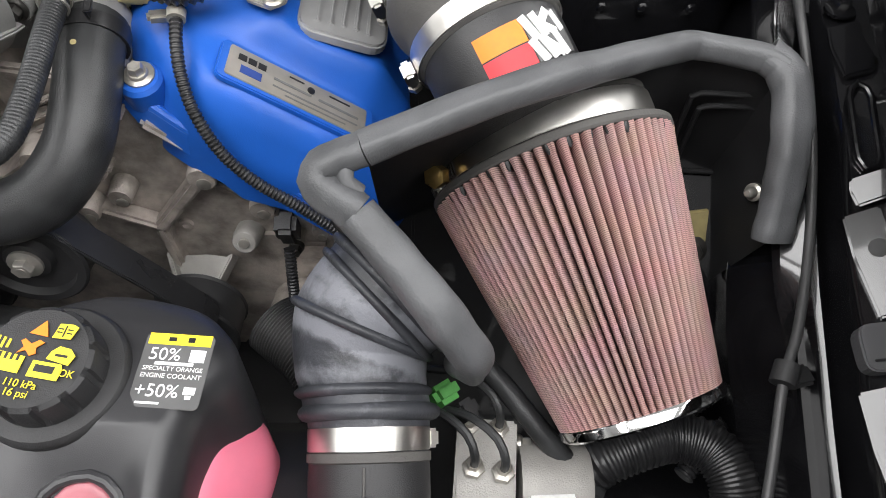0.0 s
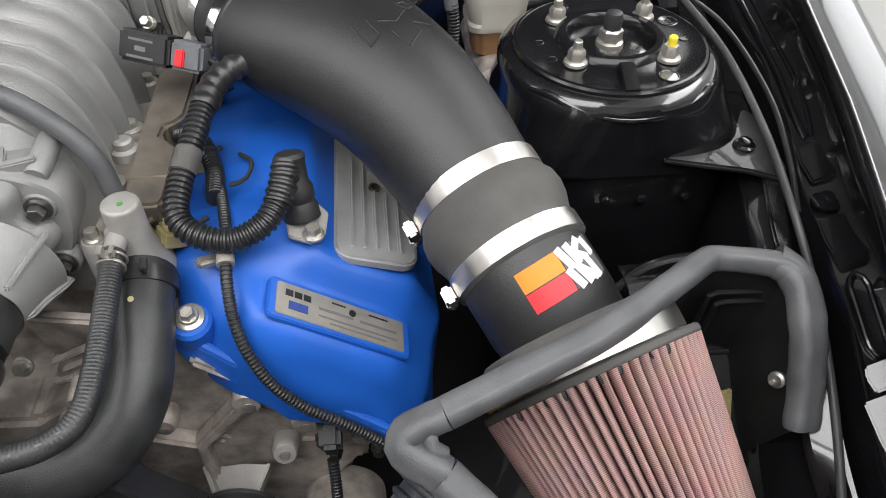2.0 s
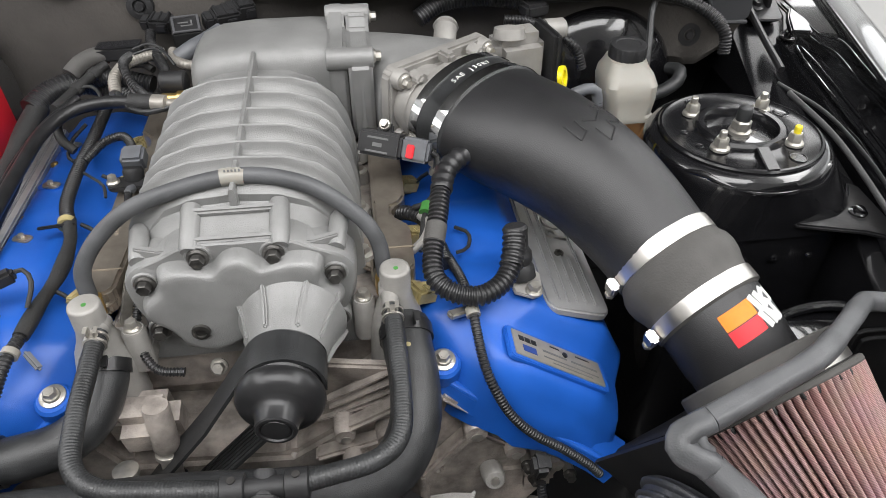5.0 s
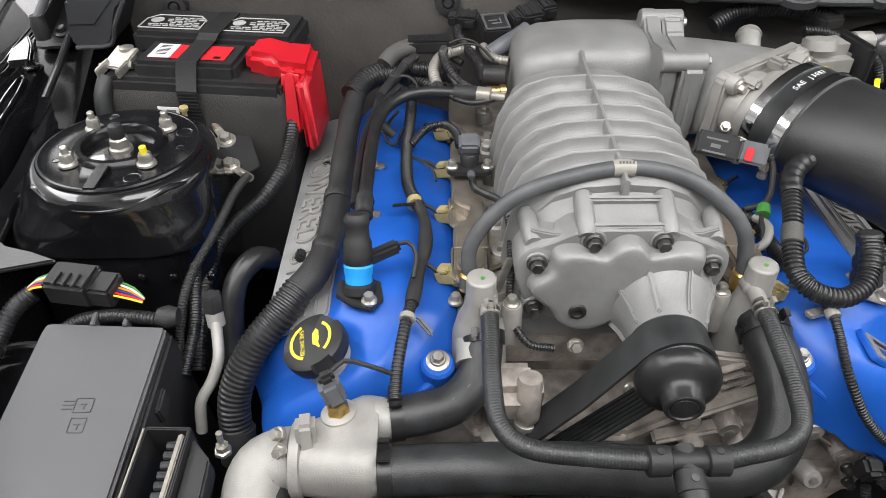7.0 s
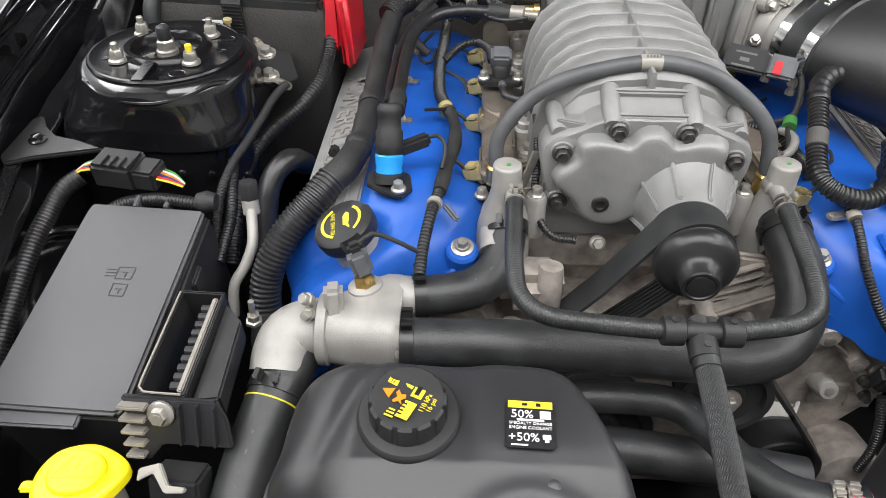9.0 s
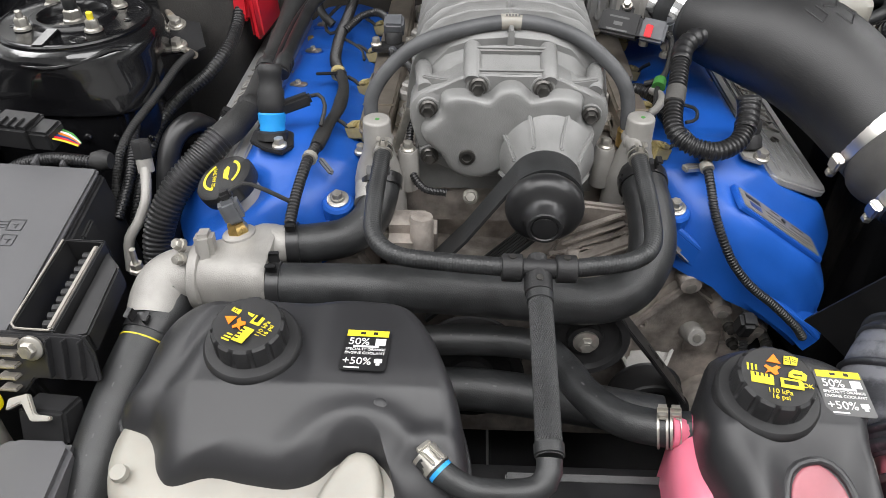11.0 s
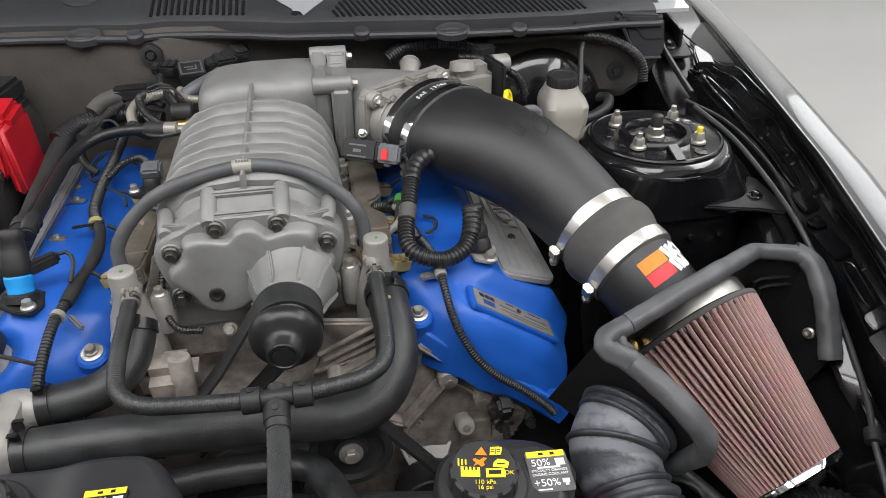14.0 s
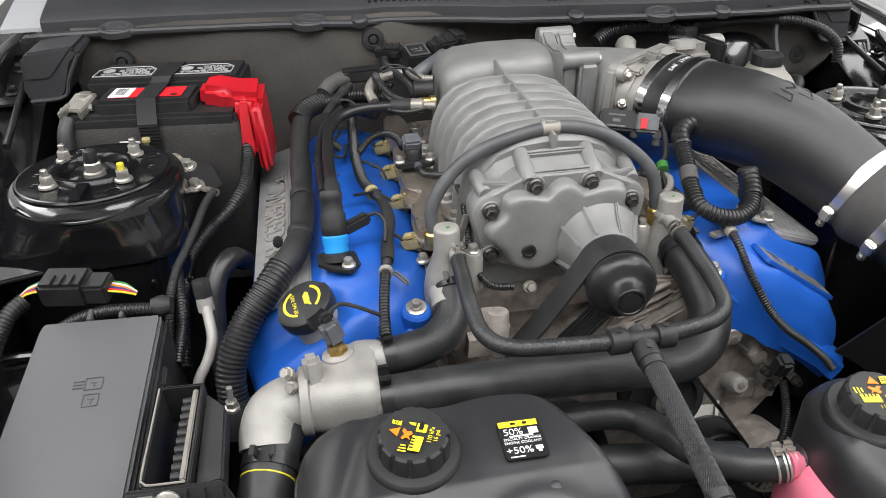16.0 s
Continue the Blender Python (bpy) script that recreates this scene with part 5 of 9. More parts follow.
# bracket plates below the gear cover
bra = thing("front_bracket", (0, 0.44, 0.68), "oil-stained cast accessory bracket below the gear cover", "bracket")
part("plate", prism([(-0.120, 0.742), (-0.060, 0.748), (-0.040, 0.765), (0.01, 0.765), (0.05, 0.745), (0.13, 0.76), (0.135, 0.70), (0.06, 0.66), (-0.12, 0.66)], 0, 0.014, 0.003, None, plane_at((0, 0.452, 0.0), (1, 0, 0), (0, 0.10, 1))), "castdark", bra)
part("post_block", box((-0.100, 0.416, 0.722), (0.062, 0.046, 0.054), 0.013, rot(12, 0, 0), seg=4), "castdark", bra, smooth=60)
part("post_tube", lathe((-0.084, 0.402, 0.757), (0, -0.12, -1), [(0.011, 0), (0.012, 0.004), (0.012, 0.048), (0.010, 0.052)], 24), "castdark", bra)
part("web_plate", prism([(0.048, 0.700), (0.060, 0.728), (0.122, 0.757), (0.128, 0.724), (0.086, 0.708)], 0, 0.010, 0.002, None, plane_at((0, 0.321, 0), (1, 0, 0), (0, 0.15, 1))), "castdark", bra)
for a, b in (((0.056, 0.722), (0.122, 0.755)), ((0.062, 0.715), (0.124, 0.744)), ((0.068, 0.709), (0.126, 0.734)), ((0.05, 0.702), (0.127, 0.724))):
    d = Vector((b[0] - a[0], 0.0, b[1] - a[1]))
    part("web_rib", box(((a[0] + b[0]) / 2, 0.408 + 0.15 * (a[1] + b[1]) / 2 - 0.10, (a[1] + b[1]) / 2), (d.length, 0.008, 0.0022), 0.0008, plane_at((0, 0, 0), d, (0, 1, 0))), "castdark", bra)
part("web_wall", box((0.088, 0.435, 0.73), (0.095, 0.010, 0.060), 0.003, rot(10, 0, -10)), "castdark", bra)
bolt(bra, (-0.035, 0.446, 0.752), (0, -0.8, 0.5), 0.006, "zinc", 1.4)
bolt(bra, (0.024, 0.43, 0.705), (0, -0.8, 0.5), 0.006, "zinc", 1.4)
for x, y in ((-0.085, 0.392), (-0.119, 0.376)):
    t = thing("pipe_stub", (x, y, 0.64), "short plated hose stub below the bracket", "pipe", "plated stubs")
    part("stub", lathe((x, y + 0.004, 0.702), (0, -0.12, -1), [(0.0095, 0), (0.0115, 0.001), (0.0115, 0.006), (0.009, 0.008), (0.009, 0.045)], 20), "zinc", t)
    part("collar", lathe((x, y - 0.002, 0.668), (0, -0.12, -1), [(0.0125, 0), (0.0125, 0.012)], 18), "plastic", t)


# ---- cold air intake ----
f_top, f_bot = Vector((0.462, 0.361, 0.7375)), Vector((0.5205, 0.2084, 0.657))
f_ax = (f_bot - f_top).normalized()
pipe = thing("intake_tube", (0.33, 0.58, 0.80), "matt black moulded intake tube with embossed maker's logo", "intake tube")
line = [(0.2497, 0.660, 0.877), (0.264, 0.640, 0.875), (0.302, 0.602, 0.868), (0.338, 0.563, 0.855), (0.366, 0.524, 0.836), (0.386, 0.490, 0.818), (0.3945, 0.475, 0.811)]
q = spline(line, 0.006)


def tube_size(f):
    """Half-width and half-height along the tube."""
    return float(np.interp(f, [0, 0.12, 0.35, 0.6, 0.85, 1], [0.079, 0.077, 0.069, 0.0625, 0.056, 0.0528])), float(np.interp(f, [0, 0.3, 0.6, 1], [0.054, 0.059, 0.0575, 0.0528]))


rows = []
for k, (c, (s, u)) in enumerate(zip(q, frames_along(q))):
    a_, b_ = tube_size(k / (len(q) - 1))
    rows.append([c + a_ * math.cos(t) * s + b_ * math.sin(t) * u for t in (2 * math.pi * i / 56 for i in range(56))])
bm = bmesh.new()
skin(bm, rows)
part("tube", bm, "intake", pipe)
port = Vector((0.242, 0.608, 0.874))
part("port", lathe(port, (-0.75, -0.55, -0.1), [(0.030, -0.022), (0.028, -0.004), (0.024, 0.003), (0.015, 0.005), (0.015, 0.014), (0.012, 0.016)], 28), "intake", pipe)
# embossed logo: plain raised strokes
bm = bmesh.new()
lm = plane_at((0.3345, 0.5755, 0.905), (0.80, 0.55, 0.0), (-0.5, 0.75, 0.30))


def on_tube(x, y):
    """A point of the tube's skin above (x, y) of the logo's plane."""
    at = np.array(lm @ Vector((x, y, 0)))
    k = int(np.argmin(np.linalg.norm(q - at, axis=1)))
    away = Vector(at - q[k])
    dirn = Vector(q[min(k + 1, len(q) - 1)] - q[k - 1]).normalized()
    away = (away - dirn * away.dot(dirn)).normalized()
    a_, b_ = tube_size(k / (len(q) - 1))
    ca_ = away.dot(dirn.cross(Vector((0, 0, 1))).normalized())
    base = Vector(at) - away * (Vector(at) - Vector(q[k])).dot(away)
    return base + away / math.sqrt(ca_ * ca_ / a_**2 + (1 - ca_ * ca_) / b_**2)


for shape in ([(-0.030, 0.008), (-0.028, -0.014), (-0.018, -0.010), (-0.019, 0.006)], [(-0.014, 0.002), (-0.004, -0.005), (0.010, 0.005)], [(-0.010, -0.012), (-0.008, -0.030), (0.006, -0.021), (0.006, -0.010), (0.020, -0.015), (0.031, -0.008), (0.030, 0.006)], [(0.008, 0.013), (0.018, 0.016), (0.023, 0.010), (0.014, 0.006), (0.008, 0.013)]):
    for (ax_, ay_), (bx_, by_) in zip(shape, shape[1:]):
        tube([on_tube(ax_ + (bx_ - ax_) * f, ay_ + (by_ - ay_) * f) for f in (0, 0.5, 1)], 0.0011, 6, 0.004, bm=bm)
part("embossed_logo", bm, "intake", pipe)
# rubber couplings with band clamps
tbs = tb_c + tb_ax * 0.034
part("throttle_coupling", oval(tbs, tb_ax, [(0.0, 0), (0.003, 0.001), (0.0035, 0.030), (0.005, 0.034), (0.0055, 0.050), (0.004, 0.052)], 0.0745, 0.050), "rubber", pipe, "black rubber coupling sleeve with white print")
for off, g in ((0.008, 0.0032), (0.043, 0.0053)):
    bm = oval(tbs + tb_ax * off, tb_ax, [(g, -0.006), (g + 0.0012, -0.006), (g + 0.0014, 0), (g + 0.0012, 0.006), (g, 0.006)], 0.0745, 0.050)
    bc = part("hose_clamp", bm, "chrome", pipe)
    uu_, vv_, ww_ = basis(tb_ax)
    sc_ = tbs + tb_ax * off + uu_ * (-0.0745 - g - 0.003) * 0.94 + vv_ * -0.020
    part("screw_housing", box(sc_, (0.010, 0.012, 0.022), 0.002, plane_at((0, 0, 0), uu_, tb_ax)), "steel", bc)
    part("screw", lathe(sc_ + Vector((0, 0, -0.008)), (-0.1, -0.1, -1), [(0.004, 0), (0.004, 0.006), (0.0055, 0.006), (0.0055, 0.012)], 6), "zinc", bc)
tu, tv, tw = basis(tb_ax)
for k, ch in enumerate("SAE J30R7"):
    a = radians(118 - 4.6 * k)
    d = (tu * 0.0783 * math.cos(a) + tv * 0.0538 * math.sin(a)) / 0.0587
    if ch != " ":
        lettering("white_print", ch, 0.0085, plane_at(tbs + tb_ax * 0.0255 + d * 0.0587, tu * math.sin(a) - tv * math.cos(a), -tb_ax), "white", pipe)
c1, c2 = Vector((0.3924, 0.4801, 0.8135)), Vector((0.4167, 0.4292, 0.7918))
ca = (c2 - c1).normalized()
L = (c2 - c1).length
part("coupling", lathe(c1 - ca * 0.010, ca, [(0.0525, 0), (0.0535, 0.002), (0.0537, 0.016), (0.055, 0.021), (0.0585, 0.028), (0.0595, 0.037), (0.058, 0.046), (0.0545, 0.055), (0.0535, 0.060), (0.0535, L + 0.018), (0.051, L + 0.020)], 52), "rubbergrey", pipe, "grey silicone coupling hose with a raised hump")
band(pipe, c1, ca, 0.0538, 0.015, (-0.85, -0.35, -0.35))
band(pipe, c2, ca, 0.0537, 0.015, (-0.85, -0.35, -0.35))
down = (f_top - c2).normalized()
part("filter_adapter", lathe(c2 - down * 0.012, down, [(0.0505, 0), (0.0515, 0.002), (0.0515, 0.062), (0.0505, 0.066), (0.050, 0.085)], 52), "intake", pipe)
u, v, w = basis(down)
for k0, k1, s0, s1, mt in ((95, 132, 0.009, 0.0245, "oprint"), (95, 132, 0.0255, 0.040, "rprint"), (54, 94, 0.009, 0.040, "labelgrey")):
    rows = []
    for a in np.linspace(k0, k1, 13):
        d = u * math.cos(radians(a)) + v * math.sin(radians(a))
        rows.append([c2 + down * s + d * 0.0520 for s in np.linspace(s0, s1, 4)] + [c2 + down * s + d * 0.0512 for s in np.linspace(s1, s0, 4)])
    bm = bmesh.new()
    skin(bm, rows)
    part("sticker_field", bm, mt, pipe, "coloured field of the maker's sticker")
for a0, s0, a1, s1 in ((93, 0.0100, 88, 0.0245), (84, 0.0100, 80, 0.0245), (80, 0.0170, 70, 0.0100), (79, 0.0180, 69, 0.0245), (93, 0.0260, 88, 0.0395), (84, 0.0260, 79, 0.0395), (83, 0.0270, 71, 0.0390), (70, 0.0260, 66, 0.0395), (64, 0.0120, 60, 0.0230)):
    p0, p1 = ((c2 + down * s + (u * math.cos(radians(a)) + v * math.sin(radians(a))) * 0.0522) for a, s in ((a0, s0), (a1, s1)))
    d = p1 - p0
    mid = (p0 + p1) / 2
    nrm = mid - c2
    nrm = (nrm - down * nrm.dot(down)).normalized()
    part("sticker_stroke", box(mid, (d.length + 0.003, 0.0060, 0.0008), 0, plane_at((0, 0, 0), d, nrm.cross(d))), "white", pipe)

filt = thing("air_filter", f_bot, "conical pleated air filter in pink oiled gauze with chrome end", "air filter")
n_pleat, per = 68, 10
uu, vv, ww = basis(f_ax)
rings, weave = [], []
Lf = (f_bot - f_top).length
for f in (0.0, 0.015, 0.04, 0.2, 0.4, 0.6, 0.8, 0.96, 0.985, 1.0):
    ring = []
    for k in range(n_pleat * per):
        a = 2 * math.pi * k / (n_pleat * per)
        base = 0.0858 + (0.0545 - 0.0858) * f
        dep = (0.021 - 0.008 * f) * float(np.interp(f, [0, 0.04, 0.96, 1], [0.35, 1, 1, 0.35]))
        sway = 0.10 * math.sin((k // per) * 2.3) * math.sin(f * 3.1 + (k // per) * 0.7)
        r = base - (0, 0.012, 0.05, 0.15, 0.48, 1, 0.48, 0.15, 0.05, 0.012)[k % per] * dep + 0.0005 * math.sin((k // per) * 1.7 + f * 4)
        a += sway * 2 * math.pi / n_pleat * 0.35
        ring.append(f_top + f_ax * (Lf * (0.045 + 0.93 * f)) + (uu * math.cos(a) + vv * math.sin(a)) * r)
        weave.append((k * 0.0011, f * Lf * 0.91, 0))
    rings.append(ring)
bm = bmesh.new()
skin(bm, rings)
gz = part("pleated_gauze", bm, "pleat", filt, "pink oiled pleated cotton gauze", smooth=75)
gz.data.attributes.new("weave", "FLOAT_VECTOR", "POINT").data.foreach_set("vector", [v for p in weave for v in p])
# loose threads and adhesive beads where the pleats meet the flange
for k in range(40):
    a = 2 * math.pi * (k + 0.5) / n_pleat * 1.7
    p = f_top + f_ax * (Lf * 0.046) + (uu * math.cos(a) + vv * math.sin(a)) * 0.082
    part("adhesive_bead", lathe(p, f_ax, [(0.001, -0.002), (0.0026, 0.0), (0.0022, 0.0035), (0.0006, 0.006)], 8), "rubber", filt)
part("rubber_flange", lathe(f_top, f_ax, [(0.052, 0.0015), (0.0850, 0.0015), (0.0866, 0.003), (0.0866, 0.0065), (0.0855, 0.008), (0.07, 0.008)], 60), "rubbergrey", filt, "dark grey rubber mounting flange")
neck = f_top + vv * (0.006 if vv.z > 0 else -0.006)
part("rubber_neck", lathe(neck, f_ax, [(0.052, -0.030), (0.0725, -0.030), (0.0742, -0.028), (0.0742, 0.001), (0.07, 0.0025)], 60), "rubbergrey", filt)
band(filt, neck - f_ax * 0.0085, f_ax, 0.0744, 0.0170, (-0.93, -0.30, -0.2), "steel")
for k in range(11):
    a_ = radians(168 + 3.0 * k)
    d_ = uu * math.cos(a_) + vv * math.sin(a_)
    part("worm_slot", box(neck - f_ax * 0.0085 + d_ * 0.0760, (0.0018, 0.011, 0.0008), 0.0003, plane_at((0, 0, 0), f_ax.cross(d_), f_ax)), "darkbolt", filt)
part("flange_screw", lathe(Vector((0.3850, 0.3310, 0.7545)), (-0.5, -0.6, 0.5), [(0.008, 0), (0.008, 0.008), (0.006, 0.009)], 6), "brass", filt, "brass-coloured clamp screw")
part("end_cap", lathe(f_bot, f_ax, [(0.0500, -0.0065), (0.0552, -0.0065), (0.0560, -0.005), (0.0560, 0.0), (0.0545, 0.0015), (0.04, 0.002)], 60), "chrome", filt, "polished chrome end cap")

shield = thing("heat_shield", (0.46, 0.36, 0.60), "black heat shield with thick grey rubber edge trim", "heat shield")
top = [(0.318, 0.269, 0.826), (0.345, 0.271, 0.837), (0.374, 0.279, 0.846), (0.432, 0.299, 0.857), (0.49, 0.345, 0.838), (0.535, 0.385, 0.818), (0.555, 0.397, 0.811), (0.60, 0.394, 0.804), (0.612, 0.390, 0.801)]
right = [(0.601, 0.398, 0.804), (0.612, 0.390, 0.799), (0.6165, 0.374, 0.791), (0.6160, 0.350, 0.772), (0.6155, 0.330, 0.743), (0.613, 0.311, 0.716)]
left = [(0.317, 0.268, 0.824), (0.329, 0.258, 0.820), (0.341, 0.247, 0.813), (0.360, 0.231, 0.799), (0.383, 0.212, 0.778), (0.400, 0.202, 0.754), (0.4055, 0.2035, 0.737), (0.4055, 0.211, 0.719), (0.403, 0.225, 0.697), (0.400, 0.238, 0.677)]
left_edge = left[:7]
def edge_trim(pts, wide, thick, pinch, slim=1.0):
    """A soft channel trim: a flat-sided oval section that pinches and wrinkles towards its folded ends (start, end)."""
    q = spline(pts, 0.004)
    rows = []
    n_ = len(q) - 1
    for k, (c, (s_, u_)) in enumerate(zip(q, frames_along(q))):
        f = k / n_
        run0, run1 = f * n_ * 0.004, (1 - f) * n_ * 0.004
        squeeze = 1 - pinch[0] * math.exp(-(run0 / 0.012) ** 2) - pinch[1] * math.exp(-(run1 / 0.012) ** 2)
        w_ = wide * (1 + 0.035 * math.sin(f * 21) + 0.02 * math.sin(f * 47 + 1)) * (1 + 0.22 * (1 - squeeze))
        t_ = thick * squeeze * (1 + 0.04 * math.sin(f * 33 + 2))
        ease = 1 - (1 - slim) * math.exp(-(run0 / 0.028) ** 2)
        w_, t_ = w_ * ease, t_ * ease
        ring = []
        for i in range(28):
            a = 2 * math.pi * i / 28
            ca_, sa_ = math.cos(a), math.sin(a)
            e = 0.78
            x_ = math.copysign(abs(ca_) ** e, ca_) * w_
            y_ = math.copysign(abs(sa_) ** e, sa_) * t_
            if sa_ > 0.5:
                y_ -= 0.10 * t_ * math.exp(-((ca_ - 0.25) / 0.18) ** 2)
            ring.append(c + x_ * s_ + y_ * u_)
        rows.append(ring)
    bm = bmesh.new()
    skin(bm, rows)
    return bm


part("top_trim", edge_trim(top[1:], 0.0090, 0.0090, (0.0, 0.10)), "foam", shield, smooth=60)
part("side_trim", edge_trim(right, 0.0138, 0.0108, (0.12, 0.05)), "foam", shield, smooth=60)
corner = [top[1], (0.3315, 0.2685, 0.8325), (0.3225, 0.2655, 0.8280), (0.3200, 0.2605, 0.8235), (0.3250, 0.2555, 0.8200), (0.3345, 0.2505, 0.8165)]
part("front_trim", edge_trim(left[2:], 0.0122, 0.0104, (0.0, 0.0), 0.90), "foam", shield, smooth=60)
part("corner_trim", edge_trim(corner + [left[2]], 0.0108, 0.0096, (0.0, 0.0), 0.86), "foam", shield, smooth=60)
# the trim's wrinkled fold at its front corner
part("trim_fold", tube([(0.3345, 0.2640, 0.8300), (0.3330, 0.2600, 0.8285), (0.3365, 0.2570, 0.8240), (0.3420, 0.2560, 0.8190)], 0.0052, 14), "foam", shield, smooth=60)


def sheet(pts, drop, mat, name, last=None):
    """A hanging panel under a trim; its slope changes from drop to last along the way."""
    bm = bmesh.new()
    q = spline(pts, 0.015)
    rows = []
    for k, p in enumerate(q):
        p = Vector(p)
        d = Vector(drop).lerp(Vector(last or drop), max(0, k / (len(q) - 1) * 1.6 - 0.6))
        nrm = Vector((0.004, 0.004, 0))
        rows.append([p, p + d * 0.5, p + d, p + d + nrm, p + d * 0.5 + nrm, p + nrm])
    skin(bm, rows)
    return part(name, bm, mat, shield)


sheet(top[1:], (-0.005, 0.118, -0.205), "shieldblack", "back_panel", (0.005, 0.02, -0.20))
sheet(right, (-0.02, 0.05, -0.16), "shieldblack", "side_panel")
sheet(left_edge, (-0.012, 0.085, -0.15), "shieldblack", "front_panel")
bm = lathe((0.606, 0.346, 0.726), (-0.8, -0.5, 0.4), [(0.0065, -0.004), (0.0065, 0), (0.0042, 0.001), (0.0042, 0.005), (0.003, 0.007), (0.002, 0.008)], 18)
part("panel_bolt", bm, "zinc", shield)
for w_, h_, off in ((0.062, 0.095, 0.0), (0.046, 0.074, 0.0015)):
    m = plane_at((0.594, 0.4035 - off, 0.722), (1, -0.06, 0), (0, -0.10, 1))
    loop = [m @ Vector((x, y, 0)) for x, y in rounded(w_, h_, 0.008)]
    part("stamped_recess", tube(loop + [loop[0]], 0.0022, 8), "shieldblack", shield)
br = thing("shield_bracket", (0.58, 0.36, 0.63), "small plated bracket with bolt at the heat shield", "bracket")
part("tab", box((0.586, 0.362, 0.66), (0.022, 0.004, 0.04), 0.001, rot(-25, 0, 10)), "cream", br)
bolt(br, (0.586, 0.355, 0.648), (0, -0.8, 0.5), 0.008, "darkbolt", 1.6)

# ---- dusty rubber air duct ----
duct = thing("air_duct", (0.34, 0.22, 0.58), "dusty grey rubber air duct elbow with ridges and bellows", "air duct")
# centre, direction and radius along the elbow, from the clamp to the mouth in the shield
bends = [((0.3432, 0.174, 0.670), (-0.03, 0.918, 0.397), 0.0362), ((0.3427, 0.183, 0.674), (-0.03, 0.918, 0.397), 0.0362), ((0.3424, 0.191, 0.6773), (-0.03, 0.918, 0.397), 0.0372), ((0.3415, 0.1995, 0.681), (-0.03, 0.918, 0.397), 0.0392), ((0.3385, 0.210, 0.686), (-0.03, 0.918, 0.397), 0.0392), ((0.3365, 0.218, 0.6895), (-0.03, 0.918, 0.397), 0.0405), ((0.3355, 0.229, 0.695), (0.06, 0.91, 0.42), 0.0420), ((0.3360, 0.237, 0.702), (0.25, 0.86, 0.45), 0.0440), ((0.3370, 0.2425, 0.7075), (0.386, 0.793, 0.474), 0.0452), ((0.3415, 0.247, 0.715), (0.56, 0.72, 0.41), 0.0452), ((0.3463, 0.252, 0.721), (0.715, 0.615, 0.334), 0.0448), ((0.3560, 0.2603, 0.7255), (0.715, 0.615, 0.334), 0.0455), ((0.3590, 0.2629, 0.7269), (0.715, 0.615, 0.334), 0.0440)]
hinge = Vector(bends[0][1]).cross(Vector(bends[-1][1])).normalized()
crests = [(Vector(c), Vector(d).normalized()) for c, d in (((0.3370, 0.2425, 0.7075), (0.386, 0.793, 0.474)), ((0.3463, 0.252, 0.721), (0.715, 0.615, 0.334)), ((0.3375, 0.2140, 0.6875), (-0.03, 0.918, 0.397)))]
ticks = np.arange(len(bends))
fine = np.linspace(0, len(bends) - 1, 120)
cen = np.array([b[0] for b in bends])
nor = np.array([b[1] for b in bends])
rad = np.array([b[2] for b in bends])
rings, dust = [], []
for f in fine:
    c = Vector([float(np.interp(f, ticks, cen[:, i])) for i in range(3)])
    d = Vector([float(np.interp(f, ticks, nor[:, i])) for i in range(3)]).normalized()
    r = float(np.interp(f, ticks, rad))
    a1 = (hinge - d * hinge.dot(d)).normalized()
    a2 = d.cross(a1)
    ring = []
    for i in range(72):
        a = 2 * math.pi * i / 72
        # slightly squared section
        g = r * (1 + 0.016 * math.cos(4 * a))
        p = c + (a1 * math.cos(a) + a2 * math.sin(a)) * g
        ring.append(p)
        gap = [(p - q).dot(e) for q, e in crests]
        dust.append(max(math.exp(-((gap[0] + 0.009) / 0.006) ** 2), 0.75 * math.exp(-((gap[0] - 0.012) / 0.008) ** 2), 0.8 * math.exp(-((gap[1] + 0.010) / 0.007) ** 2), 0.45 * math.exp(-((gap[2] - 0.004) / 0.006) ** 2)))
    rings.append(ring)
bm = bmesh.new()
skin(bm, rings)
elbow = part("elbow", bm, "aluduct", duct, smooth=60)
elbow.data.attributes.new("dust", "FLOAT", "POINT").data.foreach_set("value", dust)
for c, d, r, h in (((0.3424, 0.1985, 0.6785), (-0.03, 0.918, 0.397), 0.0446, 0.0058), ((0.3385, 0.2088, 0.6858), (-0.03, 0.918, 0.397), 0.0432, 0.0040)):
    bm = lathe(c, d, [(0.0375, -h), (r - 0.0030, -h * 0.78), (r - 0.0006, -h * 0.36), (r, 0), (r - 0.0006, h * 0.36), (r - 0.0030, h * 0.78), (0.0375, h)], 60)
    part("bellows_rib", bm, "aluduct", duct, smooth=60)
for c, d, r, h in (((0.3370, 0.2425, 0.7075), (0.386, 0.793, 0.474), 0.0488, 0.0036), ((0.3463, 0.252, 0.721), (0.715, 0.615, 0.334), 0.0482, 0.0034), ((0.3545, 0.2588, 0.7247), (0.715, 0.615, 0.334), 0.0505, 0.0040)):
    bm = lathe(c, d, [(0.0425, -h * 1.05), (r - 0.0018, -h * 0.80), (r - 0.0002, -h * 0.35), (r, h * 0.1), (r - 0.0014, h * 0.6), (0.0425, h * 1.05)], 72)
    part("moulded_ridge", bm, "aluduct", duct, smooth=50)
band(duct, (0.3427, 0.183, 0.674), (-0.03, 0.918, 0.397), 0.0364, 0.0135, (0.8, 0, -0.6))
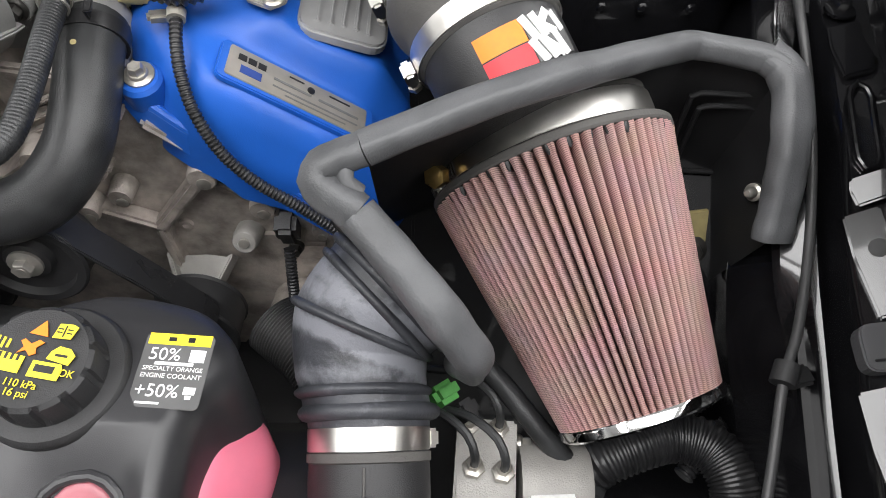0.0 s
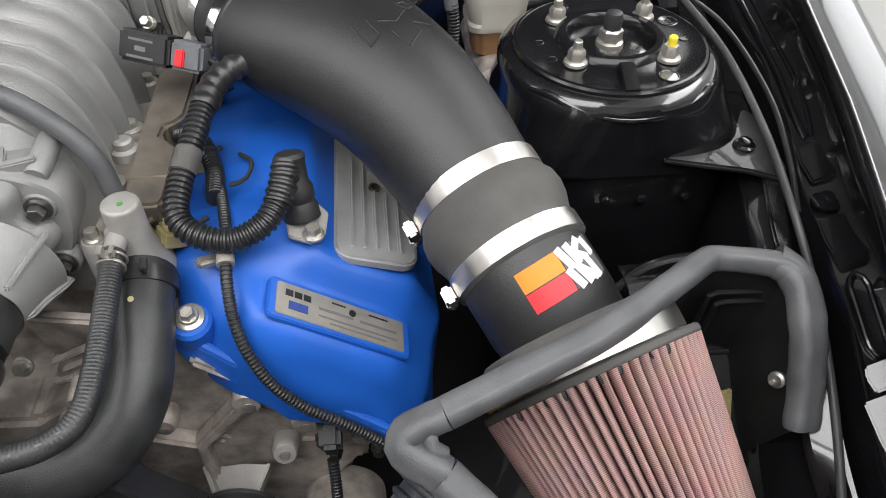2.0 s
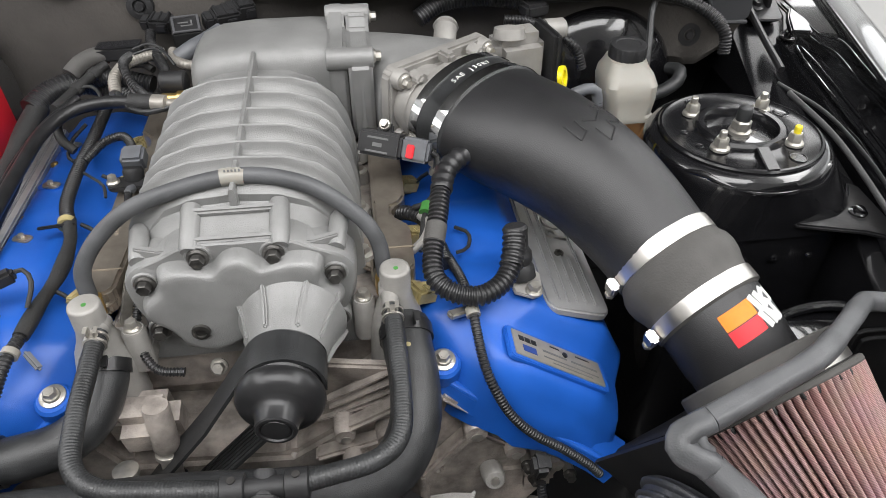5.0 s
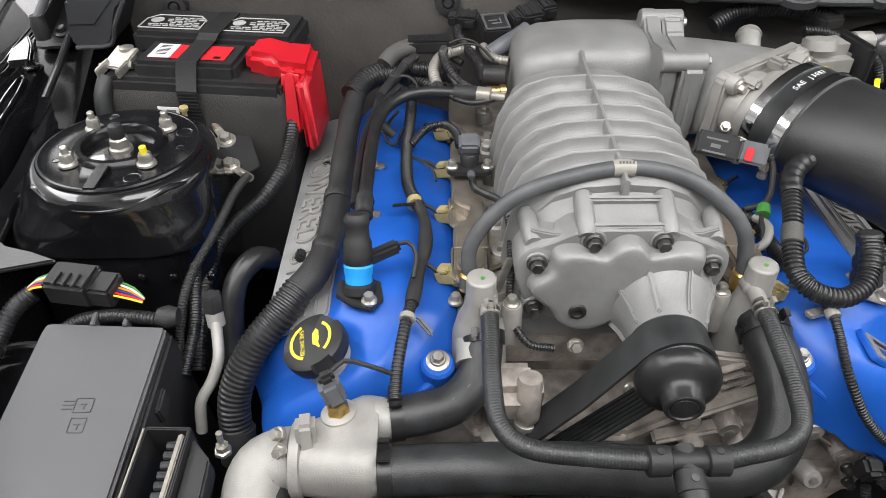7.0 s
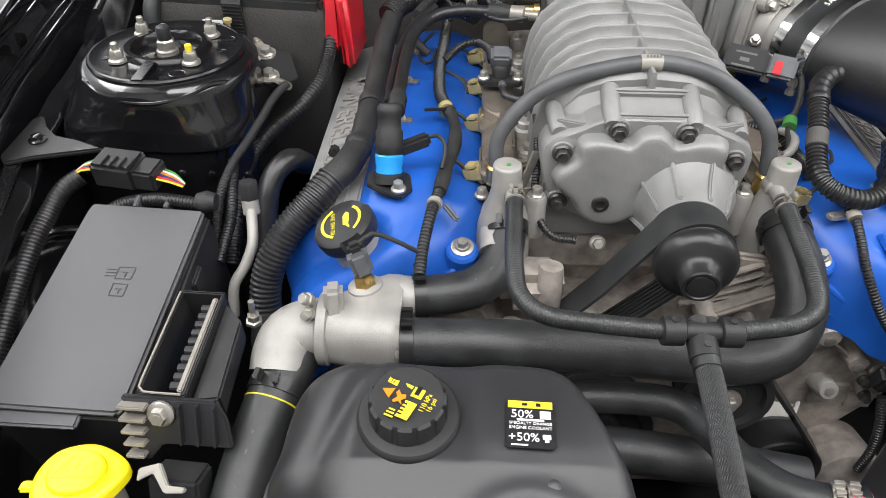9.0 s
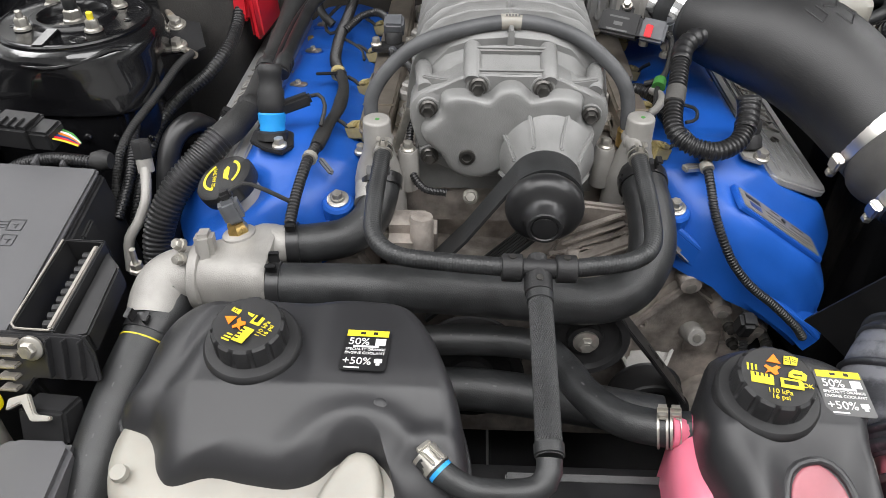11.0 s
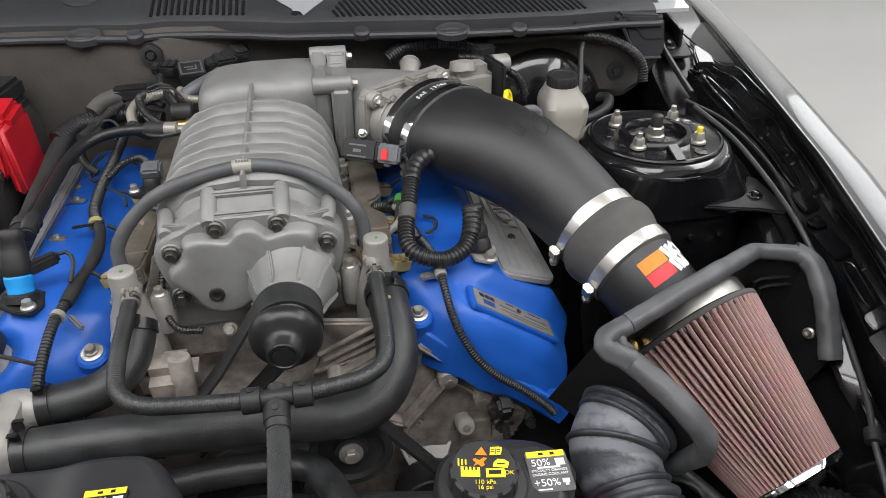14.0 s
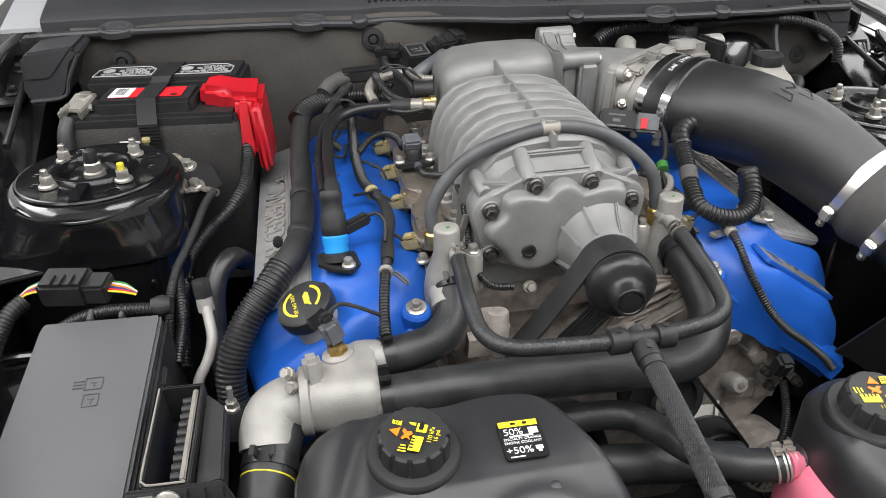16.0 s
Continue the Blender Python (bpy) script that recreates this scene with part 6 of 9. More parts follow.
part("collar", lathe((0.3432, 0.1745, 0.6702), (-0.03, 0.918, 0.397), [(0.0362, -0.0045), (0.0380, -0.0035), (0.0380, 0.0015), (0.0364, 0.0022)], 48), "rubbergrey", duct)
lp, ld = Vector((0.3434, 0.1705, 0.6685)), Vector((0.03, -0.918, -0.397)).normalized()
part("lower_pipe", lathe(lp, ld, [(0.030, -0.002), (0.0368, 0), (0.0372, 0.004), (0.0372, 0.13)], 48), "plastic", duct, "black plastic lower duct")
lu = Vector((0.0, -0.397, 0.918))
part("oval_panel", lathe(lp + ld * 0.052 + lu * 0.0, lu, [(0.0345, 0.010), (0.0343, 0.0415), (0.0328, 0.0428), (0.0310, 0.0412), (0.026, 0.0385), (0.001, 0.0376)], 48), "satin", duct, smooth=50)
part("lower_seam", tube([lp + ld * s + lu * h for s, h in ((0.002, 0.0374), (0.016, 0.0378), (0.020, 0.0402), (0.035, 0.0384), (0.055, 0.0372))], 0.0008, 6), "rubbergrey", duct)
clip = thing("wire_clip", (0.392, 0.217, 0.64), "green plastic wiring clip beside the duct", "clip")
part("body", box((0.3880, 0.2300, 0.640), (0.022, 0.015, 0.024), 0.004, rot(20, 15, 40)), "green", clip)
part("plug", box((0.4030, 0.2220, 0.630), (0.016, 0.014, 0.026), 0.003, rot(20, 15, 40)), "plastic", clip)

# ---- coolant reservoirs ----
def cap_symbols(parent, m, s=1.0):
    def sym(name, rows, mat="yprint", lift=0.0):
        bars(name, m @ Matrix.Translation((0, 0, lift)), [(x * s, y * s, w * s, h * s) for x, y, w, h in rows], mat, parent)

    def poly(name, pts, mat):
        part(name, prism([(x * s, y * s) for x, y in pts], 0, 0.0004, 0, None, m), mat, parent)

    poly("warning_triangle", [(-0.007, 0.011), (0.0025, 0.0105), (-0.0015, 0.0185)], "oprint")
    poly("manual_symbol", [(0.0045, 0.0105), (0.0135, 0.0110), (0.0150, 0.0175), (0.0120, 0.0185), (0.0055, 0.0180)], "yprint")
    sym("symbol_detail", [(0.0093, 0.0145, 0.0006, 0.0058), (0.0070, 0.0155, 0.0026, 0.0006), (0.0118, 0.0155, 0.0026, 0.0006), (0.0070, 0.0137, 0.0026, 0.0006), (0.0118, 0.0137, 0.0026, 0.0006)], "blackprint", 0.0004)
    poly("warning_cross", [(-0.0085, 0.0005), (-0.005, 0.0025), (-0.002, 0.0000), (0.0005, 0.0015), (-0.0005, 0.0045), (0.0025, 0.0075), (-0.0005, 0.0085), (-0.0035, 0.0060), (-0.0075, 0.0080), (-0.0090, 0.0065), (-0.0065, 0.0040)], "oprint")
    poly("tank_symbol", [(-0.0185, -0.0085), (-0.0035, -0.0090), (-0.0035, -0.0005), (-0.0185, 0.0005)], "yprint")
    sym("symbol_detail", [(-0.0155 + 0.0030 * k, -0.0015, 0.0012, 0.0030) for k in range(4)], "blackprint", 0.0004)
    poly("tank_symbol", [(0.0010, -0.0095), (0.0160, -0.0095), (0.0165, -0.0040), (0.0150, -0.0015), (0.0010, -0.0015)], "yprint")
    sym("symbol_detail", [(0.0080, -0.0050, 0.0095, 0.0034)], "blackprint", 0.0004)
    poly("hand_symbol", [(0.0065, 0.0000), (0.0180, -0.0015), (0.0195, 0.0035), (0.0160, 0.0065), (0.0105, 0.0070), (0.0075, 0.0040)], "yprint")
    sym("symbol_detail", [(0.0130, 0.0025, 0.0060, 0.0012)], "blackprint", 0.0004)
    for k in range(3):
        sym("steam_symbol", [(-0.0200 + 0.0028 * k, 0.0045, 0.0013, 0.0065 - 0.001 * k)])
    for words, x, y, size in (("110 kPa", 0.0, -0.0135, 0.0052), ("16 psi", 0.0, -0.0180, 0.0052), ("OK", 0.0190, -0.0055, 0.0050)):
        lettering("cap_text", words, size * s, m @ Matrix.Translation((x * s, y * s, 0.0002)), "yprint", parent)


def filler_cap(parent, at, axis, yaw):
    at, axis = Vector(at), Vector(axis).normalized()
    part("filler_collar", lathe(at, axis, [(0.0375, -0.014), (0.0385, -0.003), (0.0378, 0.0), (0.036, 0.0018), (0.028, 0.003)], 48), "plastic", parent)
    cap = part("cap", lathe(at, axis, [(0.0285, 0.002), (0.0290, 0.003), (0.0288, 0.006, True), (0.0286, 0.0172, True), (0.0278, 0.0198, True), (0.0255, 0.0214), (0.01, 0.0214)], 144, (12, 0.0016)), "plastic", parent, "black ribbed screw cap with yellow and orange symbols", smooth=30)
    u = Vector((math.cos(radians(yaw)), math.sin(radians(yaw)), 0))
    m = plane_at(at + axis * 0.0221, u, axis.cross(u))
    cap_symbols(cap, m, 1.04)
    return cap


def coolant_label(parent, m, ground="labelgrey"):
    lab = part("label", prism(rounded(0.036, 0.042, 0.003), 0, 0.0008, 0.0002, None, m), ground, parent, "coolant mixing label with yellow header")
    t = m @ Matrix.Translation((0, 0, 0.0009))
    bars("label_header", t, [(0, 0.0175, 0.033, 0.0065)], "yprint", lab)
    bars("header_mark", t @ Matrix.Translation((0, 0, 0.0003)), [(-0.004, 0.0175, 0.004, 0.0022), (0.006, 0.0175, 0.0035, 0.0028)], "blackprint", lab)
    lettering("label_text", "50%", 0.010, t @ Matrix.Translation((-0.006, 0.0085, 0)), "white", lab)
    lettering("label_text", "+50%", 0.010, t @ Matrix.Translation((-0.005, -0.012, 0)), "white", lab)
    lettering("label_text", "SPECIALTY ORANGE", 0.0034, t @ Matrix.Translation((0, 0.0005, 0)), "white", lab)
    lettering("label_text", "ENGINE COOLANT", 0.0036, t @ Matrix.Translation((0, -0.0035, 0)), "white", lab)
    bars("label_print", t, [(0.011, 0.0085, 0.008, 0.007), (0.0115, -0.011, 0.006, 0.004), (0.0115, -0.0145, 0.003, 0.002), (0, 0.0035, 0.02, 0.0018), (-0.008, -0.0185, 0.012, 0.0012)], "white", lab)


dl = thing("coolant_reservoir", (-0.17, 0.17, 0.55), "milky coolant reservoir under a black moulded cover", "coolant reservoir", "coolant reservoirs")
ol = [(-0.262, 0.274), (-0.19, 0.270), (-0.12, 0.269), (-0.086, 0.262), (-0.066, 0.236), (-0.051, 0.20), (-0.040, 0.165), (-0.034, 0.130), (-0.036, 0.10), (-0.064, 0.086), (-0.082, 0.096), (-0.090, 0.118), (-0.102, 0.131), (-0.117, 0.134), (-0.132, 0.128), (-0.145, 0.116), (-0.165, 0.110), (-0.194, 0.112), (-0.224, 0.116), (-0.252, 0.109), (-0.266, 0.118), (-0.273, 0.136), (-0.284, 0.147), (-0.302, 0.157), (-0.309, 0.170), (-0.304, 0.205), (-0.302, 0.245), (-0.290, 0.268)]


def top_l(x, y):
    z = 0.766 - 0.40 * max(0, 0.172 - y) - 0.30 * max(0, -0.245 - x) - 0.12 * max(0, x + 0.075)
    rise = 1 / (1 + math.exp(-(y - 0.178) / 0.006))
    z += 0.0055 * rise / (1 + math.exp(-(x + 0.155) / 0.006))
    z += 0.004 * math.exp(-(((x + 0.205) / 0.05) ** 2 + ((y - 0.205) / 0.05) ** 2))
    z -= 0.0045 * math.exp(-((x + 0.262 - 0.35 * (y - 0.20)) / 0.010) ** 2)
    r = math.hypot(x + 0.116, y - 0.100)
    z += 0.0050 * math.exp(-((r - 0.052) / 0.011) ** 2) / (1 + math.exp(-(y - 0.115) / 0.006))
    z -= 0.006 * math.exp(-(r / 0.034) ** 2)
    r = math.hypot(x + 0.058, y - 0.112)
    z += 0.004 * math.exp(-((r - 0.026) / 0.009) ** 2) / (1 + math.exp(-(y - 0.118) / 0.005))
    return z


part("cover", dome(closed_curve(ol, 220), top_l, 0.716, 0.024, 34, (-0.125, 0.205)), "plasticgrey", dl, "charcoal moulded plastic cover", smooth=60)
part("rolled_lip", tube([(x, y, 0.7185) for x, y in closed_curve(ol, 140)], 0.0032, 8), "plasticgrey", dl)
tk = [(x * 1.0 + 0.0, y - 0.004) for x, y in ol[:7]] + [(-0.036, 0.085), (-0.10, 0.075), (-0.20, 0.075), (-0.285, 0.09), (-0.308, 0.14), (-0.30, 0.19), (-0.28, 0.24)]
part("tank", dome(closed_curve(tk, 80), lambda x, y: 0.728 + 0.3 * min(0, y - 0.13), 0.56, 0.016, 6, (-0.165, 0.17)), "tank", dl, "milky translucent plastic tank", smooth=60)
part("level_window", dome(closed_curve([(-0.145, 0.10), (-0.12, 0.134), (-0.10, 0.128), (-0.094, 0.10), (-0.10, 0.07), (-0.14, 0.07)], 30), lambda x, y: 0.742 + 0.5 * min(0, y - 0.13), 0.70, 0.010, 4), "tank", dl)
part("fluid_band", box((-0.18, 0.0745, 0.66), (0.20, 0.006, 0.055), 0.003), "amber", dl, "amber coolant showing through the tank")
part("dimple", lathe((-0.101, 0.158, 0.7618), (0, -0.42, 1), [(0.0062, -0.003), (0.0055, 0.0008), (0.0042, 0.0018), (0.002, 0.0020)], 24), "plasticgrey", dl)
filler_cap(dl, (-0.205, 0.206, 0.776), (0.0, -0.12, 1), 68)
coolant_label(dl, plane_at((-0.116, 0.202, 0.7728), (1, -0.03, 0), (0.03, 1, 0.0)), "blackprint")
part("nut", lathe((-0.288, 0.115, 0.728), (0, -0.3, 1), [(0.007, 0), (0.006, 0.005)], 12), "tank", dl)

dr = thing("coolant_reservoir", (0.21, 0.16, 0.55), "pink-filled coolant reservoir under a black moulded cover", "coolant reservoir", "coolant reservoirs")
orr = [(0.165, 0.228), (0.20, 0.238), (0.245, 0.230), (0.268, 0.212), (0.275, 0.192), (0.270, 0.176), (0.262, 0.162), (0.258, 0.145), (0.257, 0.12), (0.256, 0.08), (0.252, 0.04), (0.235, 0.022), (0.185, 0.022), (0.166, 0.04), (0.160, 0.08), (0.152, 0.115), (0.144, 0.145), (0.146, 0.18), (0.153, 0.21)]


def top_r(x, y):
    y += 0.018
    z = 0.762 - 0.45 * max(0, 0.17 - y)
    z += 0.004 * math.exp(-(((x - 0.195) / 0.045) ** 2 + ((y - 0.195) / 0.045) ** 2))
    low = 1 / (1 + math.exp((y - 0.150) / 0.008))
    z += 0.0085 * low * (math.exp(-((x - 0.168) / 0.0135) ** 2) + math.exp(-((x - 0.247) / 0.0125) ** 2))
    z -= 0.0085 * low * math.exp(-((x - 0.211) / 0.026) ** 4)
    return z


part("cover", dome(closed_curve(orr, 170), top_r, 0.63, 0.022, 34, (0.206, 0.14)), "plasticgrey", dr, "charcoal moulded plastic cover", smooth=60)
tp = [(0.150, 0.225), (0.20, 0.236), (0.25, 0.226), (0.278, 0.212), (0.287, 0.190), (0.285, 0.16), (0.276, 0.10), (0.16, 0.065), (0.140, 0.11), (0.132, 0.16), (0.138, 0.20)]
part("tank", dome([(x - 0.004, y - 0.014) for x, y in closed_curve(tp, 80)], lambda x, y: 0.712 + 0.45 * min(0, y - 0.13) - 1.3 * max(0, x - 0.258), 0.55, 0.03, 8, (0.21, 0.16)), "coolant", dr, "translucent tank full of pink coolant", smooth=60)
arch_w = [(0.189, 0.035), (0.189, 0.09), (0.192, 0.114), (0.200, 0.126), (0.211, 0.130), (0.222, 0.126), (0.230, 0.114), (0.233, 0.09), (0.233, 0.035)]
part("level_window", dome(closed_curve(arch_w, 40), lambda x, y: top_r(x, y) + 0.0016, 0.66, 0.004, 5), "coolantpale", dr, "pale pink coolant behind a level window")
part("window_rim", tube([(x + 0.003 * math.copysign(1, x - 0.211), y + 0.001, top_r(x, y) + 0.001) for x, y in arch_w], 0.0032, 10), "plasticgrey", dr)
filler_cap(dr, (0.188, 0.177, 0.767), (0.02, -0.12, 1), -10)
coolant_label(dr, plane_at((0.247, 0.181, 0.7635), (1, -0.05, -0.03), (0.05, 1, 0.05)))
part("outlet_stub", lathe((0.150, 0.192, 0.700), (-1, 0, 0), [(0.013, -0.02), (0.013, 0.012), (0.0145, 0.014), (0.0145, 0.018)], 20), "coolant", dr)

# ---- hoses ----
def hose_thing(name, pts, r, mat, label, ridge=None, category="hose", seg=18, flat=1.0, group=""):
    q = Vector(pts[len(pts) // 2])
    t = thing(name, q, label, category, group)
    part("hose", tube(pts, r, seg, ridge=ridge, flat=flat), mat, t)
    return t


def wire_clip(parent, at, axis, r):
    """A spring clip: two wire rings, a bridge and two upright ears."""
    u, v, w = basis(axis)
    at = Vector(at)
    bm = bmesh.new()
    for d in (-0.0035, 0.0035):
        lathe(at + w * d, axis, [(r - 0.0008, -0.001), (r + 0.0012, -0.001), (r + 0.0014, 0), (r + 0.0012, 0.001), (r - 0.0008, 0.001)], 24, bm=bm)
    m = plane_at((0, 0, 0), u, w)
    for d in (-0.0028, 0.0028):
        box(at + v * (r + 0.004) + u * d, (0.0011, 0.0085, 0.0065), 0.0004, m, bm=bm)
        box(at + v * (r + 0.0072) + u * d * 1.5, (0.0035, 0.0070, 0.0011), 0.0004, m, bm=bm)
    box(at + v * (r + 0.0012), (0.010, 0.005, 0.0012), 0.0004, m, bm=bm)
    part("spring_clip", bm, "zinc", parent)


def hose_print(parent, pts, r, f0, f1, n):
    """A row of pale printed dashes along a hose's upper side."""
    q = spline(pts, 0.004)
    fr = frames_along(q)
    n = max(3, n // 2)
    for k in range(n):
        i = int((f0 + (f1 - f0) * k / max(1, n - 1)) * (len(q) - 2))
        s, u = fr[i]
        d = Vector(q[i + 1]) - Vector(q[i])
        nrm = (Vector((0, -0.45, 0.9)) - d * (Vector((0, -0.45, 0.9)).dot(d) / d.length_squared)).normalized()
        w = 0.0022 + 0.0022 * ((k * 7) % 3)
        if (k * 5) % 7 != 0:
            part("printed_mark", box(Vector(q[i]) + nrm * (r - 0.00005), (w * 0.6, 0.0013, 0.0003), 0, plane_at((0, 0, 0), d, nrm.cross(d))), "hoseprint", parent)


upper = [(-0.222, 0.318, 0.733), (-0.15, 0.322, 0.731), (-0.06, 0.325, 0.727), (0.03, 0.322, 0.723), (0.085, 0.322, 0.722), (0.118, 0.332, 0.731), (0.138, 0.358, 0.750), (0.1415, 0.392, 0.769), (0.139, 0.420, 0.779), (0.138, 0.448, 0.784)]
h = hose_thing("upper_coolant_hose", upper, 0.0225, "rubber", "thick black rubber coolant hose across the engine")
clip_ring(h, (-0.216, 0.318, 0.733), (1, 0.03, 0), 0.0222)
clip_ring(h, (0.1383, 0.436, 0.782), (-0.05, 0.95, 0.28), 0.0232)
part("paint_dot", lathe((0.1385, 0.408, 0.7985), (0.05, -0.35, 0.93), [(0.0022, -0.001), (0.0022, 0.0008)], 10), "cream", h, "yellow paint dot")
hose_print(h, upper, 0.0215, 0.05, 0.4, 16)
pts = [(-0.220, 0.366, 0.744), (-0.19, 0.372, 0.743), (-0.158, 0.382, 0.744), (-0.136, 0.402, 0.752), (-0.128, 0.428, 0.768), (-0.127, 0.446, 0.779)]
h = hose_thing("bypass_hose", pts, 0.0195, "rubber", "short thick black rubber elbow hose at the outlet")
clip_ring(h, (-0.208, 0.368, 0.744), (1, 0.15, 0), 0.0202)
clip_ring(h, (-0.1275, 0.437, 0.774), (0, 0.8, 0.55), 0.0202)
hose_print(h, pts, 0.0195, 0.3, 0.6, 7)
sl = [(-0.1225, 0.436, 0.817), (-0.1235, 0.40, 0.811), (-0.1245, 0.352, 0.802), (-0.120, 0.318, 0.794), (-0.098, 0.300, 0.789), (-0.05, 0.292, 0.789), (-0.004, 0.287, 0.790)]
h = hose_thing("heater_hose", sl, 0.0082, "rubber", "thin black braided rubber hose beside the gear cover", ridge=(0.0026, 0.00025), category="hose", group="thin coolant hoses")
hose_print(h, sl, 0.0082, 0.55, 0.95, 14)
wire_clip(h, (-0.1225, 0.428, 0.8155), (0, -1, -0.15), 0.0086)
sr = [(0.127, 0.436, 0.817), (0.128, 0.40, 0.811), (0.1285, 0.352, 0.801), (0.124, 0.318, 0.793), (0.105, 0.301, 0.789), (0.07, 0.292, 0.789), (0.048, 0.287, 0.790)]
h = hose_thing("heater_hose", sr, 0.0082, "rubber", "thin black braided rubber hose beside the gear cover", ridge=(0.0026, 0.00025), group="thin coolant hoses")
hose_print(h, sr, 0.0082, 0.6, 0.95, 12)
wire_clip(h, (0.127, 0.428, 0.8155), (0, -1, -0.15), 0.0086)
tj = thing("hose_tee", (0.022, 0.283, 0.78), "black plastic tee joining thin coolant hoses", "hose tee")
part("cross_pipe", lathe((-0.006, 0.286, 0.790), (1, 0, 0), [(0.0085, 0), (0.0085, 0.056)], 18), "plastic", tj)
part("down_pipe", lathe((0.022, 0.298, 0.792), (0, -1, -0.25), [(0.0085, 0), (0.0085, 0.030)], 18), "plastic", tj)
for c, d in (((0.0, 0.2865, 0.790), (1, 0, 0)), ((0.046, 0.2865, 0.790), (1, 0, 0)), ((0.022, 0.270, 0.785), (0, -1, -0.25))):
    col = part("collar", lathe(c, d, [(0.0105, -0.009), (0.012, -0.008), (0.012, 0.008), (0.0105, 0.009)], 24), "plastic", tj)
    u, v, w = basis(d)
    part("pin", lathe(Vector(c) + v * 0.0115, v, [(0.003, -0.001), (0.003, 0.0015)], 10), "darkbolt", col)
braid = [(0.0225, 0.262, 0.783), (0.023, 0.22, 0.774), (0.023, 0.17, 0.762), (0.023, 0.125, 0.751)]
h = hose_thing("braided_hose", braid, 0.0092, "rubber", "black braided coolant hose with woven sleeve")
q = spline(braid, 0.002)
fr = frames_along(q)
bm = bmesh.new()
for way in (1, -1):
    for k in range(30):
        a0 = 2 * math.pi * k / 30
        strand = []
        for n_, (c, (s_, u_)) in enumerate(zip(q, fr)):
            a = a0 + way * n_ * 0.112
            strand.append(c + (0.0094 + 0.0002 * math.sin(n_ * 1.9 + way)) * (math.cos(a) * s_ + math.sin(a) * u_))
        rows = []
        for n_, p in enumerate(strand):
            d = Vector(strand[min(n_ + 1, len(strand) - 1)] - strand[max(n_ - 1, 0)]).normalized()
            out = Vector(p - q[n_]).normalized()
            w_ = d.cross(out) * 0.00062
            p = Vector(p)
            rows.append([p - w_, p + out * 0.0005, p + w_, p - out * 0.0005])
        skin(bm, rows)
tagged(part("woven_sleeve", bm, "rubber", h, "woven black fabric sleeve"), kind="stuff")
for c in ((0.0225, 0.258, 0.782), (0.023, 0.130, 0.7522)):
    part("end_collar", lathe(c, (0, -1, -0.23), [(0.0092, -0.005), (0.0112, -0.004), (0.0112, 0.004), (0.0092, 0.005)], 24), "rubber", h)
pts = [(0.023, 0.124, 0.750), (0.021, 0.112, 0.744), (0.008, 0.104, 0.740), (-0.03, 0.102, 0.742), (-0.052, 0.110, 0.749), (-0.068, 0.122, 0.756)]
h = hose_thing("overflow_hose", pts, 0.0095, "rubber", "bent black hose running to the reservoir nipple")
bm = lathe((-0.062, 0.118, 0.754), (-0.7, 0.65, 0.3), [(0.0098, -0.008), (0.0106, -0.008), (0.0106, -0.005), (0.0098, -0.005), (0.0098, 0.003), (0.0106, 0.003), (0.0106, 0.006), (0.0098, 0.006)], 24)
box((-0.064, 0.113, 0.764), (0.018, 0.003, 0.003), 0.001, rot(0, 0, 135), bm=bm)
box((-0.058, 0.118, 0.765), (0.018, 0.003, 0.003), 0.001, rot(0, 0, 135), bm=bm)
box((-0.066, 0.120, 0.766), (0.004, 0.012, 0.004), 0.001, rot(0, 0, 135), bm=bm)
part("spring_clip", bm, "zinc", h)
part("tape_mark", lathe((-0.054, 0.111, 0.7505), (-0.7, 0.6, 0.3), [(0.0097, -0.0015), (0.0097, 0.0015)], 20), "cyan", h)
lower = [(-0.15, 0.315, 0.655), (-0.075, 0.322, 0.662), (0.0, 0.322, 0.664), (0.038, 0.314, 0.664), (0.058, 0.285, 0.668), (0.072, 0.245, 0.678), (0.095, 0.212, 0.688), (0.125, 0.198, 0.694), (0.150, 0.193, 0.699)]
h = hose_thing("lower_coolant_hose", lower, 0.0155, "rubber", "bent black rubber hose to the pink reservoir")
hose_print(h, lower, 0.0155, 0.1, 0.8, 26)
for x, y, z in ((0.128, 0.1970, 0.6948), (0.138, 0.195, 0.697)):
    wire_clip(h, (x, y, z), (1, -0.2, 0.2), 0.0160)
pts = [(-0.16, 0.300, 0.60), (-0.05, 0.305, 0.61), (0.05, 0.295, 0.61), (0.16, 0.28, 0.605)]
h = hose_thing("radiator_hose", pts, 0.022, "rubber", "thick black hose low behind the reservoirs")
hose_print(h, pts, 0.022, 0.1, 0.8, 20)
pts = [(-0.318, 0.322, 0.716), (-0.325, 0.300, 0.708), (-0.336, 0.25, 0.692), (-0.345, 0.19, 0.668), (-0.350, 0.12, 0.635), (-0.352, 0.05, 0.59)]
h = hose_thing("radiator_top_hose", pts, 0.0245, "rubber", "thick black printed radiator hose with spring clamp")
clip_ring(h, (-0.3290, 0.284, 0.7025), (-0.2, -0.9, -0.33), 0.0252)
part("yellow_line", lathe((-0.3318, 0.271, 0.6985), (-0.2, -0.9, -0.33), [(0.0246, -0.0009), (0.0252, -0.0005), (0.0252, 0.0005), (0.0246, 0.0009)], 32), "yprint", h)
hose_print(h, pts, 0.0245, 0.25, 0.85, 26)

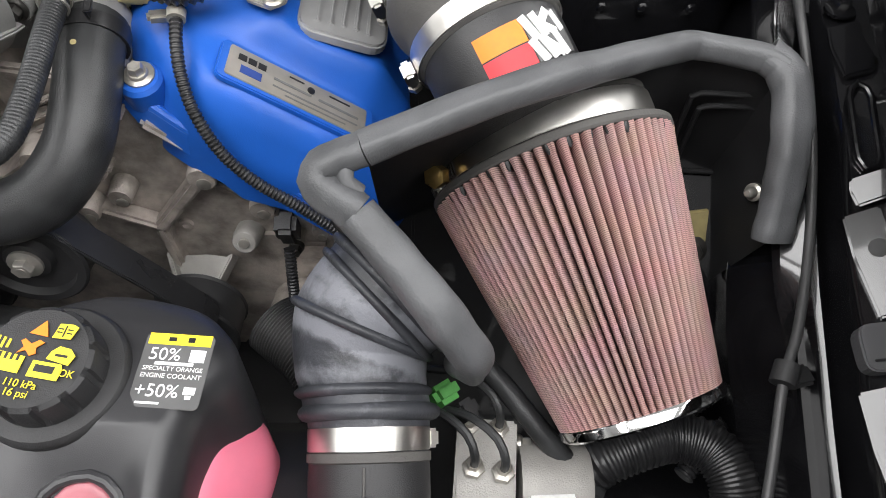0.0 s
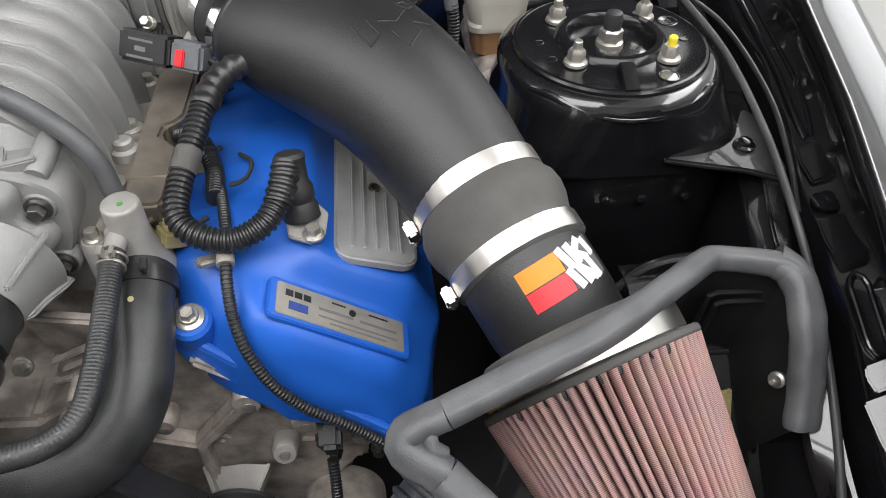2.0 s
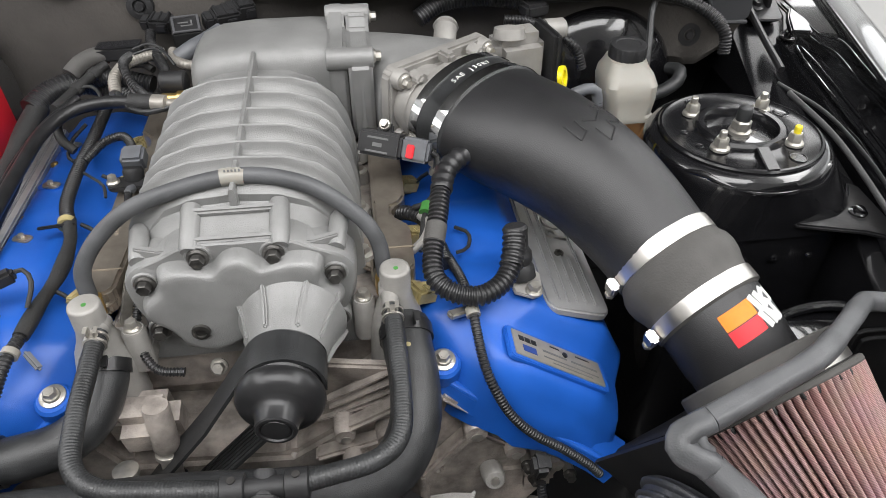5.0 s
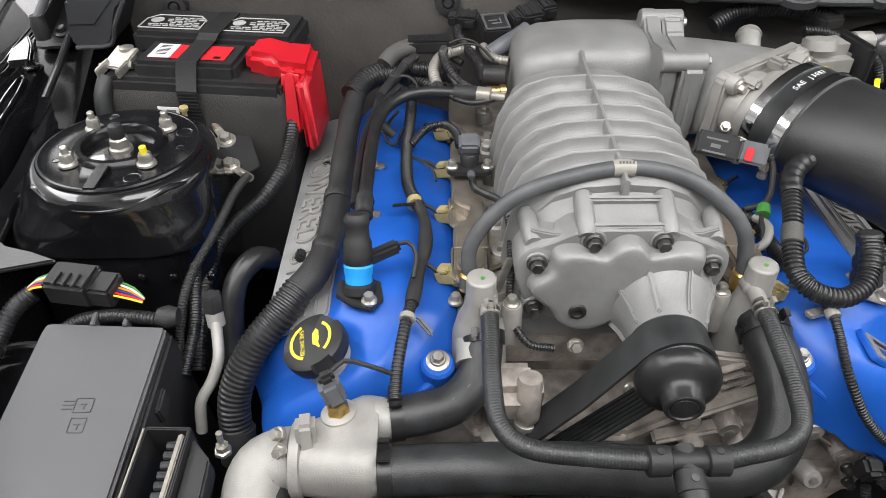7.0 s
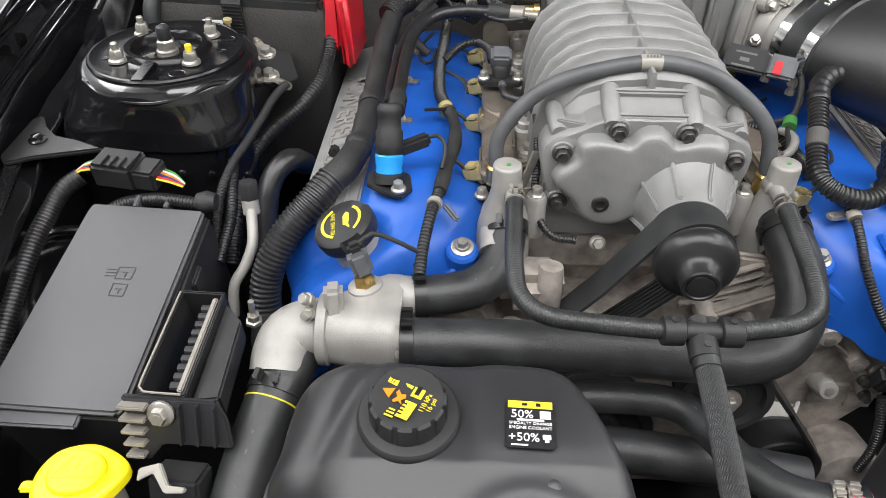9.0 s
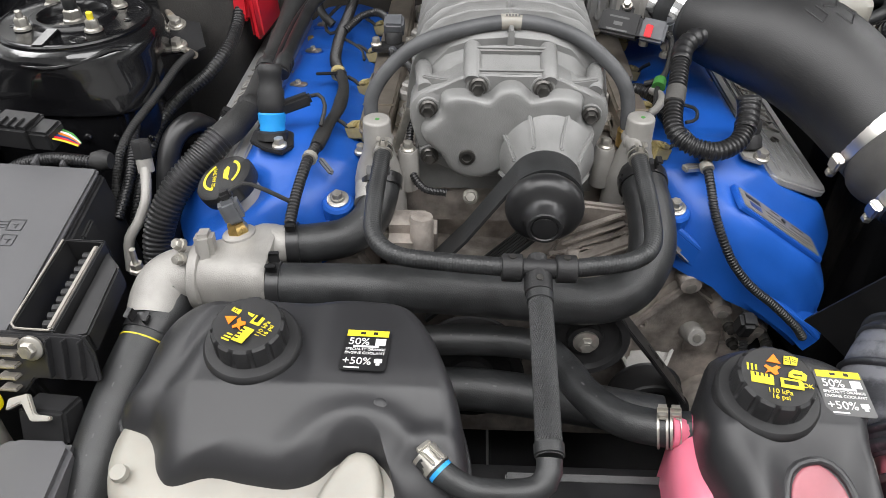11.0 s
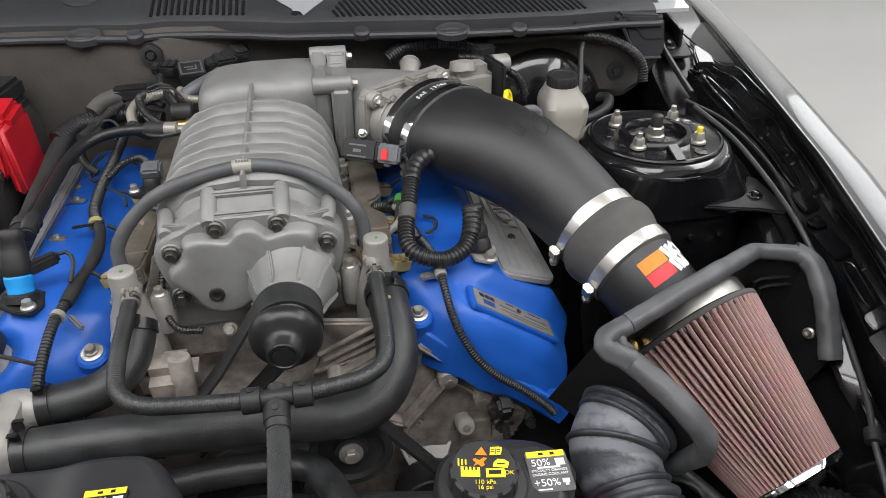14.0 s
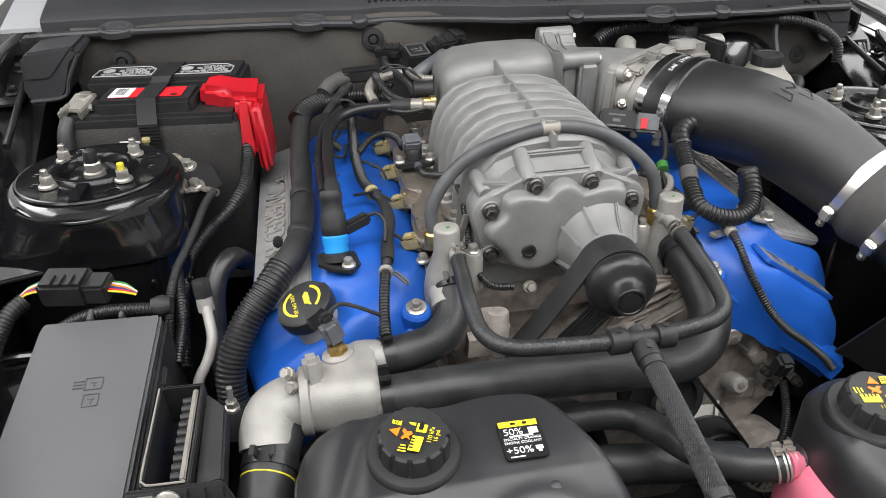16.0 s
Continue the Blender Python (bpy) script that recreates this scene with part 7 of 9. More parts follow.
# thermostat housing
th = thing("thermostat_housing", (-0.275, 0.335, 0.70), "bare cast aluminium thermostat housing with sensor", "thermostat housing")
rows = []
for x, y0, y1, z0, z1 in ((-0.222, 0.300, 0.386, 0.708, 0.762), (-0.228, 0.298, 0.388, 0.706, 0.765), (-0.238, 0.298, 0.388, 0.706, 0.765), (-0.255, 0.300, 0.380, 0.704, 0.764), (-0.275, 0.304, 0.368, 0.702, 0.760), (-0.288, 0.306, 0.364, 0.702, 0.758)):
    rows.append([(x, (y0 + y1) / 2 + a, (z0 + z1) / 2 + b) for a, b in rounded(y1 - y0, z1 - z0, 0.022, 7)])
bm = bmesh.new()
skin(bm, rows)
part("casting", bm, "castbare", th, smooth=50)
part("joint_ring", lathe((-0.292, 0.335, 0.730), (-1, 0, 0), [(0.030, -0.006), (0.0335, -0.004), (0.0335, 0.004), (0.030, 0.006)], 36), "castbare", th)
part("elbow", tube([(-0.286, 0.335, 0.730), (-0.305, 0.335, 0.730), (-0.322, 0.328, 0.726), (-0.3285, 0.314, 0.718), (-0.3295, 0.300, 0.708)], 0.0275, 30, 0.005), "castbare", th, smooth=60)
for y, z in ((0.366, 0.744), (0.318, 0.733)):
    part("spigot", lathe((-0.226, y, z), (1, 0.03, 0), [(0.021, 0), (0.020, 0.004), (0.0185, 0.02)], 28), "castbare", th)
part("lug", box((-0.282, 0.335, 0.760), (0.017, 0.022, 0.040), 0.004, rot(-12, 0, 8)), "castbare", th)
bolt(th, (-0.304, 0.334, 0.766), (-0.5, -0.5, 0.7), 0.0055, "zinc", 1.2)
bolt(th, (-0.302, 0.322, 0.760), (-0.3, -0.8, 0.5), 0.005, "zinc", 1.2)
part("sensor_seat", lathe((-0.256, 0.358, 0.756), (-0.15, 0.1, 1), [(0.017, 0), (0.016, 0.008), (0.013, 0.010)], 24), "castbare", th)
sen = part("temperature_sensor", lathe((-0.256, 0.358, 0.764), (-0.25, 0.15, 1), [(0.0105, 0), (0.0105, 0.006), (0.009, 0.008), (0.009, 0.012)], 6), "brass", th, "brass hexagon sensor base")
part("sensor_plug", box((-0.2605, 0.361, 0.789), (0.019, 0.018, 0.026), 0.004, rot(-8, -14, 20)), "greycap", sen, "grey sensor plug")
part("plug_top", box((-0.2645, 0.363, 0.804), (0.014, 0.012, 0.010), 0.003, rot(-8, -14, 20)), "plastic", sen)

# belt, pulleys and brackets low at the front
drum = Vector((0.0338, 0.3835, 0.8025))
belt = thing("drive_belt", (-0.02, 0.39, 0.70), "black ribbed drive belt running down from the pulley", "belt")
bm = bmesh.new()
pts = [drum + Vector((math.cos(radians(a)), 0, math.sin(radians(a)))) * 0.0352 for a in range(-10, 148, 8)] + [Vector((-0.040, 0.386, 0.752)), Vector((-0.085, 0.388, 0.694)), Vector((-0.12, 0.388, 0.646))]
rows = []
for k, p in enumerate(pts):
    d = (pts[min(k + 1, len(pts) - 1)] - pts[max(k - 1, 0)]).normalized()
    nn = Vector((0, 1, 0)).cross(d)
    rows.append([p + Vector((0, y, 0)) + nn * s for y, s in ((-0.0165, 0), (0.0165, 0), (0.0165, -0.003), (-0.0165, -0.003))])
skin(bm, rows)
part("outer_run", bm, "rubber", belt)
for k in range(7):
    bm = bmesh.new()
    y = 0.367 + k * 0.0048
    skin(bm, [[(0.060 + dx, y, 0.795 + dz), (0.060 + dx, y + 0.0036, 0.795 + dz), (0.062 + dx, y + 0.0036, 0.792 + dz), (0.062 + dx, y, 0.792 + dz)] for dx, dz in ((0, 0), (-0.07, -0.075), (-0.14, -0.15))])
    part("belt_rib", bm, "rubber", belt)
def pulley(at, r, w, label, mat="plastic", boltmat="zinc"):
    t = thing("idler_pulley", at, label, "pulley", "idler pulleys")
    part("rim", lathe(at, (0, -1, 0.1), [(r * 0.5, -w), (r, -w), (r + 0.002, -w + 0.002), (r, -w + 0.004), (r, w - 0.004), (r + 0.002, w - 0.002), (r, w), (r * 0.85, w), (r * 0.8, w - 0.006), (r * 0.45, w - 0.008), (r * 0.4, w - 0.002), (r * 0.2, w)], 40), mat, t)
    part("spindle", lathe(at, (0, 1, 0), [(0.012, 0), (0.012, 0.075)], 14), "castdark", t)
    bolt(t, Vector(at) + Vector((0, -w - 0.0, 0.002)), (0, -1, 0.1), 0.008, boltmat, 1.6)
    return t
pulley((0.082, 0.335, 0.667), 0.042, 0.016, "black idler pulley with plated bolt")
pulley((-0.03, 0.345, 0.60), 0.055, 0.018, "black idler pulley with plated bolt")
t = pulley((0.170, 0.350, 0.545), 0.040, 0.020, "black idler pulley with plated bolt")
abelt = thing("accessory_belt", (0.15, 0.334, 0.64), "flat black accessory belt between the idler pulleys", "belt")
for a, b in (((0.108, 0.702), (0.150, 0.645)), ((0.150, 0.645), (0.196, 0.580))):
    d = Vector((b[0] - a[0], 0, b[1] - a[1]))
    bm = box(((a[0] + b[0]) / 2, 0.334, (a[1] + b[1]) / 2), (d.length + 0.01, 0.026, 0.004), 0.001, plane_at((0, 0, 0), d, (0, 1, 0)))
    part("belt_run", bm, "satin", abelt)
fan = thing("cast_bracket", (0.185, 0.35, 0.60), "bare cast bracket with fan-shaped webs above the pulley", "bracket")
fp = plane_at((0.1705, 0.3745, 0.5555), (1, -0.1, 0.1), (0, 0.867, 0.498))
part("back_plate", prism([(-0.0145, 0.0), (0.0145, 0.0), (0.030, 0.031), (0.004, 0.0335), (-0.0295, 0.031)], -0.006, 0.0, 0.001, None, fp), "castbare", fan)
for x0, x1 in ((-0.0145, -0.0295), (0.0145, 0.030)):
    part("web", prism([(x0 - 0.0022, -0.002), (x0 + 0.0022, -0.002), (x1 + 0.0022, 0.033), (x1 - 0.0022, 0.033)], -0.006, 0.010, 0.0012, None, fp), "castbare", fan)
part("boss", lathe((0.1705, 0.376, 0.548), (0, -0.5, 0.87), [(0.016, -0.01), (0.0155, 0.004), (0.0135, 0.006), (0.006, 0.0065)], 24), "castbare", fan)
snr = thing("cam_sensor", (0.262, 0.375, 0.64), "small black sensor plug with corrugated lead", "sensor")
part("plug", box((0.262, 0.378, 0.642), (0.018, 0.020, 0.030), 0.004, rot(20, 0, 0)), "plastic", snr)
part("lead", tube([(0.262, 0.370, 0.625), (0.263, 0.355, 0.60), (0.262, 0.345, 0.57), (0.255, 0.34, 0.54)], 0.005, 10, ridge=(0.003, 0.0008)), "conduit", snr)
bm = tube([(0.255, 0.31, 0.605), (0.29, 0.28, 0.60), (0.325, 0.24, 0.575)], 0.026, 28, ridge=(0.0026, 0.0007))
solid("sleeved_hose", bm, "tape", "black woven-sleeved hose beside the air duct", "hose")
alt = thing("alternator", (0.262, 0.33, 0.52), "cast alternator body with dark vent slots", "alternator")
part("body", lathe((0.262, 0.36, 0.50), (0, -1, 0.25), [(0.03, -0.06), (0.040, -0.05), (0.042, 0.0), (0.038, 0.012), (0.025, 0.016)], 36), "castdark", alt)
# vents are black boxes on the body; their inner shade is colour
for k in range(9):
    a = radians(200 + k * 18)
    part("vent_slot", box((0.262 + 0.030 * math.cos(a), 0.345, 0.508 + 0.030 * math.sin(a)), (0.005, 0.012, 0.012), 0.001, rot(0, -math.degrees(a) + 90, 0)), "blackprint", alt)
shroud = thing("fan_shroud", (0.05, 0.10, 0.50), "dull black radiator fan shroud below the hoses", "fan shroud")
bm = bmesh.new()
skin(bm, [[(x, 0.245, 0.560), (x, 0.215, 0.610), (x, 0.17, 0.645), (x, 0.10, 0.660), (x, 0.02, 0.662), (x, -0.03, 0.655), (x, -0.03, 0.45), (x, 0.25, 0.45)] for x in np.linspace(-0.32, 0.31, 24)])
part("shroud_panel", bm, "plastic", shroud)
part("top_rail", box((0.10, 0.185, 0.636), (0.20, 0.008, 0.005), 0.002, rot(30, 0, 0)), "rubber", shroud)


# ---- battery ----
bt = thing("battery", (-0.46, 0.85, 0.70), "black car battery in a woven sleeve with red and white label", "battery")
B = Matrix.Translation((-0.462, 0.852, 0)) @ rot(0, 0, -7)


def bbox(c, size, bevel, turn=None):
    return box(B @ Vector(c), size, bevel, B.to_3x3().to_4x4() @ (turn or Matrix.Identity(4)))


bm = bmesh.new()
rows = []
for z, g in ((0.62, 0.0), (0.80, 0.003), (0.845, 0.001), (0.862, -0.002), (0.868, -0.006)):
    rows.append([B @ Vector((x + 0.002 * math.sin(9 * y + z * 40), y + 0.0025 * math.sin(x * 60 + z * 30), z)) for x, y in rounded(0.236 + 2 * g, 0.166 + 2 * g, 0.014, 9)])
skin(bm, rows)
part("sleeve", bm, "bag", bt, "dark woven heat sleeve round the battery")
part("case_top", bbox((0, 0, 0.868), (0.228, 0.158, 0.020), 0.005), "plastic", bt)
part("lid_block", bbox((-0.008, -0.035, 0.884), (0.130, 0.068, 0.024), 0.005), "plastic", bt)
part("lid_rear", bbox((0.004, 0.042, 0.890), (0.214, 0.086, 0.030), 0.006), "plastic", bt)
for x, w in ((-0.057, 0.082), (0.055, 0.082)):
    m = B @ Matrix.Translation((x, 0.036, 0.9052))
    bm = prism([(-w / 2, -0.022), (w / 2, -0.022), (w / 2, 0.008), (w / 2 - 0.012, 0.022), (-w / 2 + 0.012, 0.022), (-w / 2, 0.008)], 0, 0.0008, 0, None, m)
    wl = part("warning_label", bm, "blackprint", bt)
    rim_ = [m @ Vector((px, py, 0.001)) for px, py in ((-w / 2, -0.022), (w / 2, -0.022), (w / 2, 0.008), (w / 2 - 0.012, 0.022), (-w / 2 + 0.012, 0.022), (-w / 2, 0.008))]
    for a_, b_ in zip(rim_, rim_[1:] + rim_[:1]):
        part("label_rim", tube([a_, (a_ + b_) / 2, b_], 0.0009, 6), "ink", wl)
    rows_ = []
    for r_ in range(6):
        at_ = -w * (0.40 - 0.03 * (r_ % 2))
        while at_ < w * 0.38:
            n_ = w * (0.05 + 0.04 * ((r_ * 7 + int(at_ * 900)) % 4))
            if not (r_ < 4 and at_ < -w * 0.20):
                rows_.append((at_ + n_ / 2, 0.013 - 0.0055 * r_, n_, 0.0030))
            at_ += n_ + 0.0022
    bars("warning_print", m @ Matrix.Translation((0, 0, 0.001)), rows_, "ink", wl)
    part("warning_disc", lathe(m @ Vector((-w * 0.31, 0.005, 0.0009)), (0, 0, 1), [(0.0050, 0), (0.0088, 0), (0.0088, 0.0004), (0.0050, 0.0004)], 20), "ink", wl)
m = B @ Matrix.Translation((-0.008, -0.036, 0.8968))
lab = part("label", prism(rounded(0.098, 0.040, 0.002), 0, 0.0006, 0, None, m), "rprint", bt, "red and white battery label")
bars("label_white", m @ Matrix.Translation((-0.035, 0, 0.0008)), [(0, 0, 0.028, 0.040)], "white", lab)
bars("label_bars", m @ Matrix.Translation((-0.036, 0, 0.0012)), [(0, 0.014 - 0.004 * k, 0.014, 0.0016) for k in range(7)], "blackprint", lab)
bars("label_box", m @ Matrix.Translation((0.038, -0.014, 0.0008)), [(0, 0, 0.009, 0.006)], "blackprint", lab)
# webbing strap over the top and down the front
bm = bmesh.new()
st = [(0.006, 0.085, 0.86), (0.006, 0.075, 0.9065), (0.004, 0.0, 0.9075), (0.0, -0.006, 0.9000), (-0.002, -0.068, 0.899), (-0.003, -0.074, 0.882), (-0.001, -0.0865, 0.868), (0.002, -0.0875, 0.80), (0.004, -0.087, 0.70)]
skin(bm, [[B @ Vector((x - 0.013, y - 0.001, z + 0.001)), B @ Vector((x + 0.013, y - 0.001, z + 0.001)), B @ Vector((x + 0.013, y + 0.001, z - 0.001)), B @ Vector((x - 0.013, y + 0.001, z - 0.001))] for x, y, z in st])
strap = part("strap", bm, "web", bt, "black webbing hold-down strap")
for k in range(24):
    z = 0.866 - k * 0.0046
    part("strap_weave", bbox((-0.0005 + k * 0.0001, -0.0885, z), (0.0255, 0.0012, 0.0022), 0.0005), "web", strap)
part("bag_tag", bbox((-0.029, -0.0885, 0.834), (0.027, 0.0008, 0.026), 0), "white", bt, "small white sewn tag")
bars("tag_print", plane_at(B @ Vector((-0.029, -0.0893, 0.834)), B.to_3x3() @ Vector((1, 0, 0)), (0, 0, 1)), [(0.004, 0.008, 0.012, 0.004), (0.0, 0.0, 0.022, 0.0035), (0.006, -0.008, 0.010, 0.004)], "greyprint", bt)
part("strap_pin", lathe(B @ Vector((-0.008, -0.094, 0.805)), (0.08, -0.1, 1), [(0.003, 0), (0.003, 0.044), (0.0055, 0.045), (0.0055, 0.049)], 14), "cream", bt)
# printed paper tag hanging at the front of the sleeve
tag_m = plane_at((-0.519, 0.8265, 0.808), (1, 0.08, 0), (0, 0.30, 1))
tag = part("paper_tag", prism(rounded(0.024, 0.030, 0.002), 0, 0.0006, 0, None, tag_m), "white", bt, "white printed paper tag")
bars("tag_print", tag_m @ Matrix.Translation((0, 0, 0.0008)), [(0, 0.010, 0.012, 0.0030), (-0.001, 0.003, 0.018, 0.0018), (-0.001, -0.002, 0.018, 0.0018), (0.002, -0.009, 0.010, 0.0026)], "blackprint", tag)
# negative post clamp
neg = part("terminal_clamp", bbox((-0.098, -0.046, 0.889), (0.032, 0.040, 0.006), 0.002, rot(18, 0, -12)), "zinc", bt, "plated negative terminal clamp")
part("post", lathe(B @ Vector((-0.095, -0.032, 0.880)), (0, 0, 1), [(0.010, 0), (0.009, 0.018), (0.007, 0.019)], 20), "zinc", neg)
for dx in (-0.013, 0.013):
    part("clamp_lug", bbox((-0.100 + dx, -0.066, 0.884), (0.005, 0.026, 0.012), 0.0015, rot(12, 0, -12)), "zinc", neg)
part("clamp_bolt", lathe(B @ Vector((-0.120, -0.060, 0.885)), (1, 0, 0), [(0.003, 0), (0.003, 0.036), (0.005, 0.036), (0.005, 0.041)], 8), "zinc", neg)
part("ground_lead", tube([B @ Vector(p) for p in ((-0.108, -0.070, 0.875), (-0.112, -0.088, 0.85), (-0.108, -0.096, 0.80), (-0.098, -0.100, 0.72))], 0.011, 14), "rubber", bt)
# red terminal boot
rb = thing("terminal_cover", (-0.345, 0.80, 0.82), "bright red plastic boot over the positive terminal", "terminal cover")
bm = prism([(-0.062, -0.004), (-0.060, 0.034), (-0.040, 0.046), (-0.012, 0.040), (0.022, 0.044), (0.026, -0.018), (-0.018, -0.018), (-0.030, -0.006)], -0.016, 0.018, 0.010, None, Matrix.Translation((-0.345, 0.795, 0.882)) @ rot(8, 6, -6))
part("boot_top", bm, "red", rb, smooth=70)
bm = bmesh.new()
skin(bm, [[(-0.356 - w, 0.773 - d, z), (-0.338 + w, 0.770 - d, z), (-0.338 + w, 0.798, z), (-0.356 - w, 0.800, z)] for z, w, d in ((0.813, 0.004, 0.016), (0.833, 0.005, 0.014), (0.877, 0.003, 0.004), (0.892, 0.001, 0.0))])
bmesh.ops.bevel(bm, geom=bm.edges[:], offset=0.006, segments=3, affect="EDGES", clamp_overlap=True)
part("cable_hood", bm, "red", rb, smooth=70)
bm = box((-0.326, 0.797, 0.837), (0.016, 0.088, 0.096), 0.006, rot(0, -3, -4), seg=3)
part("side_flap", bm, "red", rb, smooth=70)

# positive lead and other leads on this side
def cable(name, pts, r, mat, label, ridge=None, group="", category="cable"):
    t = thing(name, Vector(pts[len(pts) // 2]), label, category, group)
    part("jacket", tube(pts, r, 12, ridge=ridge), mat, t)
    return t


cable("positive_lead", [(-0.349, 0.764, 0.828), (-0.350, 0.742, 0.812), (-0.357, 0.702, 0.795), (-0.378, 0.672, 0.775), (-0.408, 0.652, 0.755), (-0.430, 0.628, 0.735), (-0.437, 0.595, 0.715), (-0.438, 0.55, 0.69), (-0.436, 0.50, 0.66)], 0.0085, "conduit", "thick black corrugated positive lead", (0.0042, 0.0011))
cable("ground_lead", [(-0.392, 0.678, 0.803), (-0.398, 0.664, 0.801), (-0.404, 0.645, 0.797), (-0.411, 0.616, 0.788), (-0.420, 0.582, 0.778), (-0.430, 0.551, 0.768), (-0.436, 0.522, 0.755), (-0.439, 0.502, 0.735), (-0.442, 0.479, 0.70), (-0.444, 0.45, 0.66)], 0.0052, "tape", "black braided lead to the earth lugs", (0.003, 0.0006))
cable("branch_lead", [(-0.432, 0.56, 0.765), (-0.428, 0.53, 0.75), (-0.425, 0.50, 0.73), (-0.432, 0.46, 0.70)], 0.0065, "conduit", "black corrugated branch lead", (0.0035, 0.0009))
cable("earth_loop", [(-0.36, 0.60, 0.74), (-0.372, 0.575, 0.76), (-0.39, 0.55, 0.745), (-0.395, 0.52, 0.70), (-0.39, 0.48, 0.64)], 0.013, "conduit", "black rubber hose loop beside the valve cover", category="hose")
lug = thing("earth_lug", (-0.42, 0.715, 0.79), "two plated earth lugs with nuts bolted to the tower", "earth lug")
part("plate", prism([(-0.030, -0.020), (0.012, -0.034), (0.034, -0.020), (0.024, 0.030), (-0.008, 0.040), (-0.028, 0.020)], -0.003, 0.0, 0.001, None, Matrix.Translation((-0.420, 0.718, 0.806)) @ rot(18, 0, 10)), "blackwell", lug)
for c, d in (((-0.430, 0.742, 0.814), (-0.55, 0.75, 0.25)), ((-0.418, 0.700, 0.803), (0.75, -0.60, -0.05))):
    c, d = Vector(c), Vector(d).normalized()
    ring = part("ring_lug", lathe(c, (0, -0.3, 1), [(0.0085, -0.001), (0.0125, -0.001), (0.0125, 0.0012), (0.0085, 0.0016)], 22), "zinc", lug)
    part("lug_neck", box(c + d * 0.016, (0.020, 0.011, 0.003), 0.001, plane_at((0, 0, 0), d, (-d.y, d.x, 0.0))), "zinc", ring)
    part("crimp", tube([c + d * 0.022, c + d * 0.030, c + d * 0.038], 0.0048, 12), "nickel", ring, "crimped copper-coloured barrel")
    bolt(lug, c + Vector((0, 0, 0.001)), (0, -0.3, 1), 0.0075, "zinc", 1.35)
part("strap_lead", tube([(-0.451, 0.770, 0.824), (-0.462, 0.778, 0.826), (-0.470, 0.768, 0.818), (-0.468, 0.745, 0.80)], 0.0032, 10), "rubber", lug)

conduit = [(-0.372, 0.405, 0.655), (-0.372, 0.425, 0.705), (-0.352, 0.447, 0.748), (-0.325, 0.468, 0.776), (-0.305, 0.492, 0.792)]
h = thing("main_harness", (-0.33, 0.46, 0.70), "thick black corrugated conduit with taped harness", "wiring harness")
part("corrugated_conduit", tube(conduit, 0.0165, 18, ridge=(0.0052, 0.0016)), "conduit", h)
part("taped_section", tube([(-0.307, 0.488, 0.791), (-0.293, 0.508, 0.797), (-0.282, 0.56, 0.803), (-0.279, 0.66, 0.813), (-0.278, 0.76, 0.828), (-0.272, 0.81, 0.842)], 0.0138, 16, taper=lambda f: 1.08 + 0.05 * math.sin(f * 23) - 0.12 * f), "tape", h)
part("upper_conduit", tube([(-0.278, 0.805, 0.842), (-0.262, 0.832, 0.85), (-0.235, 0.852, 0.852), (-0.205, 0.86, 0.85)], 0.0155, 16, ridge=(0.005, 0.0014)), "conduit", h)
for f in ((-0.280, 0.62, 0.811), (-0.285, 0.54, 0.801)):
    part("tape_band", lathe(f, (0, 1, 0.1), [(0.0140, -0.008), (0.0150, -0.006), (0.0150, 0.006), (0.0140, 0.008)], 16), "tape", h)
part("tie_clip", box((-0.311, 0.535, 0.797), (0.010, 0.014, 0.010), 0.002, rot(0, 30, 0)), "plastic", h)
part("lower_tape", tube([(-0.374, 0.40, 0.64), (-0.372, 0.405, 0.658), (-0.3715, 0.412, 0.675)], 0.0178, 16), "tape", h)

ev = thing("evap_tube", (-0.24, 0.6, 0.83), "twin black plastic vapour tube with quick connector", "pipe")
part("tube", tube([(-0.243, 0.545, 0.848), (-0.243, 0.59, 0.849), (-0.242, 0.66, 0.852), (-0.236, 0.72, 0.857), (-0.215, 0.757, 0.862), (-0.18, 0.766, 0.866), (-0.14, 0.757, 0.869), (-0.105, 0.745, 0.871)], 0.0073, 14), "conduit", ev)
part("second_tube", tube([(-0.254, 0.56, 0.842), (-0.255, 0.62, 0.844), (-0.252, 0.69, 0.848), (-0.24, 0.745, 0.855), (-0.215, 0.79, 0.862)], 0.0046, 12), "conduit", ev)
part("nipple", lathe((-0.108, 0.746, 0.871), (1, -0.25, 0), [(0.010, -0.012), (0.010, 0.004), (0.006, 0.006), (0.006, 0.022)], 16), "plate", ev)
part("sleeve", lathe((-0.135, 0.755, 0.869), (1, -0.25, 0), [(0.0105, -0.012), (0.0105, 0.018)], 16), "tape", ev)
part("bend_sleeve", tube([(-0.243, 0.535, 0.845), (-0.243, 0.55, 0.850), (-0.243, 0.565, 0.849)], 0.0088, 14), "rubber", ev)
for y in (0.537, 0.548, 0.561):
    part("clamp_ring", lathe((-0.243, y, 0.8465), (0, 1, 0.15), [(0.0086, -0.0022), (0.0098, -0.0016), (0.0098, 0.0016), (0.0086, 0.0022)], 18), "plastic", ev)

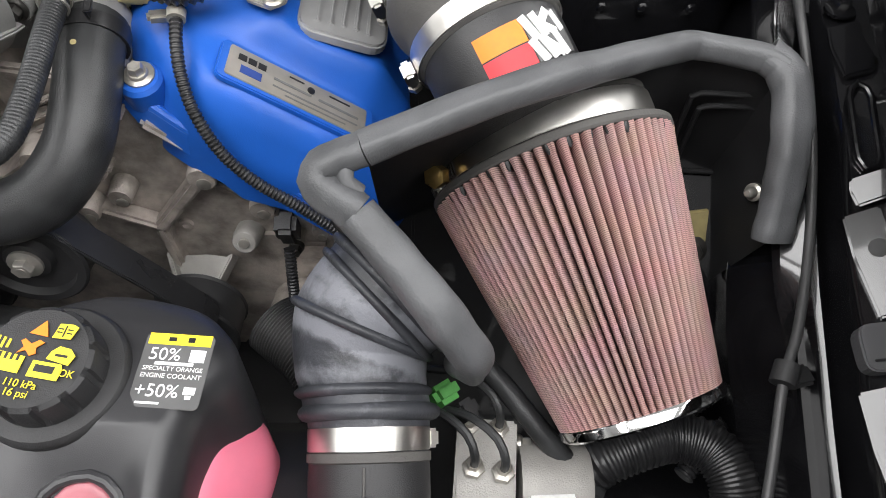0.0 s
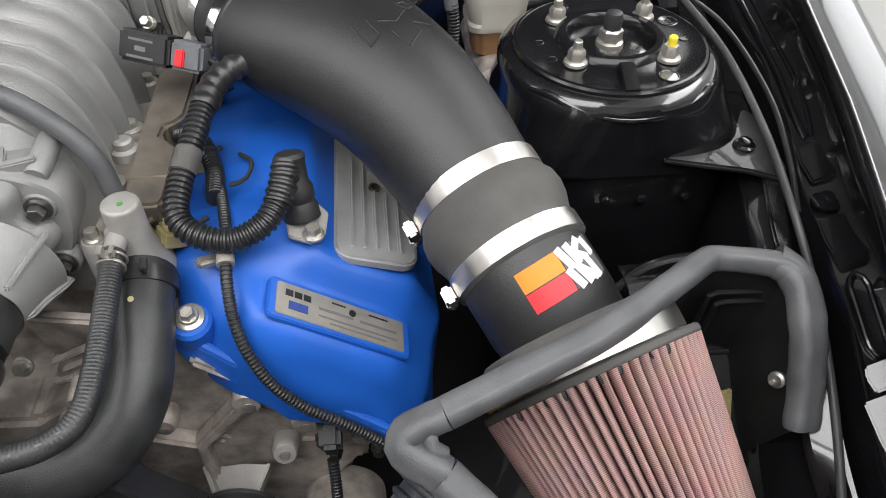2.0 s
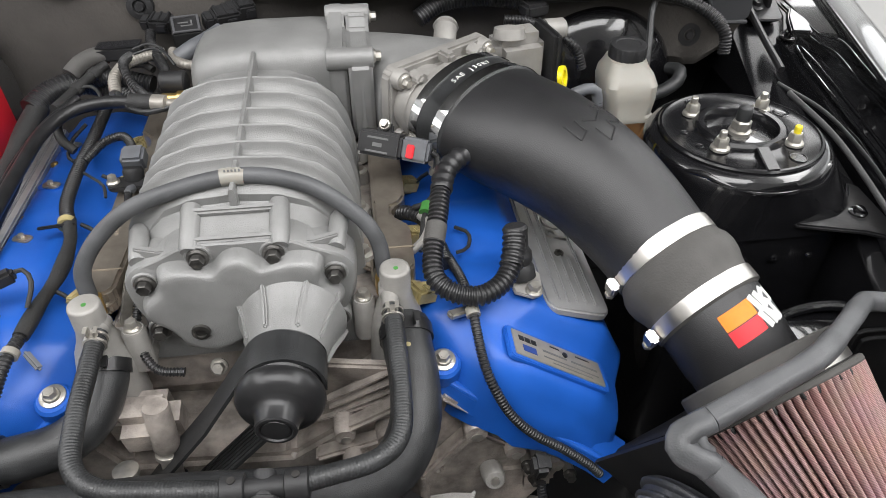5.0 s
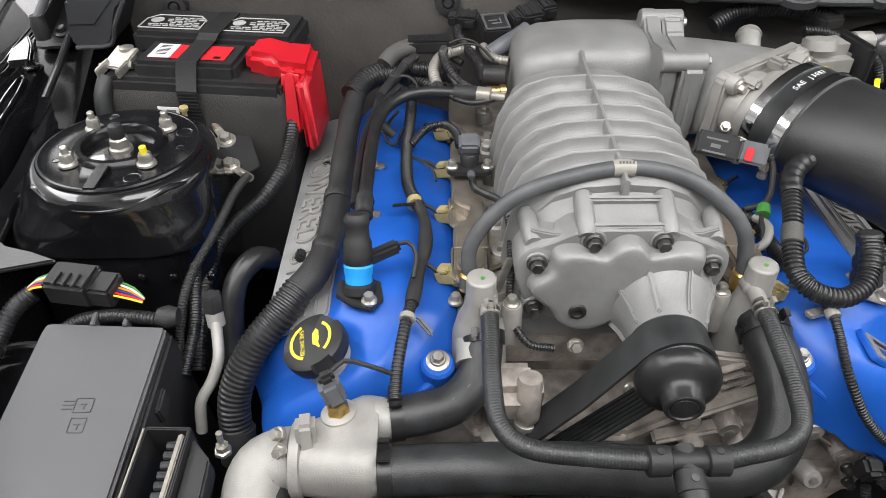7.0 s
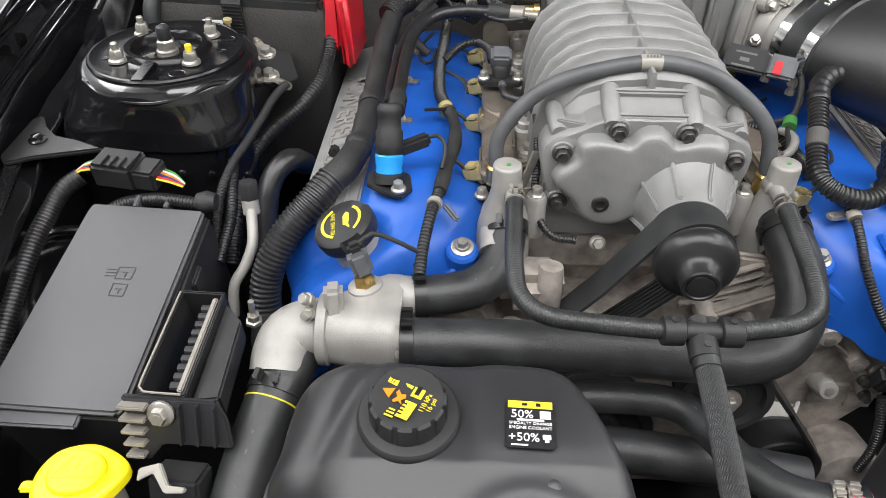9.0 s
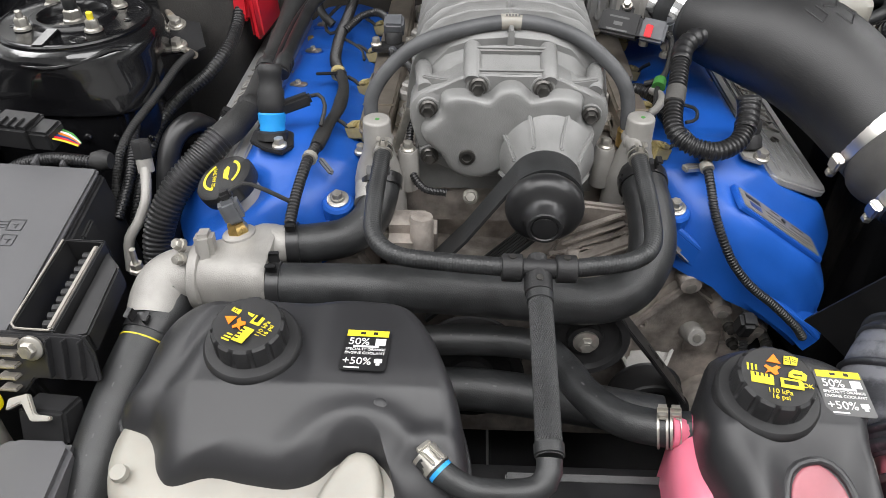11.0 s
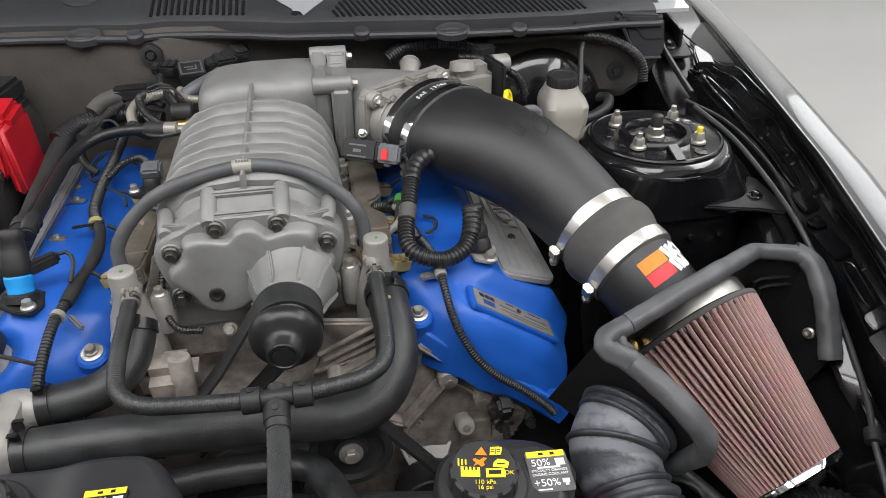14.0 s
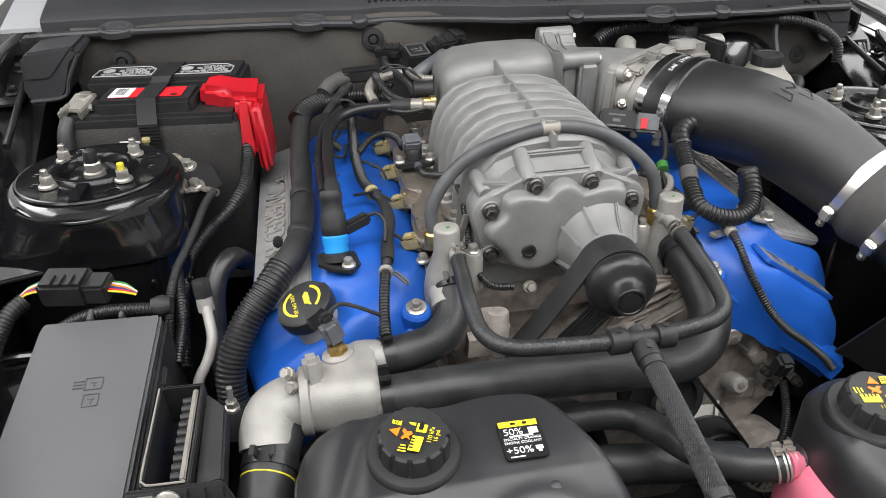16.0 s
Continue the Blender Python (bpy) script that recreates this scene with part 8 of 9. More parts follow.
pv = thing("breather_valve", (-0.246, 0.478, 0.795), "black breather valve with light blue locking ring", "valve")
P0, PA = Vector((-0.246, 0.480, 0.796)), Vector((0.0, 0.38, 0.92)).normalized()
part("base_plate", prism([(-0.022, 0.012), (0.0, 0.022), (0.020, 0.014), (0.024, -0.010), (0.014, -0.024), (-0.004, -0.020), (-0.022, -0.008)], 0, 0.005, 0.001, None, Matrix.Translation((-0.246, 0.478, 0.7945)) @ rot(4, 4, 0)), "plastic", pv)
bolt(pv, (-0.235, 0.463, 0.799), (0, -0.05, 1), 0.0055, "zinc", 1.4)
part("seat", lathe(P0, PA, [(0.017, 0), (0.016, 0.008), (0.013, 0.010)], 24), "plastic", pv)
part("locking_ring", lathe(P0, PA, [(0.0128, 0.008), (0.0135, 0.012), (0.0128, 0.015), (0.014, 0.020), (0.0145, 0.027), (0.012, 0.030)], 24), "cyan", pv, "light blue plastic locking ring")
part("valve_body", lathe(P0, PA, [(0.0125, 0.028), (0.014, 0.030), (0.0145, 0.040), (0.0135, 0.044), (0.0140, 0.050), (0.012, 0.054), (0.0115, 0.066), (0.0125, 0.068), (0.0125, 0.074), (0.010, 0.078)], 24), "plastic", pv)
part("side_plug", box((-0.222, 0.500, 0.829), (0.034, 0.012, 0.014), 0.003, rot(0, -12, 22)), "plastic", pv)
part("plug_lead", tube([(-0.206, 0.507, 0.834), (-0.196, 0.505, 0.836), (-0.190, 0.495, 0.828), (-0.193, 0.478, 0.815)], 0.0022, 8), "tape", pv)

oc = thing("oil_filler_cap", (-0.285, 0.425, 0.785), "black oil filler cap with yellow oil-can print", "oil cap")
OA = Vector((-0.36, -0.16, 0.92)).normalized()
O0 = Vector((-0.279, 0.429, 0.763))
part("neck", lathe(O0, OA, [(0.026, -0.03), (0.024, 0.0), (0.022, 0.004)], 30), "castbare", oc)
capo = part("cap", lathe(O0, OA, [(0.028, 0.003), (0.0305, 0.006), (0.0315, 0.014, True), (0.031, 0.021, True), (0.028, 0.0235), (0.01, 0.024)], 90, (3, 0.003)), "plastic", oc, smooth=40)
m = plane_at(O0 + OA * 0.0243, (0.92, -0.10, 0.34), (0.05, 0.98, 0.19))
m = m @ rot(0, 0, -78)
lettering("print", "SAE 5W-20", 0.0062, m @ Matrix.Translation((0, -0.009, 0)), "yprint", capo)
for a0, a1 in ((205, 335), (40, 140)):
    bm = bmesh.new()
    skin(bm, [[(r * math.cos(radians(a)), r * math.sin(radians(a)), z) for r, z in ((0.0185, 0), (0.0215, 0), (0.0215, 0.0004), (0.0185, 0.0004))] for a in np.linspace(a0, a1, 24)])
    bmesh.ops.transform(bm, matrix=m, verts=bm.verts)
    part("print_arc", bm, "yprint", capo)
part("oil_can_symbol", prism([(-0.011, 0.006), (-0.006, 0.002), (0.006, 0.002), (0.008, 0.005), (0.012, 0.008), (0.011, 0.0092), (0.006, 0.0075), (0.002, 0.0085), (-0.008, 0.0085)], 0, 0.0004, 0, None, m), "yprint", capo)

# wiring over the passenger-side cover
w = thing("injector_harness", (-0.19, 0.6, 0.80), "black corrugated injector harness with cloth tape", "wiring harness")
part("conduit_front", tube([(-0.208, 0.365, 0.772), (-0.206, 0.392, 0.785), (-0.200, 0.425, 0.801), (-0.194, 0.455, 0.805)], 0.0058, 12, ridge=(0.0036, 0.0009)), "conduit", w)
part("taped_run", tube([(-0.194, 0.452, 0.805), (-0.189, 0.490, 0.807), (-0.182, 0.53, 0.809), (-0.183, 0.575, 0.812), (-0.193, 0.610, 0.814)], 0.0068, 12, taper=lambda f: 1 + 0.12 * math.sin(f * 14)), "tape", w)
part("conduit_rear", tube([(-0.192, 0.606, 0.814), (-0.202, 0.64, 0.816), (-0.205, 0.70, 0.819), (-0.203, 0.76, 0.822), (-0.200, 0.83, 0.83), (-0.20, 0.86, 0.84)], 0.0072, 12, ridge=(0.0036, 0.001)), "conduit", w)
part("branch", tube([(-0.200, 0.715, 0.822), (-0.182, 0.735, 0.832), (-0.160, 0.736, 0.838), (-0.146, 0.715, 0.838), (-0.142, 0.690, 0.834)], 0.0052, 12, ridge=(0.0034, 0.0009)), "conduit", w)
part("loop_lead", tube([(-0.204, 0.70, 0.818), (-0.188, 0.685, 0.818), (-0.174, 0.675, 0.812), (-0.170, 0.66, 0.806)], 0.0018, 6), "tape", w)
part("stray_loop", tube([(-0.218, 0.795, 0.825), (-0.232, 0.775, 0.815), (-0.232, 0.750, 0.808), (-0.220, 0.742, 0.806), (-0.212, 0.765, 0.815)], 0.0022, 6), "tape", w)
part("sensor_lead", tube([(-0.262, 0.366, 0.806), (-0.250, 0.378, 0.808), (-0.232, 0.380, 0.800), (-0.210, 0.384, 0.784)], 0.0022, 8), "tape", w)
part("clip", lathe((-0.1935, 0.605, 0.814), (-0.2, 1, 0.1), [(0.0088, -0.004), (0.0088, 0.004)], 16), "cream", w)
part("clip", lathe((-0.198, 0.435, 0.8025), (0.15, 1, 0.1), [(0.0076, -0.003), (0.0076, 0.003)], 16), "tank", w)
part("clip_tail", box((-0.182, 0.433, 0.794), (0.022, 0.006, 0.006), 0.002, rot(0, 25, -45)), "greycap", w)
part("tie_tail", box((-0.200, 0.596, 0.818), (0.036, 0.004, 0.003), 0.001, rot(0, 0, 8)), "plastic", w)
for side in (-1, 1):
    for y in ((0.790, 0.700, 0.607, 0.505) if side < 0 else (0.75, 0.66, 0.565, 0.475)):
        t = thing("coil_connector", (side * 0.150, y, 0.79), "tan plastic injector connector", "connector", "injector connectors")
        part("shell", box((side * 0.158, y, 0.796), (0.026, 0.019, 0.017), 0.003, rot(0, side * 20, side * 28)), "cream", t)
        part("collar", box((side * 0.150, y + 0.004, 0.793), (0.008, 0.022, 0.020), 0.002, rot(0, side * 20, side * 28)), "cream", t)
        part("latch", box((side * 0.163, y - 0.004, 0.805), (0.010, 0.010, 0.004), 0.001, rot(0, side * 20, side * 28)), "cream", t)
        part("lead", tube([(side * 0.168, y, 0.797), (side * 0.176, y + 0.003, 0.803), (side * 0.184, y + 0.006, 0.806)], 0.0022, 8), "tape", t)
        part("injector", lathe((side * 0.144, y, 0.78), (-side * 0.5, 0, 1), [(0.008, -0.02), (0.008, 0.010), (0.006, 0.02)], 14), "plastic", t)
# oblong pockets with plated lugs in the blue cover
for y, z in ((0.800, 0.7965), (0.709, 0.7975), (0.608, 0.7985)):
    pk = thing("cover_lug", (-0.245, y, z), "plated oblong lug set in the blue cover", "lug", "cover lugs")
    m = Matrix.Translation((-0.245, y, z - 0.004)) @ rot(0, -9, -28)
    part("pocket", prism(rounded(0.034, 0.016, 0.007), -0.004, 0.0015, 0.001, None, m), "blue", pk, "blue recess")
    part("lug", prism(rounded(0.024, 0.012, 0.005), 0.001, 0.0045, 0.001, None, m @ Matrix.Translation((0.003, 0, 0))), "nickel", pk)
    part("lug_bolt", lathe(m @ Vector((0.003, 0, 0.0055)), (0, 0, 1), [(0.0036, -0.001), (0.0036, 0.002), (0.003, 0.003)], 6), "zinc", pk)
# fuel pressure sensor on the passenger-side rail
fs = thing("rail_sensor", (-0.132, 0.655, 0.82), "grey and black pressure sensor on the fuel rail", "sensor")
part("flange", prism(rounded(0.052, 0.022, 0.009), 0, 0.006, 0.001, None, Matrix.Translation((-0.132, 0.648, 0.826))), "plastic", fs)
for dx in (-0.020, 0.020):
    bolt(fs, (-0.132 + dx, 0.648, 0.832), (0, 0, 1), 0.005, "zinc", 1.4)
part("body", lathe((-0.132, 0.655, 0.83), (0, 0.25, 1), [(0.010, 0), (0.011, 0.010), (0.009, 0.014)], 18), "plastic", fs)
part("grey_plug", box((-0.132, 0.672, 0.846), (0.024, 0.024, 0.020), 0.003, rot(15, 0, 0)), "greycap", fs, "grey electrical plug")
part("nipple", lathe((-0.131, 0.632, 0.832), (0, -0.8, 0.3), [(0.004, -0.008), (0.005, 0.0), (0.0035, 0.012)], 12), "greycap", fs)
part("vacuum_lead", tube([(-0.131, 0.622, 0.834), (-0.128, 0.605, 0.832), (-0.118, 0.585, 0.838), (-0.106, 0.560, 0.846), (-0.098, 0.53, 0.842), (-0.0985, 0.49, 0.820), (-0.100, 0.455, 0.79), (-0.085, 0.432, 0.772), (-0.06, 0.428, 0.768)], 0.0042, 10, ridge=(0.003, 0.0008)), "conduit", fs)
part("bracket_strap", box((-0.108, 0.478, 0.812), (0.010, 0.003, 0.05), 0.001, rot(0, 20, 25)), "zinc", fs)

# rear connectors and the loom behind the engine
rc = thing("rear_connectors", (-0.09, 0.89, 0.88), "cluster of black connectors and hoses behind the engine", "connector cluster")
for c, s, a in (((-0.126, 0.892, 0.908), (0.030, 0.022, 0.020), -14), ((-0.046, 0.888, 0.912), (0.034, 0.028, 0.026), 24), ((-0.024, 0.903, 0.918), (0.024, 0.028, 0.024), 24)):
    m = Matrix.Translation(c) @ rot(14, 0, a)
    cn = part("connector", box(c, s, 0.003, rot(14, 0, a)), "plastic", rc)
    bm = bmesh.new()
    for k in range(3):
        box(m @ Vector((-s[0] * 0.32 + s[0] * 0.32 * k, 0, s[2] / 2)), (0.0035, s[1] * 0.9, 0.003), 0.0008, rot(14, 0, a), bm=bm)
    part("ridge", bm, "plastic", cn)
    part("collar", box(m @ Vector((-s[0] / 2 - 0.005, 0, 0)), (0.012, s[1] * 0.75, s[2] * 0.75), 0.002, rot(14, 0, a)), "plastic", cn)
    part("latch", box(m @ Vector((0.004, -s[1] / 2, 0.001)), (0.012, 0.005, s[2] * 0.5), 0.001, rot(14, 0, a)), "plasticgrey", cn)
rl = part("relay", box((-0.092, 0.868, 0.906), (0.036, 0.034, 0.020), 0.002, rot(16, 0, 12)), "plastic", rc)
m = Matrix.Translation((-0.092, 0.868, 0.906)) @ rot(16, 0, 12) @ Matrix.Translation((0, 0, 0.0102))
bm = bmesh.new()
for x, y, sx, sy in ((0, 0.0145, 0.033, 0.003), (0, -0.0145, 0.033, 0.003), (0.015, 0, 0.003, 0.026), (-0.015, 0, 0.003, 0.026)):
    box(m @ Vector((x, y, 0.0005)), (sx, sy, 0.002), 0.0004, rot(16, 0, 12), bm=bm)
part("raised_rim", bm, "lid", rl)
bars("printed_bar", m, [(-0.003, 0.003, 0.012, 0.002), (0.001, -0.003, 0.014, 0.002), (0.007, 0.003, 0.002, 0.008)], "greyprint", rl)
part("valve_elbow", tube([(-0.050, 0.866, 0.905), (-0.066, 0.852, 0.900), (-0.084, 0.836, 0.896), (-0.100, 0.828, 0.888)], 0.0105, 14), "greycap", rc)
for pts, r, rg in (([(-0.140, 0.884, 0.900), (-0.138, 0.866, 0.893), (-0.128, 0.842, 0.888), (-0.114, 0.810, 0.880), (-0.110, 0.780, 0.872)], 0.0066, (0.0036, 0.001)),
                   ([(-0.158, 0.838, 0.890), (-0.160, 0.815, 0.893), (-0.155, 0.795, 0.888), (-0.141, 0.776, 0.876), (-0.122, 0.757, 0.873), (-0.093, 0.752, 0.873)], 0.0058, (0.0034, 0.0008)),
                   ([(-0.152, 0.788, 0.880), (-0.138, 0.765, 0.869), (-0.115, 0.748, 0.866), (-0.090, 0.748, 0.868)], 0.0040, None),
                   ([(-0.166, 0.780, 0.870), (-0.148, 0.752, 0.866), (-0.126, 0.737, 0.866), (-0.100, 0.740, 0.869)], 0.0034, None),
                   ([(-0.152, 0.834, 0.900), (-0.136, 0.838, 0.904), (-0.118, 0.828, 0.903), (-0.102, 0.802, 0.896)], 0.0015, None),
                   ([(-0.150, 0.826, 0.897), (-0.130, 0.828, 0.902), (-0.112, 0.816, 0.902), (-0.098, 0.796, 0.894)], 0.0015, None)):
    part("hose", tube(pts, r, 12, ridge=rg), "conduit" if rg else "rubber", rc)
part("foil_sleeve", tube([(-0.120, 0.850, 0.886), (-0.140, 0.842, 0.887), (-0.162, 0.828, 0.885), (-0.172, 0.804, 0.878), (-0.168, 0.780, 0.869)], 0.0072, 14, ridge=(0.004, 0.0006)), "plate", rc, "grey heat-sleeved hose")
part("foil_sleeve", tube([(-0.108, 0.842, 0.892), (-0.104, 0.826, 0.889), (-0.092, 0.812, 0.888), (-0.078, 0.806, 0.888)], 0.0060, 14, ridge=(0.004, 0.0006)), "plate", rc, "grey heat-sleeved hose")
part("nipple", lathe((-0.105, 0.752, 0.873), (1, 0, 0), [(0.007, -0.004), (0.007, 0.012), (0.009, 0.013), (0.009, 0.020)], 14), "brass", rc)
part("vacuum_cap", lathe((-0.105, 0.774, 0.884), (1, -0.1, 0), [(0.010, -0.008), (0.0125, -0.006), (0.0125, 0.02), (0.010, 0.022)], 18), "plastic", rc)
lm_ = thing("rear_loom", (-0.2, 0.86, 0.85), "ribbed black wiring behind the valve cover", "wiring harness")
part("stub_hose", tube([(-0.236, 0.846, 0.866), (-0.226, 0.858, 0.874), (-0.212, 0.868, 0.878), (-0.196, 0.872, 0.880)], 0.0115, 16), "rubbergrey", lm_, "grey rubber stub hose")
bk = part("ribbed_block", box((-0.178, 0.869, 0.883), (0.056, 0.020, 0.018), 0.003, rot(0, -4, -6)), "plastic", lm_)
for k in range(6):
    part("rib", box((-0.178, 0.8615 + k * 0.0032, 0.8925), (0.055, 0.0016, 0.003), 0.0005, rot(0, -4, -6)), "plasticgrey", bk)
for pts, r, rg in (([(-0.245, 0.840, 0.850), (-0.215, 0.850, 0.856), (-0.180, 0.848, 0.858), (-0.14, 0.838, 0.852)], 0.0105, (0.0045, 0.0011)),
                   ([(-0.23, 0.865, 0.845), (-0.19, 0.85, 0.84), (-0.16, 0.83, 0.835)], 0.012, (0.0045, 0.0011)),
                   ([(-0.196, 0.858, 0.872), (-0.208, 0.842, 0.868), (-0.218, 0.823, 0.864), (-0.229, 0.798, 0.860), (-0.238, 0.772, 0.858)], 0.0062, None),
                   ([(-0.225, 0.808, 0.858), (-0.215, 0.815, 0.864), (-0.202, 0.812, 0.864), (-0.192, 0.796, 0.858), (-0.196, 0.780, 0.848)], 0.0022, None),
                   ([(-0.168, 0.852, 0.872), (-0.150, 0.846, 0.876), (-0.135, 0.836, 0.872)], 0.0045, None),
                   ([(-0.240, 0.805, 0.842), (-0.244, 0.780, 0.836), (-0.236, 0.758, 0.826), (-0.222, 0.75, 0.815)], 0.0055, None)):
    part("conduit" if rg else "lead", tube(pts, r, 14, ridge=rg), "conduit" if rg else "tape", lm_)
for c in ((-0.222, 0.815, 0.862), (-0.207, 0.843, 0.868)):
    part("tape_band", lathe(c, (0.45, 0.85, 0.15), [(0.0066, -0.006), (0.0078, -0.005), (0.0078, 0.005), (0.0066, 0.006)], 14), "tape", lm_)

# ---- fuse box ----
fb = thing("fuse_box", (-0.50, 0.35, 0.60), "charcoal grey fuse box with embossed symbols on its lid", "fuse box")
mF = plane_at((-0.5005, 0.355, 0.7425), (0.994, -0.02, 0.0), (0.0, 0.98, 0.198))
bm = prism([(-0.057, 0.118), (0.060, 0.114), (0.062, 0.108), (0.056, -0.112), (0.050, -0.118), (-0.066, -0.116), (-0.068, -0.108), (-0.060, 0.112)], -0.008, 0.0, 0.0028, None, mF)
lidp = part("lid", bm, "lid", fb)
bm = prism([(-0.060, 0.117), (0.064, 0.113), (0.066, 0.107), (0.062, -0.112), (0.054, -0.119), (-0.068, -0.117), (-0.070, -0.108)], -0.38, -0.008, 0.003, None, mF)
part("box_body", bm, "plastic", fb)
for y in (-0.02, 0.045):
    part("side_latch", box(mF @ Vector((0.066, y, -0.032)), (0.006, 0.026, 0.024), 0.002, mF.to_3x3().to_4x4()), "plastic", fb)
for x in (-0.012, 0.020):
    part("rear_tab", box(mF @ Vector((x, 0.122, -0.004)), (0.005, 0.016, 0.012), 0.001, mF.to_3x3().to_4x4()), "lid", fb)
part("front_catch", box(mF @ Vector((-0.02, -0.122, -0.010)), (0.075, 0.014, 0.006), 0.002, mF.to_3x3().to_4x4()), "lid", fb)
for sx, sy, w_, h_ in ((0.008, 0.028, 0.016, 0.014), (0.008, 0.008, 0.014, 0.014)):
    for bx, by, bw, bh in ((0, h_ / 2, w_, 0.0012), (0, -h_ / 2, w_, 0.0012), (w_ / 2, 0, 0.0012, h_), (-w_ / 2, 0, 0.0012, h_), (0, 0.001, 0.006, 0.0012), (0.001, -0.002, 0.0012, 0.005), (-w_ / 2 - 0.006, 0.004, 0.010, 0.0012), (-w_ / 2 - 0.006, 0.0, 0.010, 0.0012), (-w_ / 2 - 0.006, -0.004, 0.010, 0.0012)):
        if sy < 0.01 and bx < -0.005 and bw > 0.008 and bh < 0.002 and abs(by) < 0.005:
            continue
        bm = box((sx + bx, sy + by, 0.0004), (bw, bh, 0.0012), 0.0003)
        bmesh.ops.transform(bm, matrix=mF, verts=bm.verts)
        part("embossed_stroke", bm, "lid", lidp)
# finned control module in its holder beside the fuse box
md = thing("control_module", (-0.40, 0.29, 0.62), "finned control module in a black plastic holder", "control module")
mM = plane_at((-0.405, 0.294, 0.748), (1, -0.04, 0), (0.0, 0.99, 0.12))
for c, s in (((-0.020, 0, -0.02), (0.003, 0.108, 0.05)), ((0.018, 0, -0.02), (0.003, 0.108, 0.05)), ((0, 0.054, -0.02), (0.04, 0.003, 0.05)), ((0, -0.054, -0.02), (0.04, 0.003, 0.05))):
    part("holder_wall", box(mM @ Vector(c), s, 0.0012, mM.to_3x3().to_4x4()), "plastic", md)
part("module_edge", box(mM @ Vector((0.012, 0.0, -0.004)), (0.005, 0.100, 0.014), 0.0012, mM.to_3x3().to_4x4()), "plate", md)
part("pale_rim", tube([mM @ Vector(p) for p in ((-0.0205, 0.052, 0.0058), (-0.0205, 0.0, 0.0058), (-0.0205, -0.046, 0.0058), (-0.017, -0.0535, 0.0058), (0.0, -0.0545, 0.0058), (0.016, -0.0545, 0.0058))], 0.0011, 6), "plate", md)
for k in range(10):
    part("fin", lathe(mM @ Vector((0.004, -0.040 + 0.0092 * k, -0.006)), (1, 0, 0), [(0.004, -0.004), (0.0042, 0.004), (0.002, 0.006)], 10), "plastic", md)
part("side_cover", prism([(0.020, 0.05), (0.040, 0.03), (0.044, -0.05), (0.022, -0.054)], -0.03, -0.004, 0.002, None, mM), "plastic", md)
mb = plane_at((-0.398, 0.226, 0.726), (1, -0.04, 0), (0, 0.35, 0.94))
part("front_bracket", prism([(-0.042, 0.022), (0.036, 0.022), (0.044, 0.006), (0.048, -0.020), (-0.010, -0.020), (-0.022, -0.036), (-0.030, -0.036), (-0.036, -0.01)], -0.006, 0.0, 0.0015, None, mb), "plasticgrey", md)
for k in range(5):
    part("bracket_fin", box(mb @ Vector((-0.030, 0.016 - 0.011 * k, 0.003)), (0.024 - 0.002 * k, 0.0035, 0.012), 0.001, mb.to_3x3().to_4x4()), "plate", md)
for x in (0.008, 0.022, 0.036):
    part("bracket_rib", box(mb @ Vector((x, 0.002, 0.003)), (0.002, 0.036, 0.008), 0.0006, mb.to_3x3().to_4x4()), "plasticgrey", md)
bolt(md, mb @ Vector((-0.008, 0.010, 0.002)), mb.to_3x3() @ Vector((0, 0, 1)), 0.0075, "zinc", 1.5)
part("connector", box((-0.392, 0.198, 0.680), (0.042, 0.030, 0.034), 0.003, rot(-20, 0, -4)), "plastic", md)
part("white_lever", prism([(-0.020, 0.004), (-0.004, 0.010), (0.006, -0.006), (0.020, -0.006), (0.020, -0.010), (0.004, -0.012), (-0.008, 0.002), (-0.020, -0.006)], 0, 0.006, 0.001, None, plane_at((-0.398, 0.192, 0.704), (1, -0.1, 0), (0, 0.8, 0.6))), "tank", md, "white plastic locking lever")
stud = thing("mounting_stud", (-0.362, 0.352, 0.735), "plated stud with nut beside the control module", "stud")
part("stud", lathe((-0.365, 0.352, 0.715), (0.05, 0, 1), [(0.003, 0), (0.003, 0.03)], 10), "zinc", stud)
part("nut", lathe((-0.3645, 0.352, 0.718), (0.05, 0, 1), [(0.0085, 0), (0.008, 0.003), (0.006, 0.004), (0.006, 0.010)], 6), "zinc", stud)
# air-conditioning line with its valve cap
ac = thing("service_line", (-0.395, 0.46, 0.70), "bare aluminium service line with black valve cap", "pipe")
part("pipe", tube([(-0.394, 0.482, 0.758), (-0.391, 0.468, 0.745), (-0.389, 0.452, 0.732), (-0.396, 0.438, 0.714), (-0.408, 0.428, 0.695), (-0.412, 0.42, 0.66)], 0.0058, 14), "castbare", ac)
part("collar", lathe((-0.3945, 0.484, 0.756), (-0.05, 0.25, 1), [(0.009, -0.006), (0.009, 0.008), (0.0085, 0.010)], 18), "castbare", ac)
part("valve_cap", lathe((-0.395, 0.487, 0.766), (-0.05, 0.25, 1), [(0.0105, 0), (0.0108, 0.016), (0.0095, 0.019)], 6), "plastic", ac)

